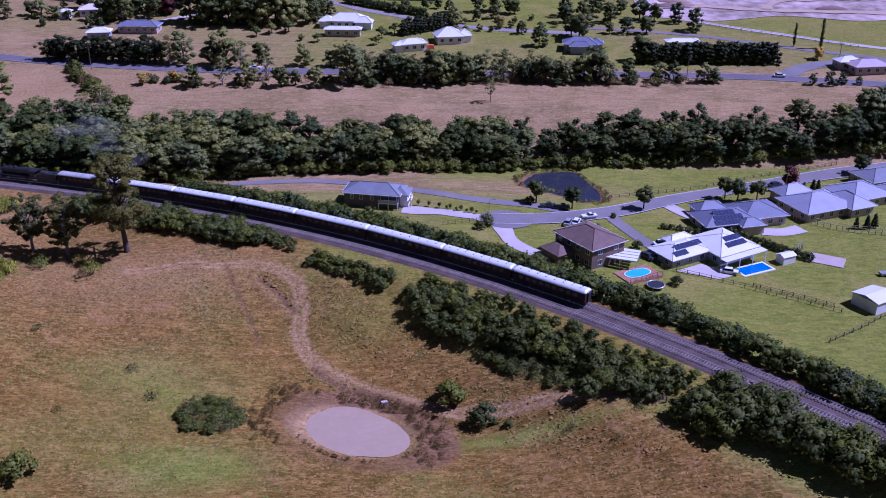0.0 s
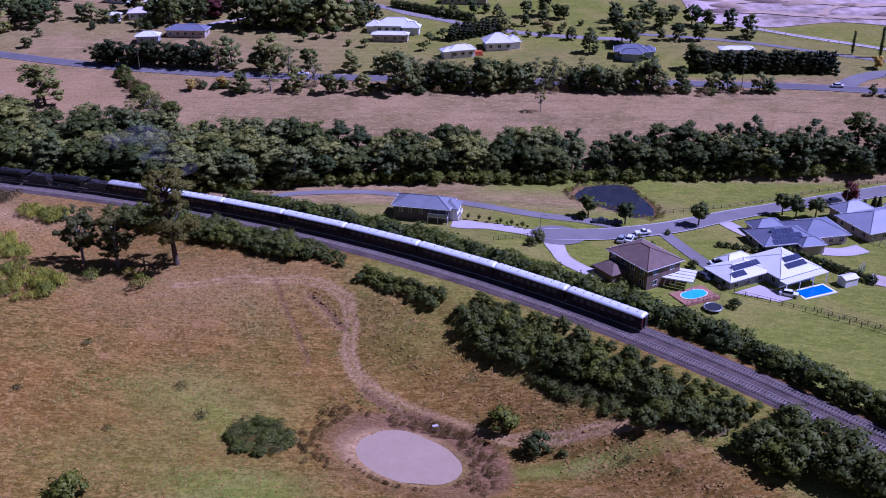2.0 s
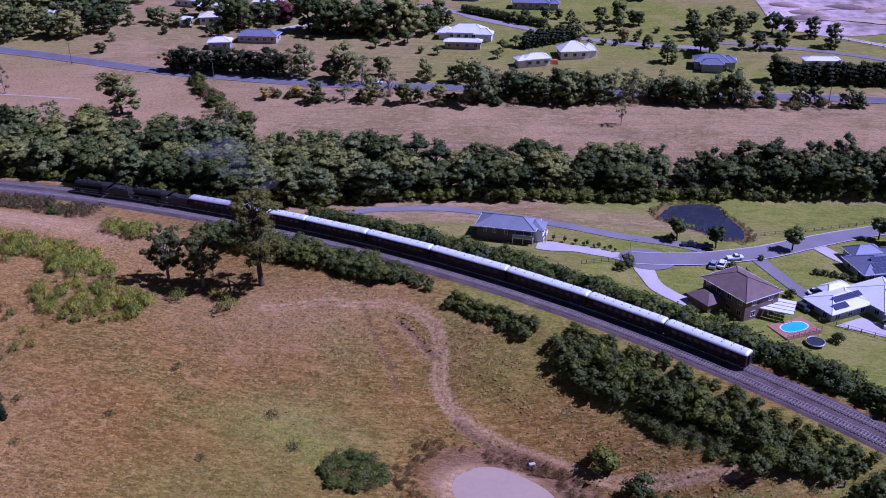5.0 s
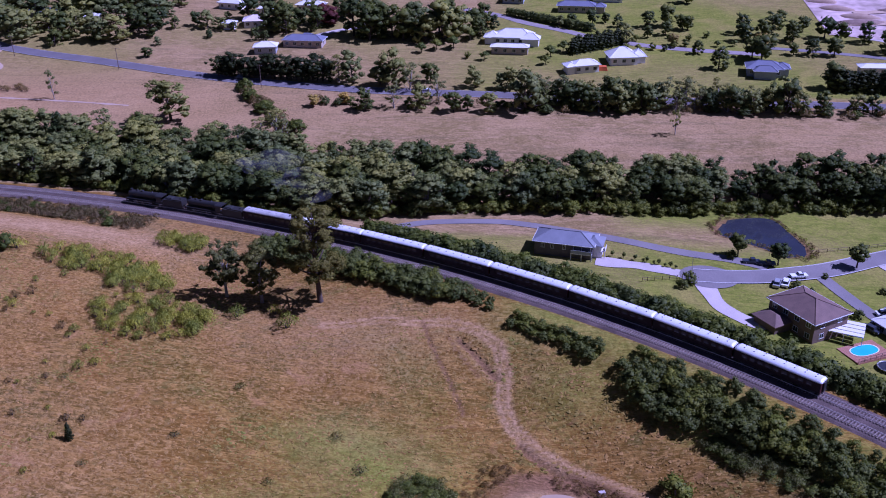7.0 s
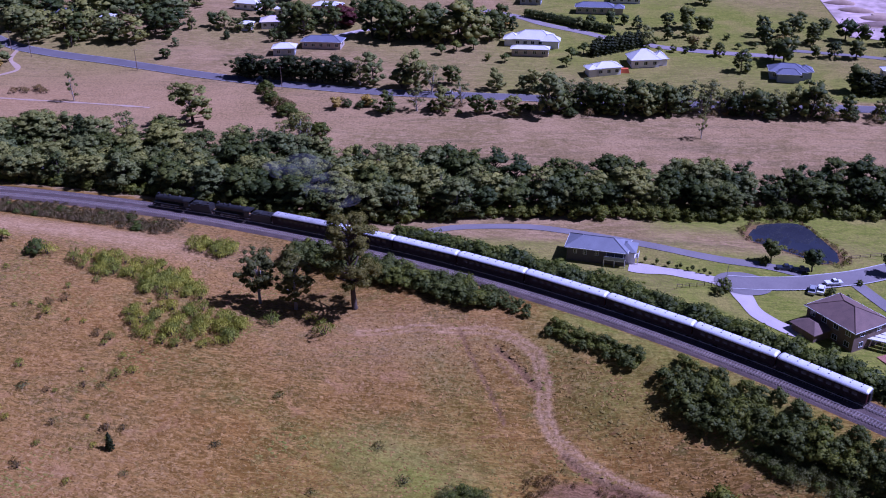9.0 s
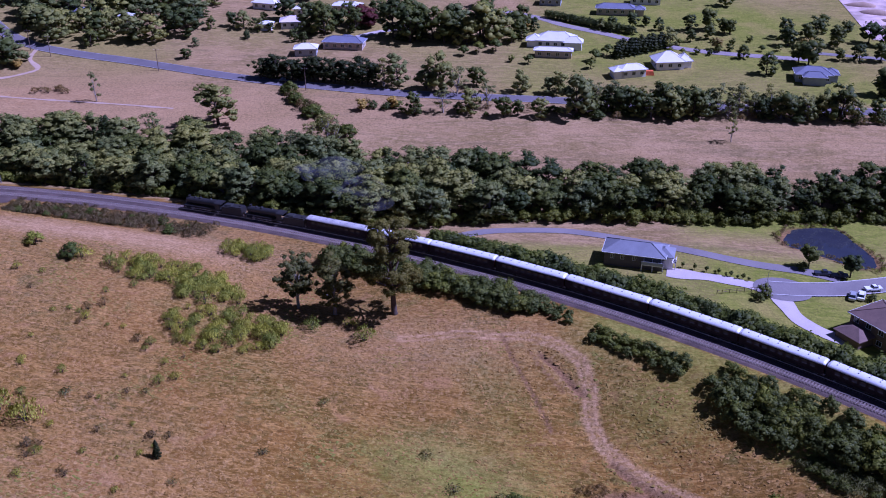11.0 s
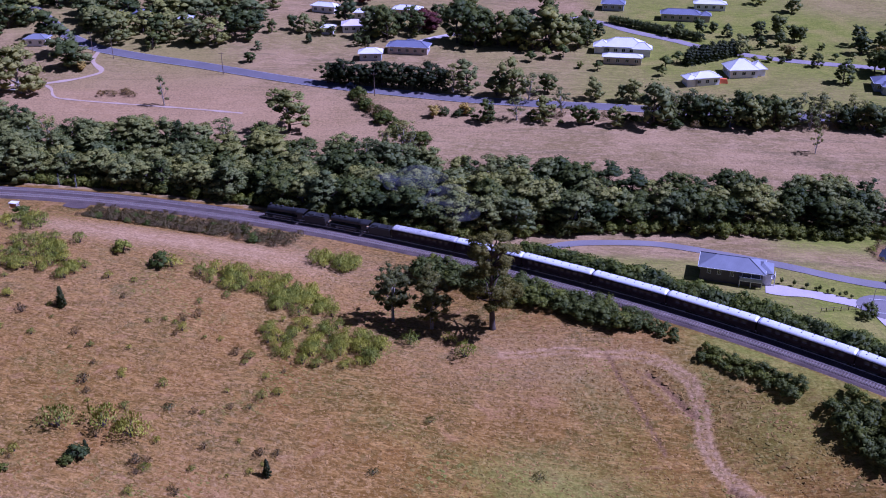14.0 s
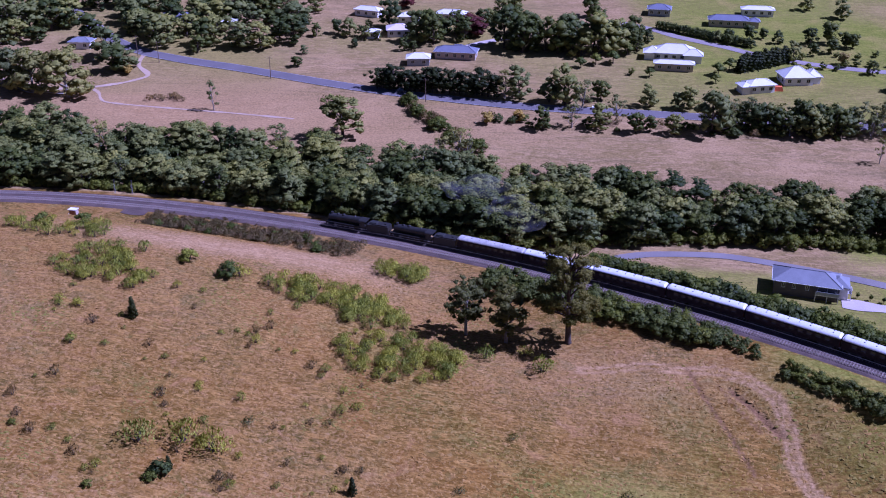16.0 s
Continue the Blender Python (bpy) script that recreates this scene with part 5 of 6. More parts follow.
EUC_B = [(-329, 428, 13.2), (-341, 430, 16), (-349, 451, 11.1), (-322, 432, 13.3), (-318, 440, 12.3), (-336, 452, 11.1), (-332, 462, 8.4), (-298, 423, 11.6), (-281, 402, 11.3), (-271, 388, 10.9), (-266, 390, 7.3), (-276, 432, 9.2), (-281, 432, 7.9), (-270, 425, 7.8), (-263, 418, 12.7), (-262, 426, 10.4), (-256, 431, 9.1), (-245, 421, 10.2), (-240, 425, 10.3), (-244, 412, 6.3), (-243, 453, 12.2)]
EUC_B2 = [(-226, 419, 10.1), (-218, 420, 10.1), (-229, 446, 9.3), (-289, 457, 11), (-287, 466, 8.4), (-301, 470, 8.4), (-257, 469, 8.4), (-276, 467, 7), (-242, 471, 8.4), (-207, 428, 10.3), (-206, 440, 7.9), (-196, 399, 4.4), (-290, 447, 10.9), (-310, 475, 8.4), (-229, 463, 9.6), (-220, 455, 6.8), (-268, 445, 10), (-252, 440, 10), (-348, 470, 12), (-360, 440, 14), (-350, 415, 12), (-335, 412, 11), (-262, 458, 9)]
for x, y, h in EUC_B + EUC_B2:
    tree("eucalypt" if rng.random() < 0.6 else "dark", x, y, h, "spreading gum tree among dry paddocks", "far paddock trees", "paddock_tree", 1.35)
for _ in range(60):
    x, y = rng.uniform(-350, -205), rng.uniform(416, 492)
    if polyline_dist(np.array([x]), np.array([y]), HWY)[0] > 8 and not (-285 < x < -255 and 440 < y < 462):
        tree("eucalypt" if rng.random() < 0.5 else "dark", x, y, rng.uniform(6, 11), "spreading gum tree among dry paddocks", "far paddock trees", "paddock_tree", 1.45)
EUC_C = [(-189, 442, 6.5), (-183, 438, 7.8), (-198, 437, 5.2), (-167, 452, 11.9), (-151, 434, 11.5), (-144, 431, 12.7), (-175, 435, 5.2), (-155, 422, 5), (-177, 424, 3), (-140, 443, 7.8), (-132, 439, 9), (-124, 456, 7.9), (-121, 461, 6.7), (-137, 447, 9.1), (-105, 424, 13.6), (-101, 440, 11.4), (-90, 425, 13.6), (-85, 437, 12.6), (-80, 423, 11), (-73, 427, 14.8), (-67, 428, 12.3), (-61, 439, 10), (-117, 474, 9.5), (-113, 479, 11)]
EUC_C2 = [(-77, 478, 9.5), (-73, 453, 10.4), (-57, 455, 7.8), (-69, 435, 10), (-197, 414, 3.5), (-56, 443, 6.3), (-23, 447, 4.5), (-18, 444, 4), (-8, 452, 6.3), (-2, 453, 4.6), (3, 447, 5), (37, 485, 7.9), (24, 497, 6.8), (6, 425, 7.2), (15, 433, 5.3), (23, 437, 6.1), (31, 445, 6.2)]
for x, y, h in EUC_C + EUC_C2:
    tree("dark" if rng.random() < 0.6 else "eucalypt", x, y, h, "dark spreading tree near far houses", "trees near far houses", "shade_tree", 1.12)
# clipped hedges and windbreak rows of conifers
for (ax, ay), (bx, by), h, step, name in (((-158, 378), (-112, 374), 9.5, 2.1, "dark pine in a windbreak row"), ((79, 373.5), (131, 373), 8.4, 1.7, "dark conifer in a tall windbreak row"), ((-17, 411), (2, 424), 7.2, 1.7, "dark conifer in a tall garden hedge")):
    n = int(math.hypot(bx - ax, by - ay) / step)
    for k in range(n + 1):
        tree("pine" if ax < -100 else "conifer", ax + (bx - ax) * k / n + rng.uniform(-0.3, 0.3), ay + (by - ay) * k / n + rng.uniform(-0.5, 0.5), h * (rng.uniform(0.8, 1.25) if ax < -100 else rng.uniform(0.88, 1.1)), name, "windbreak conifers", "pine_tree", 1.25)
for (ax, ay), (bx, by) in (((-46, 463), (-9, 441)), ((77.5, 240), (95, 222.5))):
    n = int(math.hypot(bx - ax, by - ay) / 1.6)
    for k in range(n + 1):
        bush("dark", ax + (bx - ax) * k / n, ay + (by - ay) * k / n, 3.6 if ay > 400 else 2.2, "dark clipped garden hedge bush", "hedge bushes", 1.0, "hedge_bush")
# roadside shrubs near the highway bend and the paddock gully
gully = Scrub()
for _ in range(34):
    q = rng.random()
    px, py = -146 + 34 * q + rng.uniform(-2, 2), 366 - 46 * q + rng.uniform(-2.5, 2.5)
    gully.add("green" if rng.random() < 0.6 else "dead", px, py, rng.uniform(2, 4.5), 1.2)
for _ in range(60):
    px, py = rng.uniform(-112, 105), 350 + rng.uniform(-4, 4)
    gully.add("dark" if rng.random() < 0.5 else "dead" if rng.random() < 0.5 else "green", px, py, rng.uniform(1.5, 3.2), 1.3)
for _ in range(10):
    bush("dead", -237 + rng.uniform(-7, 7), 362 + rng.uniform(-2, 2), rng.uniform(1.5, 2.4), "dull brown thicket in dry paddock", "paddock thicket", 1.6)
gully.done("roadside_scrub", "mixed green and brown undergrowth beside the highway")
# street and garden trees
STREET = [(27, 256, 7.1), (37, 252.5, 7), (58, 254.6, 7.4), (85, 267, 7.3), (88, 264, 7.2), (94, 265, 6.9), (135, 290, 7.7), (81, 299, 8.9), (90, 298, 8.9), (99, 298, 7.9), (119, 299, 9.9)]
for x, y, h in STREET:
    tree("street", x, y, h * 1.05, "dark leafy street tree on grass", "street trees", "street_tree", 1.15)
tree("red", 107, 275, 8.9, "dark red-leaved street tree", "street trees", "street_tree", wide=0.9)
for x, y, h in ((114, 274, 4.1), (116, 275, 3.7), (110, 271, 4.1), (118, 243, 4.2), (115, 243, 3.7), (120.5, 244, 4.3)):
    tree("conifer", x, y, h, "small dark garden conifer", "garden conifers", "garden_conifer", wide=0.9)
for x, y, h in ((39, 240, 2.2), (42, 236, 2.4), (51, 227, 2.3), (25, 254.6, 2.5), (10, 235, 2.4), (12, 238, 3.2), (48, 247, 1.5)):
    bush("dark", x, y, h, "clipped dark garden bush", "garden bushes", 1.0)
for k in range(8):
    bush("dark", 61 + 2.2 * k, 241 - 0.5 * k + 0.4 * math.sin(k), 1.6, "low dark garden shrub in a bed", "garden bed shrubs", 1.2)
for k in range(6):
    tree("round", -7 + 3.0 * k, 250.5 - 0.9 * k, 2.0, "young round tree beside a driveway", "young driveway trees", "young_tree")
    if k < 4:
        tree("round", 1 + 2.8 * k, 247.6 - 0.8 * k, 1.5, "young round tree beside a driveway", "young driveway trees", "young_tree")

# ---- buildings ----


def hip_roof(x0, y0, x1, y1, z, h, over=0.6, thick=0.18):
    """Hip roof over a rectangle, with overhang and a thickness."""
    s = Shape()
    x0, y0, x1, y1 = x0 - over, y0 - over, x1 + over, y1 + over
    w, d = x1 - x0, y1 - y0
    if w >= d:
        r0, r1 = (x0 + d / 2, (y0 + y1) / 2, z + h), (x1 - d / 2, (y0 + y1) / 2, z + h)
    else:
        r0, r1 = ((x0 + x1) / 2, y0 + w / 2, z + h), ((x0 + x1) / 2, y1 - w / 2, z + h)
    lo = [(x0, y0, z - thick), (x1, y0, z - thick), (x1, y1, z - thick), (x0, y1, z - thick)]
    hi = [(x, y, z) for x, y, _ in lo]
    f = [(3, 2, 1, 0), (0, 1, 5, 4), (1, 2, 6, 5), (2, 3, 7, 6), (3, 0, 4, 7)]
    f += [(4, 5, 9, 8), (5, 6, 9), (6, 7, 8, 9), (7, 4, 8)] if w >= d else [(4, 5, 8), (5, 6, 9, 8), (6, 7, 9), (7, 4, 8, 9)]
    return s.add(lo + hi + [r0, r1], f)


def ridge_cap(x0, y0, x1, y1, z, h, over=0.6):
    x0, y0, x1, y1 = x0 - over, y0 - over, x1 + over, y1 + over
    w, d = x1 - x0, y1 - y0
    r = [((x0 + d / 2), (y0 + y1) / 2), ((x1 - d / 2), (y0 + y1) / 2)] if w >= d else [((x0 + x1) / 2, y0 + w / 2), ((x0 + x1) / 2, y1 - w / 2)]
    ends = ([(x0, y0), (x0, y1)], [(x1, y0), (x1, y1)]) if w >= d else ([(x0, y0), (x1, y0)], [(x0, y1), (x1, y1)])
    s = Shape().tube([(*r[0], z + h + 0.03), (*r[1], z + h + 0.03)], [0.12, 0.12], 6)
    for q, e in zip(r, ends):
        for p in e:
            s.tube([(*q, z + h + 0.03), (*p, z + 0.03)], [0.1, 0.1], 5)
    return s


FRAME_W = surface("window_frame_paint", (0.75, 0.74, 0.73), (0.66, 0.65, 0.64), 0.6, 5, 0.6, bump=0)


def add_window(parent, x, y, z, w, h, facing):
    """A window with frame, sill and pane; facing in degrees from -y."""
    o = part("window", Shape().box(-w / 2, -0.06, -h / 2, -w / 2 + 0.08, 0.03, h / 2).box(w / 2 - 0.08, -0.06, -h / 2, w / 2, 0.03, h / 2).box(-w / 2 + 0.08, -0.06, h / 2 - 0.08, w / 2 - 0.08, 0.03, h / 2).box(-w / 2 - 0.05, -0.12, -h / 2 - 0.06, w / 2 + 0.05, 0.03, -h / 2).box(-0.03, -0.05, -h / 2, 0.03, 0.03, h / 2 - 0.08).mesh("window", FRAME_W), parent)
    o.matrix_basis = pose(x, y, z, 0, 0, facing)
    part("pane", box_mesh("pane", -w / 2 + 0.08, -0.035, -h / 2, w / 2 - 0.08, 0.0, h / 2 - 0.08, GLASS), o)


def wing(house, x0, y0, x1, y1, base, z, h, wall_mat, roof_mat, windows=True, over=0.6, storeys=1):
    part("wall", box_mesh("wall", x0, y0, base - 1.0, x1, y1, z, wall_mat), house)
    roof = part("roof", hip_roof(x0, y0, x1, y1, z + 0.12, h, over).mesh("roof", roof_mat), house)
    part("ridge_cap", ridge_cap(x0, y0, x1, y1, z + 0.12, h, over).mesh("ridge_cap", roof_mat), roof)
    part("gutter", Shape().box(x0 - over - 0.1, y0 - over - 0.1, z - 0.06, x1 + over + 0.1, y0 - over, z + 0.1).box(x0 - over - 0.1, y1 + over, z - 0.06, x1 + over + 0.1, y1 + over + 0.1, z + 0.1).box(x0 - over - 0.1, y0 - over, z - 0.06, x0 - over, y1 + over, z + 0.1).box(x1 + over, y0 - over, z - 0.06, x1 + over + 0.1, y1 + over, z + 0.1).mesh("gutter", FRAME_W), roof)
    if windows:
        for st in range(storeys):
            zz = base + 1.5 + st * 2.8
            for k in range(max(1, int((x1 - x0) / 3.2))):
                x = x0 + (x1 - x0) * (k + 0.5) / max(1, int((x1 - x0) / 3.2))
                add_window(house, x, y0, zz, 1.5, 1.3, 0)
                add_window(house, x, y1, zz, 1.5, 1.3, 180)
            for k in range(max(1, int((y1 - y0) / 4))):
                y = y0 + (y1 - y0) * (k + 0.5) / max(1, int((y1 - y0) / 4))
                add_window(house, x1, y, zz, 1.4, 1.3, 90)
                add_window(house, x0, y, zz, 1.4, 1.3, -90)


def house_at(x, y, rz, label, group="houses in the street", name="house"):
    return thing(name, x, y, gz(x, y), rz, label, "house", group)


def door_on(house, x, y, facing, mat, w=1.0, h=2.1, z=0.0, name="door"):
    o = part(name, Shape().box(-w / 2, -0.05, 0, w / 2, 0.03, h).mesh(name, mat), house)
    o.matrix_basis = pose(x, y, z, 0, 0, facing)
    part("handle", Shape().tube([(w * 0.35, -0.05, 1.0), (w * 0.35, -0.12, 1.0)], [0.03, 0.03], 6).mesh("handle", GALV), o)


# two-storey dark brick house with a grey roof and a white gabled entrance
h1 = house_at(-19.5, 252.8, -10.5, "two-storey dark brick house with grey hip roof and white entrance")
wing(h1, -7.85, -3.85, 7.85, 3.85, 0, 4.0, 2.1, WALL_DARK, ROOF_GREY, windows=False)
for x in (-5.6, -3.0, 0.2):
    add_window(h1, x, -3.85, 2.95, 0.9, 1.3, 0)
for y in (-1.6, 1.6):
    add_window(h1, -7.85, y, 2.95, 1.2, 1.2, -90)
for x in (-5.0, 0.0, 4.5):
    add_window(h1, x, 3.85, 2.7, 1.6, 1.3, 180)
verandah = part("verandah", Shape().box(2.2, -5.0, 1.75, 7.85, -3.9, 1.95).box(2.2, -5.0, -0.9, 2.4, -4.8, 1.75).box(5.0, -5.0, -0.9, 5.2, -4.8, 1.75).box(7.65, -5.0, -0.9, 7.85, -4.8, 1.75).mesh("verandah", FRAME_W), h1)
part("balustrade", Shape().box(2.2, -5.0, 1.95, 7.85, -4.94, 2.9).mesh("balustrade", WALL_GREY), verandah)
add_window(h1, 5.0, -3.85, 3.0, 4.6, 1.7, 0)
part("entrance_wall", box_mesh("entrance_wall", 7.86, -2.2, -1, 10.0, 3.4, 3.6, WALL_WHITE), h1, "white rendered entrance bay")
part("entrance_roof", hip_roof(5.4, -2.2, 10.0, 3.4, 3.75, 1.5, 0.45).mesh("entrance_roof", ROOF_GREY), h1)
part("balcony", Shape().box(10.0, -2.0, 1.9, 11.0, 0.8, 2.05).box(10.92, -2.0, 2.05, 11.0, 0.8, 2.95).box(10.02, -2.0, -0.8, 10.2, -1.8, 1.9).box(10.8, -2.0, -0.8, 11.0, -1.8, 1.9).mesh("balcony", WALL_WHITE), h1)
door_on(h1, 10.0, 2.2, 90, TIMBER)
add_window(h1, 10.0, -0.8, 2.9, 1.5, 1.1, 90)

# two-storey brown brick house with a low wing
h2 = house_at(37.3, 221.4, -56, "two-storey brown brick house with brown tiled hip roof")
wing(h2, -7, -5.2, 7, 5.6, 0, 5.4, 2.5, WALL_BROWN, ROOF_BROWN, storeys=2)
part("wing_wall", box_mesh("wing_wall", -6.5, -10.2, -1, 0.2, -5.2, 2.5, WALL_BROWN), h2)
part("wing_roof", hip_roof(-6.5, -10.2, 0.2, -5.2, 2.62, 1.5, 0.5).mesh("wing_roof", ROOF_BROWN), h2)
door_on(h2, 7, 2, 90, TIMBER)
# slatted shade roof on posts
pg = thing("pergola", 45.2, 217.2, gz(45.2, 217.2), -20, "white shade roof in three strips on posts beside a deck", "pergola")
for k in range(4):
    part("roof_panel", Shape().box(-4.2, -3.2 + 1.75 * k, 2.7, 4.2, -1.75 + 1.75 * k, 2.78).mesh("roof_panel", ROOF_WHITE), pg)
for x in (-4, 0, 4):
    for y in (-3.1, 3.4):
        part("post", box_mesh("post", x - 0.07, y - 0.07, -0.6, x + 0.07, y + 0.07, 2.7, WALL_WHITE), pg)
part("beam", Shape().box(-4.2, -3.2, 2.5, 4.2, -3.05, 2.7).box(-4.2, 3.35, 2.5, 4.2, 3.5, 2.7).mesh("beam", WALL_WHITE), pg)
# deck with a round-ended pool
dk = thing("pool_deck", 48.2, 210.8, gz(48.2, 210.8), 28, "raised red timber deck round a small pool", "deck")
for k in range(24):
    part("board", box_mesh("board", -5 + k * 0.42, -3.4, 0.42, -4.62 + k * 0.42, 3.4, 0.5, DECK), dk)
part("deck_skirt", Shape().box(-5, -3.4, -0.9, 5.05, -3.3, 0.42).box(-5, 3.3, -0.9, 5.05, 3.4, 0.42).box(-5, -3.3, -0.9, -4.9, 3.3, 0.42).box(4.95, -3.3, -0.9, 5.05, 3.3, 0.42).mesh("deck_skirt", DECK), dk)
for k in range(7):
    part("post", box_mesh("post", -5 + k * 1.66, -3.4, 0.5, -4.92 + k * 1.66, -3.32, 1.5, TIMBER), dk)
part("rail", Shape().box(-5, -3.4, 1.5, 5.05, -3.32, 1.58).box(-5, -3.4, 1.0, 5.05, -3.34, 1.05).mesh("rail", TIMBER), dk)
pool = thing("swimming_pool", 48.2, 211.2, gz(48.2, 210.8), 28, "oval light blue swimming pool set in a deck", "pool")
oval = [(3.4 * math.copysign(abs(math.cos(a)) ** 0.8, math.cos(a)), 1.9 * math.copysign(abs(math.sin(a)) ** 0.8, math.sin(a))) for a in np.linspace(0, math.tau, 32, endpoint=False)]
part("water", Shape().add([(x, y, 0.53) for x, y in oval], [tuple(range(32))]).mesh("water", WATER_POOL), pool)
part("rim", Shape().add([(x * k, y * k, 0.56) for k in (1, 1.08) for x, y in oval], [(i, (i + 1) % 32, 32 + (i + 1) % 32, 32 + i)[::-1] for i in range(32)]).mesh("rim", WALL_WHITE), pool)
# trampoline
tp = thing("trampoline", 51.3, 204.6, gz(51.3, 204.6), 0, "round black trampoline with pale rim on a lawn", "trampoline")
part("mat", Shape().tube([(0, 0, 0.78), (0, 0, 0.82)], [1.95, 1.95], 28).mesh("mat", TRAMP_NET), tp)
part("pad", Shape().tube([(2.1 * math.cos(a), 2.1 * math.sin(a), 0.82) for a in np.linspace(0, math.tau, 29)], [0.16] * 29, 6, False).mesh("pad", GALV), tp)
for k in range(6):
    a = k * math.tau / 6
    part("leg", Shape().tube([(2.1 * math.cos(a), 2.1 * math.sin(a), -0.3), (2.1 * math.cos(a), 2.1 * math.sin(a), 0.8)], [0.04, 0.04], 6).mesh("leg", GALV), tp)
    part("net_pole", Shape().tube([(2.2 * math.cos(a), 2.2 * math.sin(a), 0.6), (2.2 * math.cos(a), 2.2 * math.sin(a), 2.6)], [0.03, 0.03], 6).mesh("net_pole", BLACK), tp)

# white-roofed ranch house with solar panels
h3 = house_at(69, 222.5, 30, "sprawling single-storey house with bright white steel roof and solar panels")
wing(h3, -13, -0.2, -1, 7.9, 0, 2.9, 1.8, WALL_GREY, ROOF_WHITE, over=0.8)
wing(h3, -0.9, -4.6, 11.4, 7.4, 0, 2.95, 2.4, WALL_GREY, ROOF_WHITE, over=0.8)
wing(h3, -6, 8.0, 1, 11.0, 0, 2.85, 1.1, WALL_GREY, ROOF_WHITE, over=0.6)
part("verandah_roof", Shape().box(-2.2, -7.9, 2.75, 12.3, -5.6, 2.85).mesh("verandah_roof", ROOF_WHITE), h3)
for x in (-1.9, 2.7, 7.3, 11.9):
    part("verandah_post", box_mesh("verandah_post", x - 0.08, -7.8, -0.8, x + 0.08, -7.64, 2.75, WALL_WHITE), h3)


def solar_row(house, x, y, z, n, pitch, rz):
    for k in range(n):
        o = part("solar_panel", box_mesh("solar_panel", -0.5, -0.85, 0, 0.5, 0.85, 0.06, SOLAR), house)
        o.matrix_basis = pose(x, y, z, 0, 0, rz) @ pose(1.08 * k, 0, 0, pitch, 0, 0)


def roof_slope(y0, y1, z, h, over):
    return math.degrees(math.atan2(h, (y1 - y0) / 2 + over))


sl = roof_slope(-0.2, 7.9, 3, 1.8, 0.8)
solar_row(h3, -9.6, 2.5, 3.02 + 0.12 + (1.0 + 2.5) * math.tan(radians(sl)) + 0.06, 8, sl, 0)
solar_row(h3, -11.3, 0.6, 3.02 + 0.12 + (1.0 + 0.6) * math.tan(radians(sl)) + 0.06, 4, sl, 0)
sl = roof_slope(-4.6, 7.4, 3, 2.4, 0.8)
solar_row(h3, 4.4, -0.6, 3.07 + 0.12 + (5.4 - 0.6) * math.tan(radians(sl)) * 1.0 + 0.08, 5, sl, 0)
solar_row(h3, 3.4, -2.6, 3.07 + 0.12 + (5.4 - 2.6) * math.tan(radians(sl)) * 1.0 + 0.08, 6, sl, 0)
s = Shape()
for x, y in ((58.5, 214), (68.5, 210.5), (74, 213.5), (66, 219)):
    s.v.append((x, y, gz(x, y) + 0.16))
s.f = [(0, 1, 2, 3)]
tagged(new("pavement_patio", s.mesh("patio", CONCRETE)), "pale concrete patio behind a house", "patio", kind="structure")
pl = thing("covered_pool", 79, 217.2, gz(79, 217.2), 25, "rectangular pool under a deep blue cover", "pool")
part("cover", box_mesh("cover", -4.4, -1.9, 0.12, 4.4, 1.9, 0.24, WATER_BLUE), pl)
part("coping", Shape().box(-5, -2.5, -0.2, 5, -1.9, 0.2).box(-5, 1.9, -0.2, 5, 2.5, 0.2).box(-5, -1.9, -0.2, -4.4, 1.9, 0.2).box(4.4, -1.9, -0.2, 5, 1.9, 0.2).mesh("coping", WALL_WHITE), pl)
gs = thing("garden_shed", 88.5, 221.8, gz(88.5, 221.8), 25, "small white garden shed on lawn", "shed")
part("wall", box_mesh("wall", -2, -1.4, -0.6, 2, 1.4, 2.1, WALL_WHITE), gs)
part("roof", Shape().profile([(-1.6, 2.1), (0, 2.7), (1.6, 2.1), (0, 2.55)], -2.2, 2.2).mesh("roof", ROOF_WHITE), gs)

# blue-grey roofed houses along the street
h4 = house_at(83, 246.5, 14, "single-storey brick house with blue-grey steel hip roofs")
wing(h4, -12.5, -5.5, 3, 4.5, 0, 2.8, 2.4, WALL_CREAM, ROOF_BLUE, over=0.7)
wing(h4, 0, -3.5, 13, 7.5, 0, 2.85, 2.5, WALL_CREAM, ROOF_BLUE, over=0.7)
wing(h4, -9.5, 4.5, -1, 10, 0, 2.7, 1.9, WALL_CREAM, ROOF_BLUE, over=0.6)
wing(h4, -3, -8, 3.5, -3.5, 0, 2.75, 1.5, WALL_CREAM, ROOF_BLUE, windows=False, over=0.5)
sl = roof_slope(-5.5, 4.5, 2.9, 2.4, 0.7)
for k, n in ((0, 9), (1, 8), (2, 6)):
    yy = -5.2 + 1.75 * k
    solar_row(h4, -9.6 + 0.5 * k, yy, 2.92 + (yy + 6.2) * math.tan(radians(sl)) + 0.07, n, sl, 0)
h5 = house_at(112.5, 258, 22, "large cream brick house with blue-grey steel hip roofs")
wing(h5, -13, -6.5, 4, 6.5, 0, 2.8, 3.0, WALL_CREAM, ROOF_LAVENDER, over=0.7)
wing(h5, 1, -8.5, 9, 3, 0, 2.85, 2.4, WALL_CREAM, ROOF_LAVENDER, over=0.7)
wing(h5, 6, -4, 20, 8, 0, 2.9, 2.8, WALL_CREAM, ROOF_LAVENDER, over=0.7)
wing(h5, -10, 6.5, 0, 13, 0, 2.75, 2.2, WALL_CREAM, ROOF_LAVENDER, over=0.6)
h6 = house_at(142, 268, 24, "cream brick house with blue-grey hip roof")
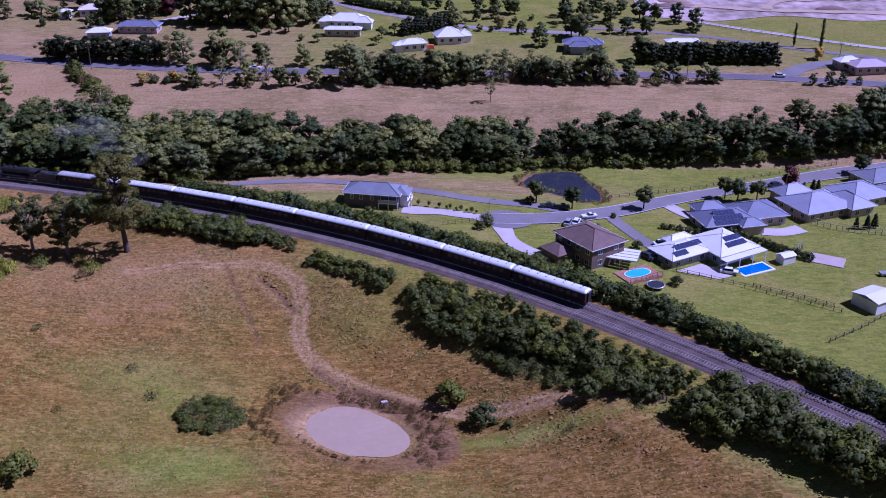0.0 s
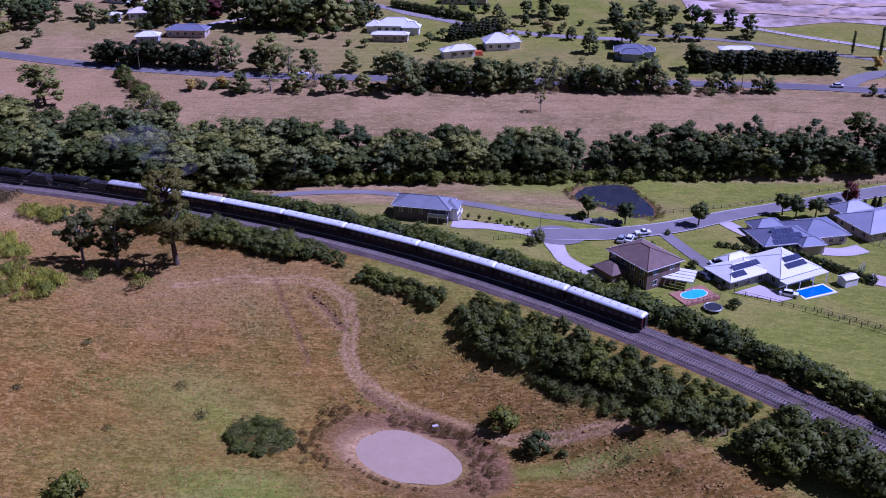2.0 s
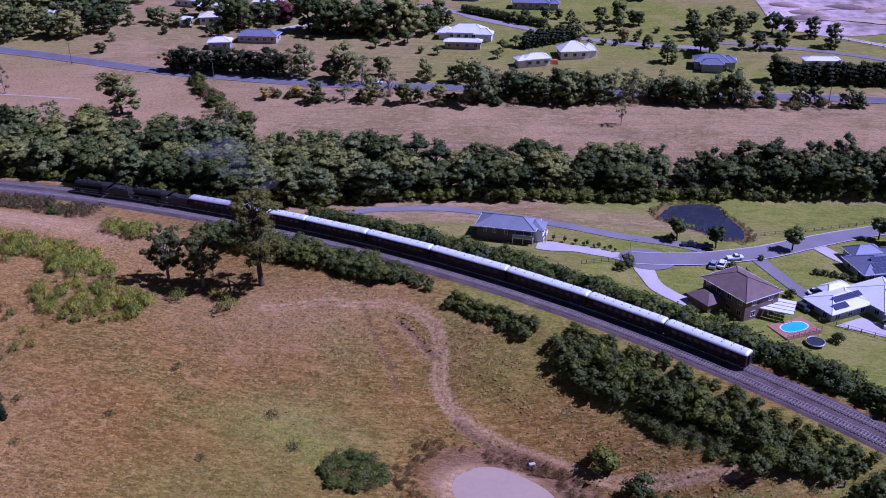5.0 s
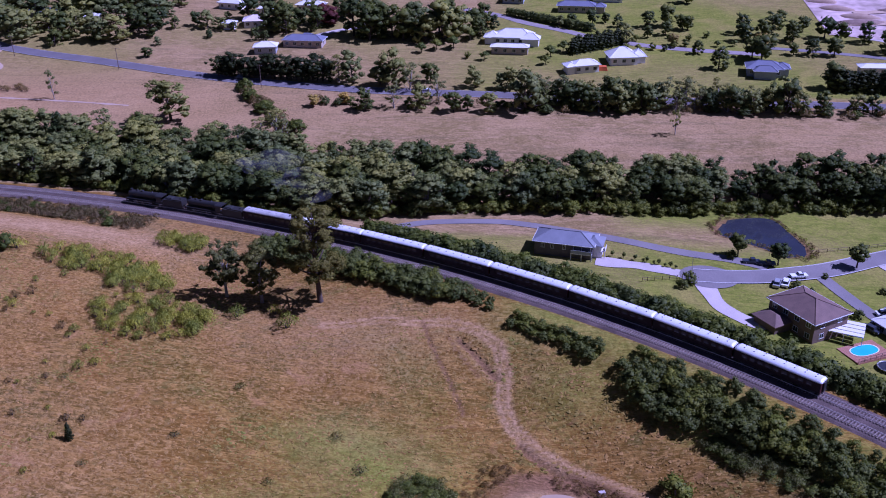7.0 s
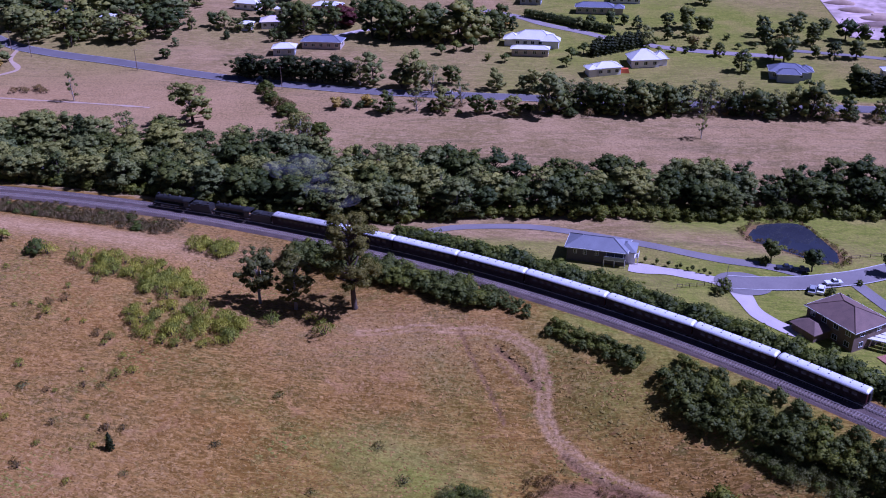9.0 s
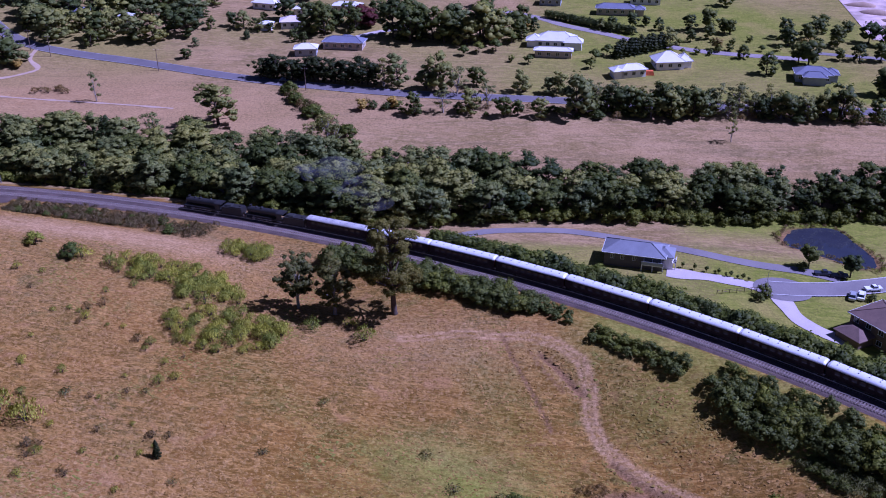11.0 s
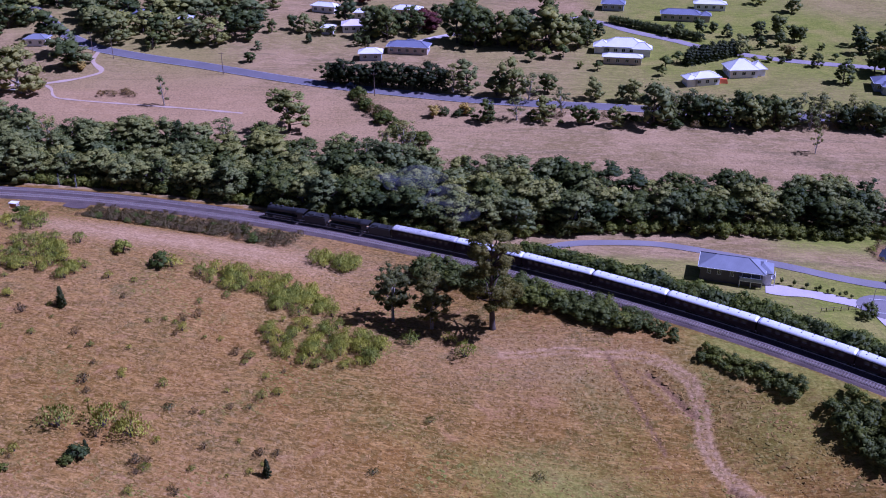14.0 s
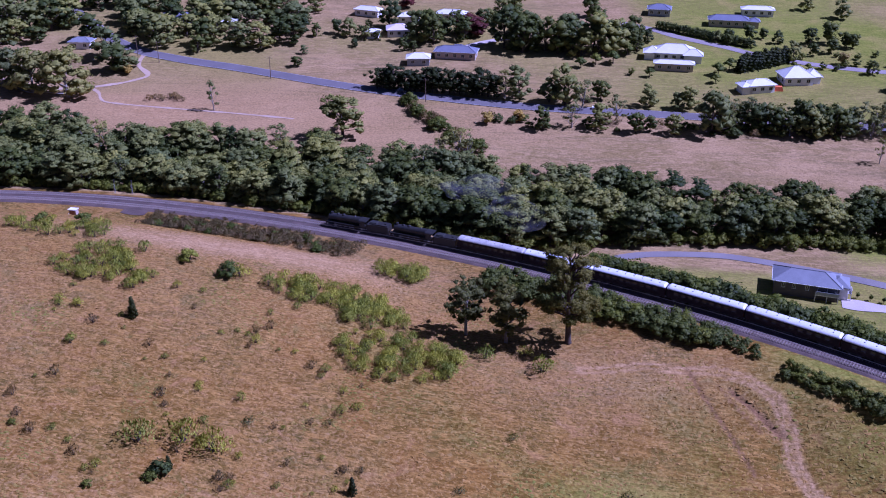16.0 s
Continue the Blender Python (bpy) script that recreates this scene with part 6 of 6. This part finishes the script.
wing(h6, -10, -6, 10, 6, 0, 2.8, 2.8, WALL_CREAM, ROOF_LAVENDER, over=0.7)
h7 = house_at(139, 283, 20, "grey-roofed house beside the street")
wing(h7, -8, -5, 8, 5, 0, 2.8, 2.2, WALL_CREAM, ROOF_GREY, over=0.6)
road("road_drive_shared", [(88, 241), (94, 240.5), (100, 243)], 5, CONCRETE, "pale concrete drive between houses", 0.14)
road("road_drive_street", [(66, 258), (69, 253), (73, 248)], 4.5, CONCRETE, "pale concrete drive up to a garage", 0.16)
road("road_drive_car_yard", [(47, 248), (51, 238), (55, 229), (58, 222)], 4, ASPHALT, "dark asphalt side drive", 0.14)

# big white shed
sh = thing("farm_shed", 101.5, 198, gz(101.5, 198), 30, "white steel shed with a low gable roof on a lawn", "shed")
part("wall", box_mesh("wall", -3.6, -3.4, -1.2, 3.6, 3.4, 2.9, WALL_WHITE), sh)
part("roof", Shape().profile([(-3.7, 2.9), (-3.7, 3.02), (0, 3.75), (3.7, 3.02), (3.7, 2.9), (0, 3.6)], -3.75, 3.75).mesh("roof", ROOF_WHITE), sh)
part("roller_door", box_mesh("roller_door", 3.58, -1.6, -0.6, 3.66, 1.6, 2.3, GALV), sh)
ct = new("pavement_court")
tagged(ct, "square of pinkish paving on a lawn", "paving", kind="structure")
ct.matrix_basis = pose(99.4, 222.8, gz(99.4, 222.8) + 0.12, 0, 0, -28)
part("slab", box_mesh("slab", -4.6, -3, -0.4, 4.6, 3, 0.05, surface("pink_paving", (0.46, 0.36, 0.32), (0.38, 0.29, 0.26), 0.4, 5, 0.9)), ct)


# far houses
def far_house(x, y, rz, w, d, wall_mat, roof_mat, label, h=2.0, wings=()):
    o = house_at(x, y, rz, label, "far country houses", "country_house")
    wing(o, -w / 2, -d / 2, w / 2, d / 2, 0, 2.9, h, wall_mat, roof_mat)
    for x0, y0, x1, y1 in wings:
        wing(o, x0, y0, x1, y1, 0, 2.7, h * 0.75, wall_mat, roof_mat, windows=False)
    return o


far_house(-132, 416.5, -3, 17, 7, WALL_CREAM, ROOF_BLUE, "low country house with dark blue-grey roof", 1.8, ((-3, 3, 3, 6.5),))
far_house(-161.5, 443.5, 12, 10, 8, WALL_WHITE, surface("roof_pinkish", (0.7, 0.6, 0.58), (0.6, 0.5, 0.48), 0.4, 3, 0.7), "white country house with pale pinkish roof", 1.8)
far_house(-146.5, 407, 8, 9, 6, WALL_GREY, ROOF_WHITE, "small white-roofed outbuilding behind pines", 1.6)
far_house(-42, 425, -4, 16, 9, WALL_WHITE, ROOF_WHITE, "wide white-roofed country house", 2.8, ((-12, -4.5, -6, 1.5), (4, -6, 11, -1)))
far_house(-43, 410.5, -3, 15, 4, WALL_CREAM, ROOF_WHITE, "long low white-roofed outbuilding", 1.0)
far_house(-12.5, 391, 18, 10, 6, WALL_WHITE, ROOF_WHITE, "white weatherboard house with low roof", 1.6, ((-8, -3, -4, 2),))
far_house(2.5, 402, 10, 11, 9, WALL_WHITE, ROOF_WHITE, "white house with a high hip roof", 3.2, ((4, -3, 9, 3),))
far_house(56.5, 391, -6, 13, 8, WALL_GREY, ROOF_BLUE, "grey-blue roofed house among dark trees", 2.2, ((-4, -7, 4, -3), (4, -2, 9, 4)))
far_house(99, 393, 0, 13, 5, WALL_WHITE, ROOF_WHITE, "long low white building behind a windbreak", 1.0)
far_house(164, 363, 8, 14, 8, WALL_CREAM, surface("roof_pink", (0.5, 0.38, 0.4), (0.42, 0.32, 0.34), 0.4, 3, 0.7), "cream house with pinkish roof beside the highway", 2.0)
far_house(158, 368, 8, 9, 6, WALL_CREAM, ROOF_WHITE, "small pale-roofed house beside the highway", 1.5)
far_house(-15, 471, -4, 17, 6, WALL_CREAM, ROOF_BLUE, "long pale house on a green lawn", 1.8, ((9, -3, 13, 2),))
far_house(0, 488, -3, 14, 5, WALL_WHITE, ROOF_WHITE, "long low white farm building", 1.2)
far_house(-45, 485, -5, 10, 7, WALL_GREY, ROOF_BLUE, "wide blue-grey roofed farmhouse", 1.8)
far_house(-297, 413, 5, 9, 6, WALL_WHITE, ROOF_GREY, "small white house under gum trees", 1.5)
far_house(-160, 462, 0, 9, 6, WALL_WHITE, ROOF_WHITE, "pale country house among trees", 1.5)
far_house(-141, 468, -5, 13, 6, WALL_CREAM, ROOF_WHITE, "pale rambling house among trees", 1.5)
far_house(-181, 470, -15, 12, 5, WALL_WHITE, ROOF_WHITE, "white-roofed farm building in paddocks", 1.4)
far_house(-172, 438, 0, 5, 4, WALL_WHITE, ROOF_WHITE, "small white garden outbuilding", 1.0)
far_house(-241, 446, 6, 6, 4, WALL_WHITE, ROOF_WHITE, "small white roof among trees", 1.0)
far_house(-269, 451, 4, 14, 7, WALL_GREY, ROOF_BLUE, "grey-roofed house under tall trees", 1.8)
tar = thing("tarpaulin_stack", -5.5, 392, gz(-5.5, 392), 0, "orange tarpaulin over a stack beside a house", "tarpaulin")
part("cover", Shape().box(-2.2, -1.2, -0.3, 2.2, 1.2, 1.6, 0.75).mesh("cover", CLOTH_ORANGE), tar)

# ---- vehicles ----
WHEEL = Shape().tube([(0, -0.11, 0), (0, 0.11, 0)], [0.33, 0.33], 14).mesh("tyre", RUBBER)
RIM = Shape().tube([(0, -0.12, 0), (0, 0.12, 0)], [0.19, 0.19], 10).mesh("rim", GALV)


def car(x, y, rz, mat, label, lift=0.16, ute=False):
    o = thing("car", x, y, gz(x, y) + lift, rz, label, "car", "parked cars")
    part("body", Shape().profile([(-0.86, 0.28), (-0.9, 0.6), (-0.84, 0.86), (0.84, 0.86), (0.9, 0.6), (0.86, 0.28)], -2.2, 2.2).mesh("body", mat), o)
    part("cabin", Shape().box(-1.6 if not ute else -0.4, -0.78, 0.84, 1.1, 0.78, 1.42, 0.78).mesh("cabin", GLASS), o)
    part("roof", Shape().box(-1.2 if not ute else -0.2, -0.62, 1.41, 0.75, 0.62, 1.47, 0.95).mesh("roof", mat), o)
    for sx in (-1.35, 1.35):
        for sy in (-0.8, 0.8):
            w = part("wheel", WHEEL, o)
            w.matrix_basis = pose(sx, sy, 0.33)
            part("rim", RIM, w)
    for sy in (-0.6, 0.6):
        part("headlight", box_mesh("headlight", 2.18, sy - 0.16, 0.58, 2.23, sy + 0.16, 0.72, CAR_SILVER), o)
    return o


car(41, 246, 12, CAR_WHITE, "white utility parked beside the kerb", 0.2, True)
car(34.5, 240.8, 70, CAR_SILVER, "silver car parked on a driveway")
car(36.8, 241.4, 70, CAR_WHITE, "white car parked on a driveway")
car(58, 229.5, 10, CAR_WHITE, "white car parked beside a white-roofed house")
car(52.5, 221, -50, CAR_DARK, "dark four-wheel drive parked on a side drive")
car(55, 223, -50, CAR_DARK, "dark car parked on a side drive")
car(71.8, 214.2, -20, CAR_WHITE, "white car parked on a patio")
car(30, 252.5, 0, CAR_DARK, "dark trailer parked beside the lane", 0.14, True)
car(34, 252, 0, CAR_DARK, "dark utility parked beside the lane", 0.14, True)
car(104, 279, 20, CAR_DARK, "dark car parked on the street", 0.2)
car(-73, 365.6, 178, CAR_WHITE, "white utility on the highway", 0.2, True)
car(-148, 374.6, 170, CAR_DARK, "dark car on the highway", 0.2)
car(128, 356.2, -5, CAR_WHITE, "white car on the highway", 0.2)


tr2 = thing("box_trailer", 111, 214, gz(111, 214), 10, "small grey box trailer parked on a lawn", "trailer")
part("tray", Shape().box(-1.5, -0.8, 0.45, 1.5, 0.8, 0.95).mesh("tray", GALV), tr2)
part("drawbar", Shape().tube([(1.5, 0, 0.5), (2.6, 0, 0.45)], [0.05, 0.05], 6).mesh("drawbar", GALV), tr2)
for sy in (-0.85, 0.85):
    w = part("wheel", WHEEL, tr2)
    w.matrix_basis = pose(0, sy, 0.33)
bush("dark", 56.8, 206.4, 2.6, "dark rounded garden bush beside play equipment", "garden bushes")


# ---- fences, poles and small things ----
def fence(pts, step, h, mat, label, rails=2):
    p = resample(pts, step)
    o = thing("fence", 0, 0, 0, 0, label, "fence", "fences")
    post = box_mesh("post", -0.07, -0.07, -0.4, 0.07, 0.07, h, mat)
    for x, y in p:
        q = part("post", post, o)
        q.matrix_basis = pose(x, y, gz(x, y))
    for r in range(rails):
        z = h * (0.45 + 0.45 * r)
        for (ax, ay), (bx, by) in zip(p[:-1], p[1:]):
            s = Shape().tube([(ax, ay, gz(ax, ay) + z), (bx, by, gz(bx, by) + z)], [0.05, 0.05], 4)
            part("rail", s.mesh("rail", mat), o)
    return o


fence([(55, 215.6), (71.5, 207.8), (83.2, 201.3), (92.7, 194.6)], 2.4, 1.2, TIMBER, "dark timber post and rail fence across lawns")
fence([(76, 207.6), (84, 203), (92, 197.5)], 2.0, 1.0, TIMBER, "low dark rail fence beside a garden bed")
fence([(85, 181), (95.3, 187.7), (102.4, 192.9), (115, 200)], 2.4, 1.2, TIMBER, "weathered timber rail fence")
fence([(0, 236.6), (5, 238.4), (10.5, 240.2)], 1.5, 1.2, TIMBER, "brown timber rail fence beside a driveway")
fence([(48, 262), (64, 269), (80, 277), (100, 287), (130, 297)], 3.0, 1.1, TIMBER, "dark timber paddock fence along the street")
fence([(100, 250), (110, 242), (124, 238)], 1.4, 1.5, WALL_CREAM, "pale picket garden fence", 3)
fence([(93, 227.5), (95.5, 229.5)], 0.6, 1.8, WALL_GREY, "short grey slatted screen", 3)
fence([(116, 427), (132, 416), (150, 406), (172, 393)], 4.0, 1.2, TIMBER, "dark paddock fence along a far lane")


def pole(x, y, h, label, arms=1):
    o = thing("power_pole", x, y, gz(x, y), float(rng.uniform(-15, 15)), label, "power pole", "power poles")
    part("shaft", Shape().tube([(0, 0, -0.6), (0, 0, h)], [0.16, 0.1], 8).mesh("shaft", TIMBER), o)
    for k in range(arms):
        a = part("crossarm", box_mesh("crossarm", -1.1, -0.06, h - 0.6 - 0.8 * k, 1.1, 0.06, h - 0.48 - 0.8 * k, TIMBER), o)
        for x0 in (-0.9, 0, 0.9):
            part("insulator", Shape().tube([(x0, 0, h - 0.48 - 0.8 * k), (x0, 0, h - 0.3 - 0.8 * k)], [0.05, 0.04], 6).mesh("insulator", WALL_WHITE), a)
    return o


for x, y, h in ((-137, 366, 9), (60, 354.5, 9), (92, 353, 9), (155, 369, 9.5), (176, 371, 9.5), (-256, 399, 9), (-203, 385, 9), (-268, 405, 9), (104, 270, 8.5)):
    pole(x, y, h, "grey timber power pole beside the road")
lp = thing("street_lamp", 12.5, 239, gz(12.5, 239), 0, "thin grey street lamp beside the turning head", "street lamp")
part("pole", Shape().tube([(0, 0, -0.3), (0, 0, 6.5), (0.5, 0, 7), (1.2, 0, 7.1)], [0.09, 0.06, 0.05, 0.05], 8).mesh("pole", GALV), lp)
part("lamp_head", box_mesh("lamp_head", 1.1, -0.12, 7.02, 1.7, 0.12, 7.16, GALV), lp)

for pts in ([(-214, 270.5), (-206, 269.8)], [(-202, 261), (-192, 260.5)]):
    road("ground_gravel_patch", pts, 3.2, BALLAST, "spill of blue-grey gravel beside the railway", 0.14, 0.5)

# line-side equipment
hut = thing("relay_hut", -222, 257.5, gz(-222, 257.5), -4, "small white line-side equipment cabinet", "equipment cabinet")
part("cabinet", Shape().box(-1.1, -0.7, -0.3, 1.1, 0.7, 2.2).mesh("cabinet", WALL_CREAM), hut)
part("door", box_mesh("door", -0.75, -0.76, 0.2, 0.75, -0.69, 2.0, DECK), hut)
part("roof", Shape().box(-1.3, -0.9, 2.2, 1.3, 0.9, 2.32).mesh("roof", WALL_WHITE), hut)
part("plinth", box_mesh("plinth", -2.6, -1.6, -0.5, 2.6, 1.2, 0.12, CONCRETE), hut)
for x, off in ((-222.5, 9.2), (-217, 9.6)):
    p, a = rail_frame(x, off)
    sg = thing("railway_signal", p.x, p.y, gz(p.x, p.y), math.degrees(a), "slim grey railway signal post", "railway signal", "signals")
    part("post", Shape().tube([(0, 0, -0.4), (0, 0, 4.4)], [0.09, 0.07], 8).mesh("post", GALV), sg)
    part("signal_head", Shape().box(-0.12, -0.22, 3.5, 0.15, 0.22, 4.5).mesh("signal_head", BLACK), sg)
    part("ladder", Shape().box(-0.3, -0.18, 0, -0.26, -0.14, 3.6).box(-0.3, 0.14, 0, -0.26, 0.18, 3.6).mesh("ladder", GALV), sg)
# a pale block on the dam's bank
rk = thing("concrete_trough", -12.1, 164.8, gz(-12.1, 164.8), 20, "pale concrete pipe end on the dam's bank", "culvert")
part("block", Shape().box(-0.75, -0.5, -0.4, 0.75, 0.5, 0.6, 0.85).mesh("block", CONCRETE), rk)
part("pipe_mouth", Shape().tube([(0, -0.58, 0.12), (0, -0.4, 0.12)], [0.32, 0.32], 12).mesh("pipe_mouth", RUBBER), rk)
# gate beside the scrub
gt = thing("farm_gate", 40.5, 152, gz(40.5, 152), -30, "open steel farm gate on bare earth", "gate")
for x in (-2, 2):
    part("gate_post", box_mesh("gate_post", x - 0.12, -0.12, -0.5, x + 0.12, 0.12, 1.4, TIMBER), gt)
part("gate_frame", Shape().tube([(-1.8, 0, 0.25), (1.8, 0, 0.25)], [0.04, 0.04], 6).tube([(-1.8, 0, 0.7), (1.8, 0, 0.7)], [0.03, 0.03], 6).tube([(-1.8, 0, 1.15), (1.8, 0, 1.15)], [0.04, 0.04], 6).mesh("gate_frame", GALV), gt)

# ---- drifting smoke above the woodland's edge ----
def smoke_material():
    m, nodes, links, b = node_mat("thin_smoke", 1.0, 0, 0)
    b.inputs["Base Color"].default_value = (0.7, 0.7, 0.78, 1)
    pos = nodes.new("ShaderNodeNewGeometry").outputs["Position"]
    wisp = ramp(nodes, links, noise_node(nodes, links, 0.1, 2, pos), 0.4, 0.7)
    links.new(maths(nodes, links, "MULTIPLY", wisp, 0.055), b.inputs["Alpha"])
    return m


sm = np.random.default_rng(5)
SMOKE = smoke_material()
haze = thing("smoke", -96, 268, gz(-96, 268), 0, "thin blue-grey smoke drifting over the woodland", "smoke", kind="stuff")
lump_v, lump_f = ico(3)
for k in range(2):
    mid = np.array([-13 + 13 * k, 8 - 8 * k, 13.0 - 2.2 * k])
    bump = 1 + 0.22 * np.sin(3 * lump_v[:, 0] + k) + 0.2 * np.sin(4 * lump_v[:, 1] + 2 * k) + 0.12 * np.sin(7 * lump_v[:, 2])
    part("puff", mesh_from("puff", mid + lump_v * (5.2 * bump)[:, None] * (1.7, 1.0, 0.75), lump_f, SMOKE, True), haze)

# ---- grass on the hill ----
g = np.random.default_rng(21)
N = 38000
gxs, gys = g.uniform(-235, 75, N), g.uniform(128, 262, N)
z4 = zones(gxs, gys)
qx, qy = (gxs - POND[0]) * c + (gys - POND[1]) * sn, -(gxs - POND[0]) * sn + (gys - POND[1]) * c
ok = (np.hypot(qx / 10.4, qy / 6.5) > 1.5) & (off_rail(gxs, gys) < -14) & (z4[:, 1] < 0.5) & (z4[:, 3] < 0.4)
gxs, gys, z4 = gxs[ok], gys[ok], z4[ok]
gzs = ground(gxs, gys) + 0.22 * blotch(gxs, gys, 3.1, 2) + 0.1 * blotch(gxs, gys, 1.3, 5)
V, F = [], []
for x, y, z in zip(gxs, gys, gzs):
    a, h, w = g.uniform(0, math.tau), g.uniform(0.06, 0.2), g.uniform(0.25, 0.75)
    lx, ly = g.normal(0, 0.15), g.normal(0, 0.15)
    n = len(V)
    for k in range(5):
        t = a + k * math.tau / 5
        q = w * g.uniform(0.6, 1.3)
        V.append((x + q * math.cos(t), y + 0.7 * q * math.sin(t), z - 0.1))
    V.append((x + lx, y + ly, z + h))
    F += [(n + k, n + (k + 1) % 5, n + 5) for k in range(5)]


def grass_material():
    m, nodes, links, b = node_mat("dry_grass", 0.9, 0, 0.1)
    geo = nodes.new("ShaderNodeNewGeometry")
    big = noise_node(nodes, links, 0.05, 4, geo.outputs["Position"])
    col = mix(nodes, links, geo.outputs["Random Per Island"], (0.175, 0.099, 0.020), (0.331, 0.193, 0.055))
    col = mix(nodes, links, ramp(nodes, links, big, 0.5, 0.68), col, (0.17, 0.16, 0.026))
    links.new(col, b.inputs["Base Color"])
    return m


tagged(new("grass", mesh_from("grass", V, F, grass_material())), "tufts of long dry grass on the hillside", "grass", kind="stuff")
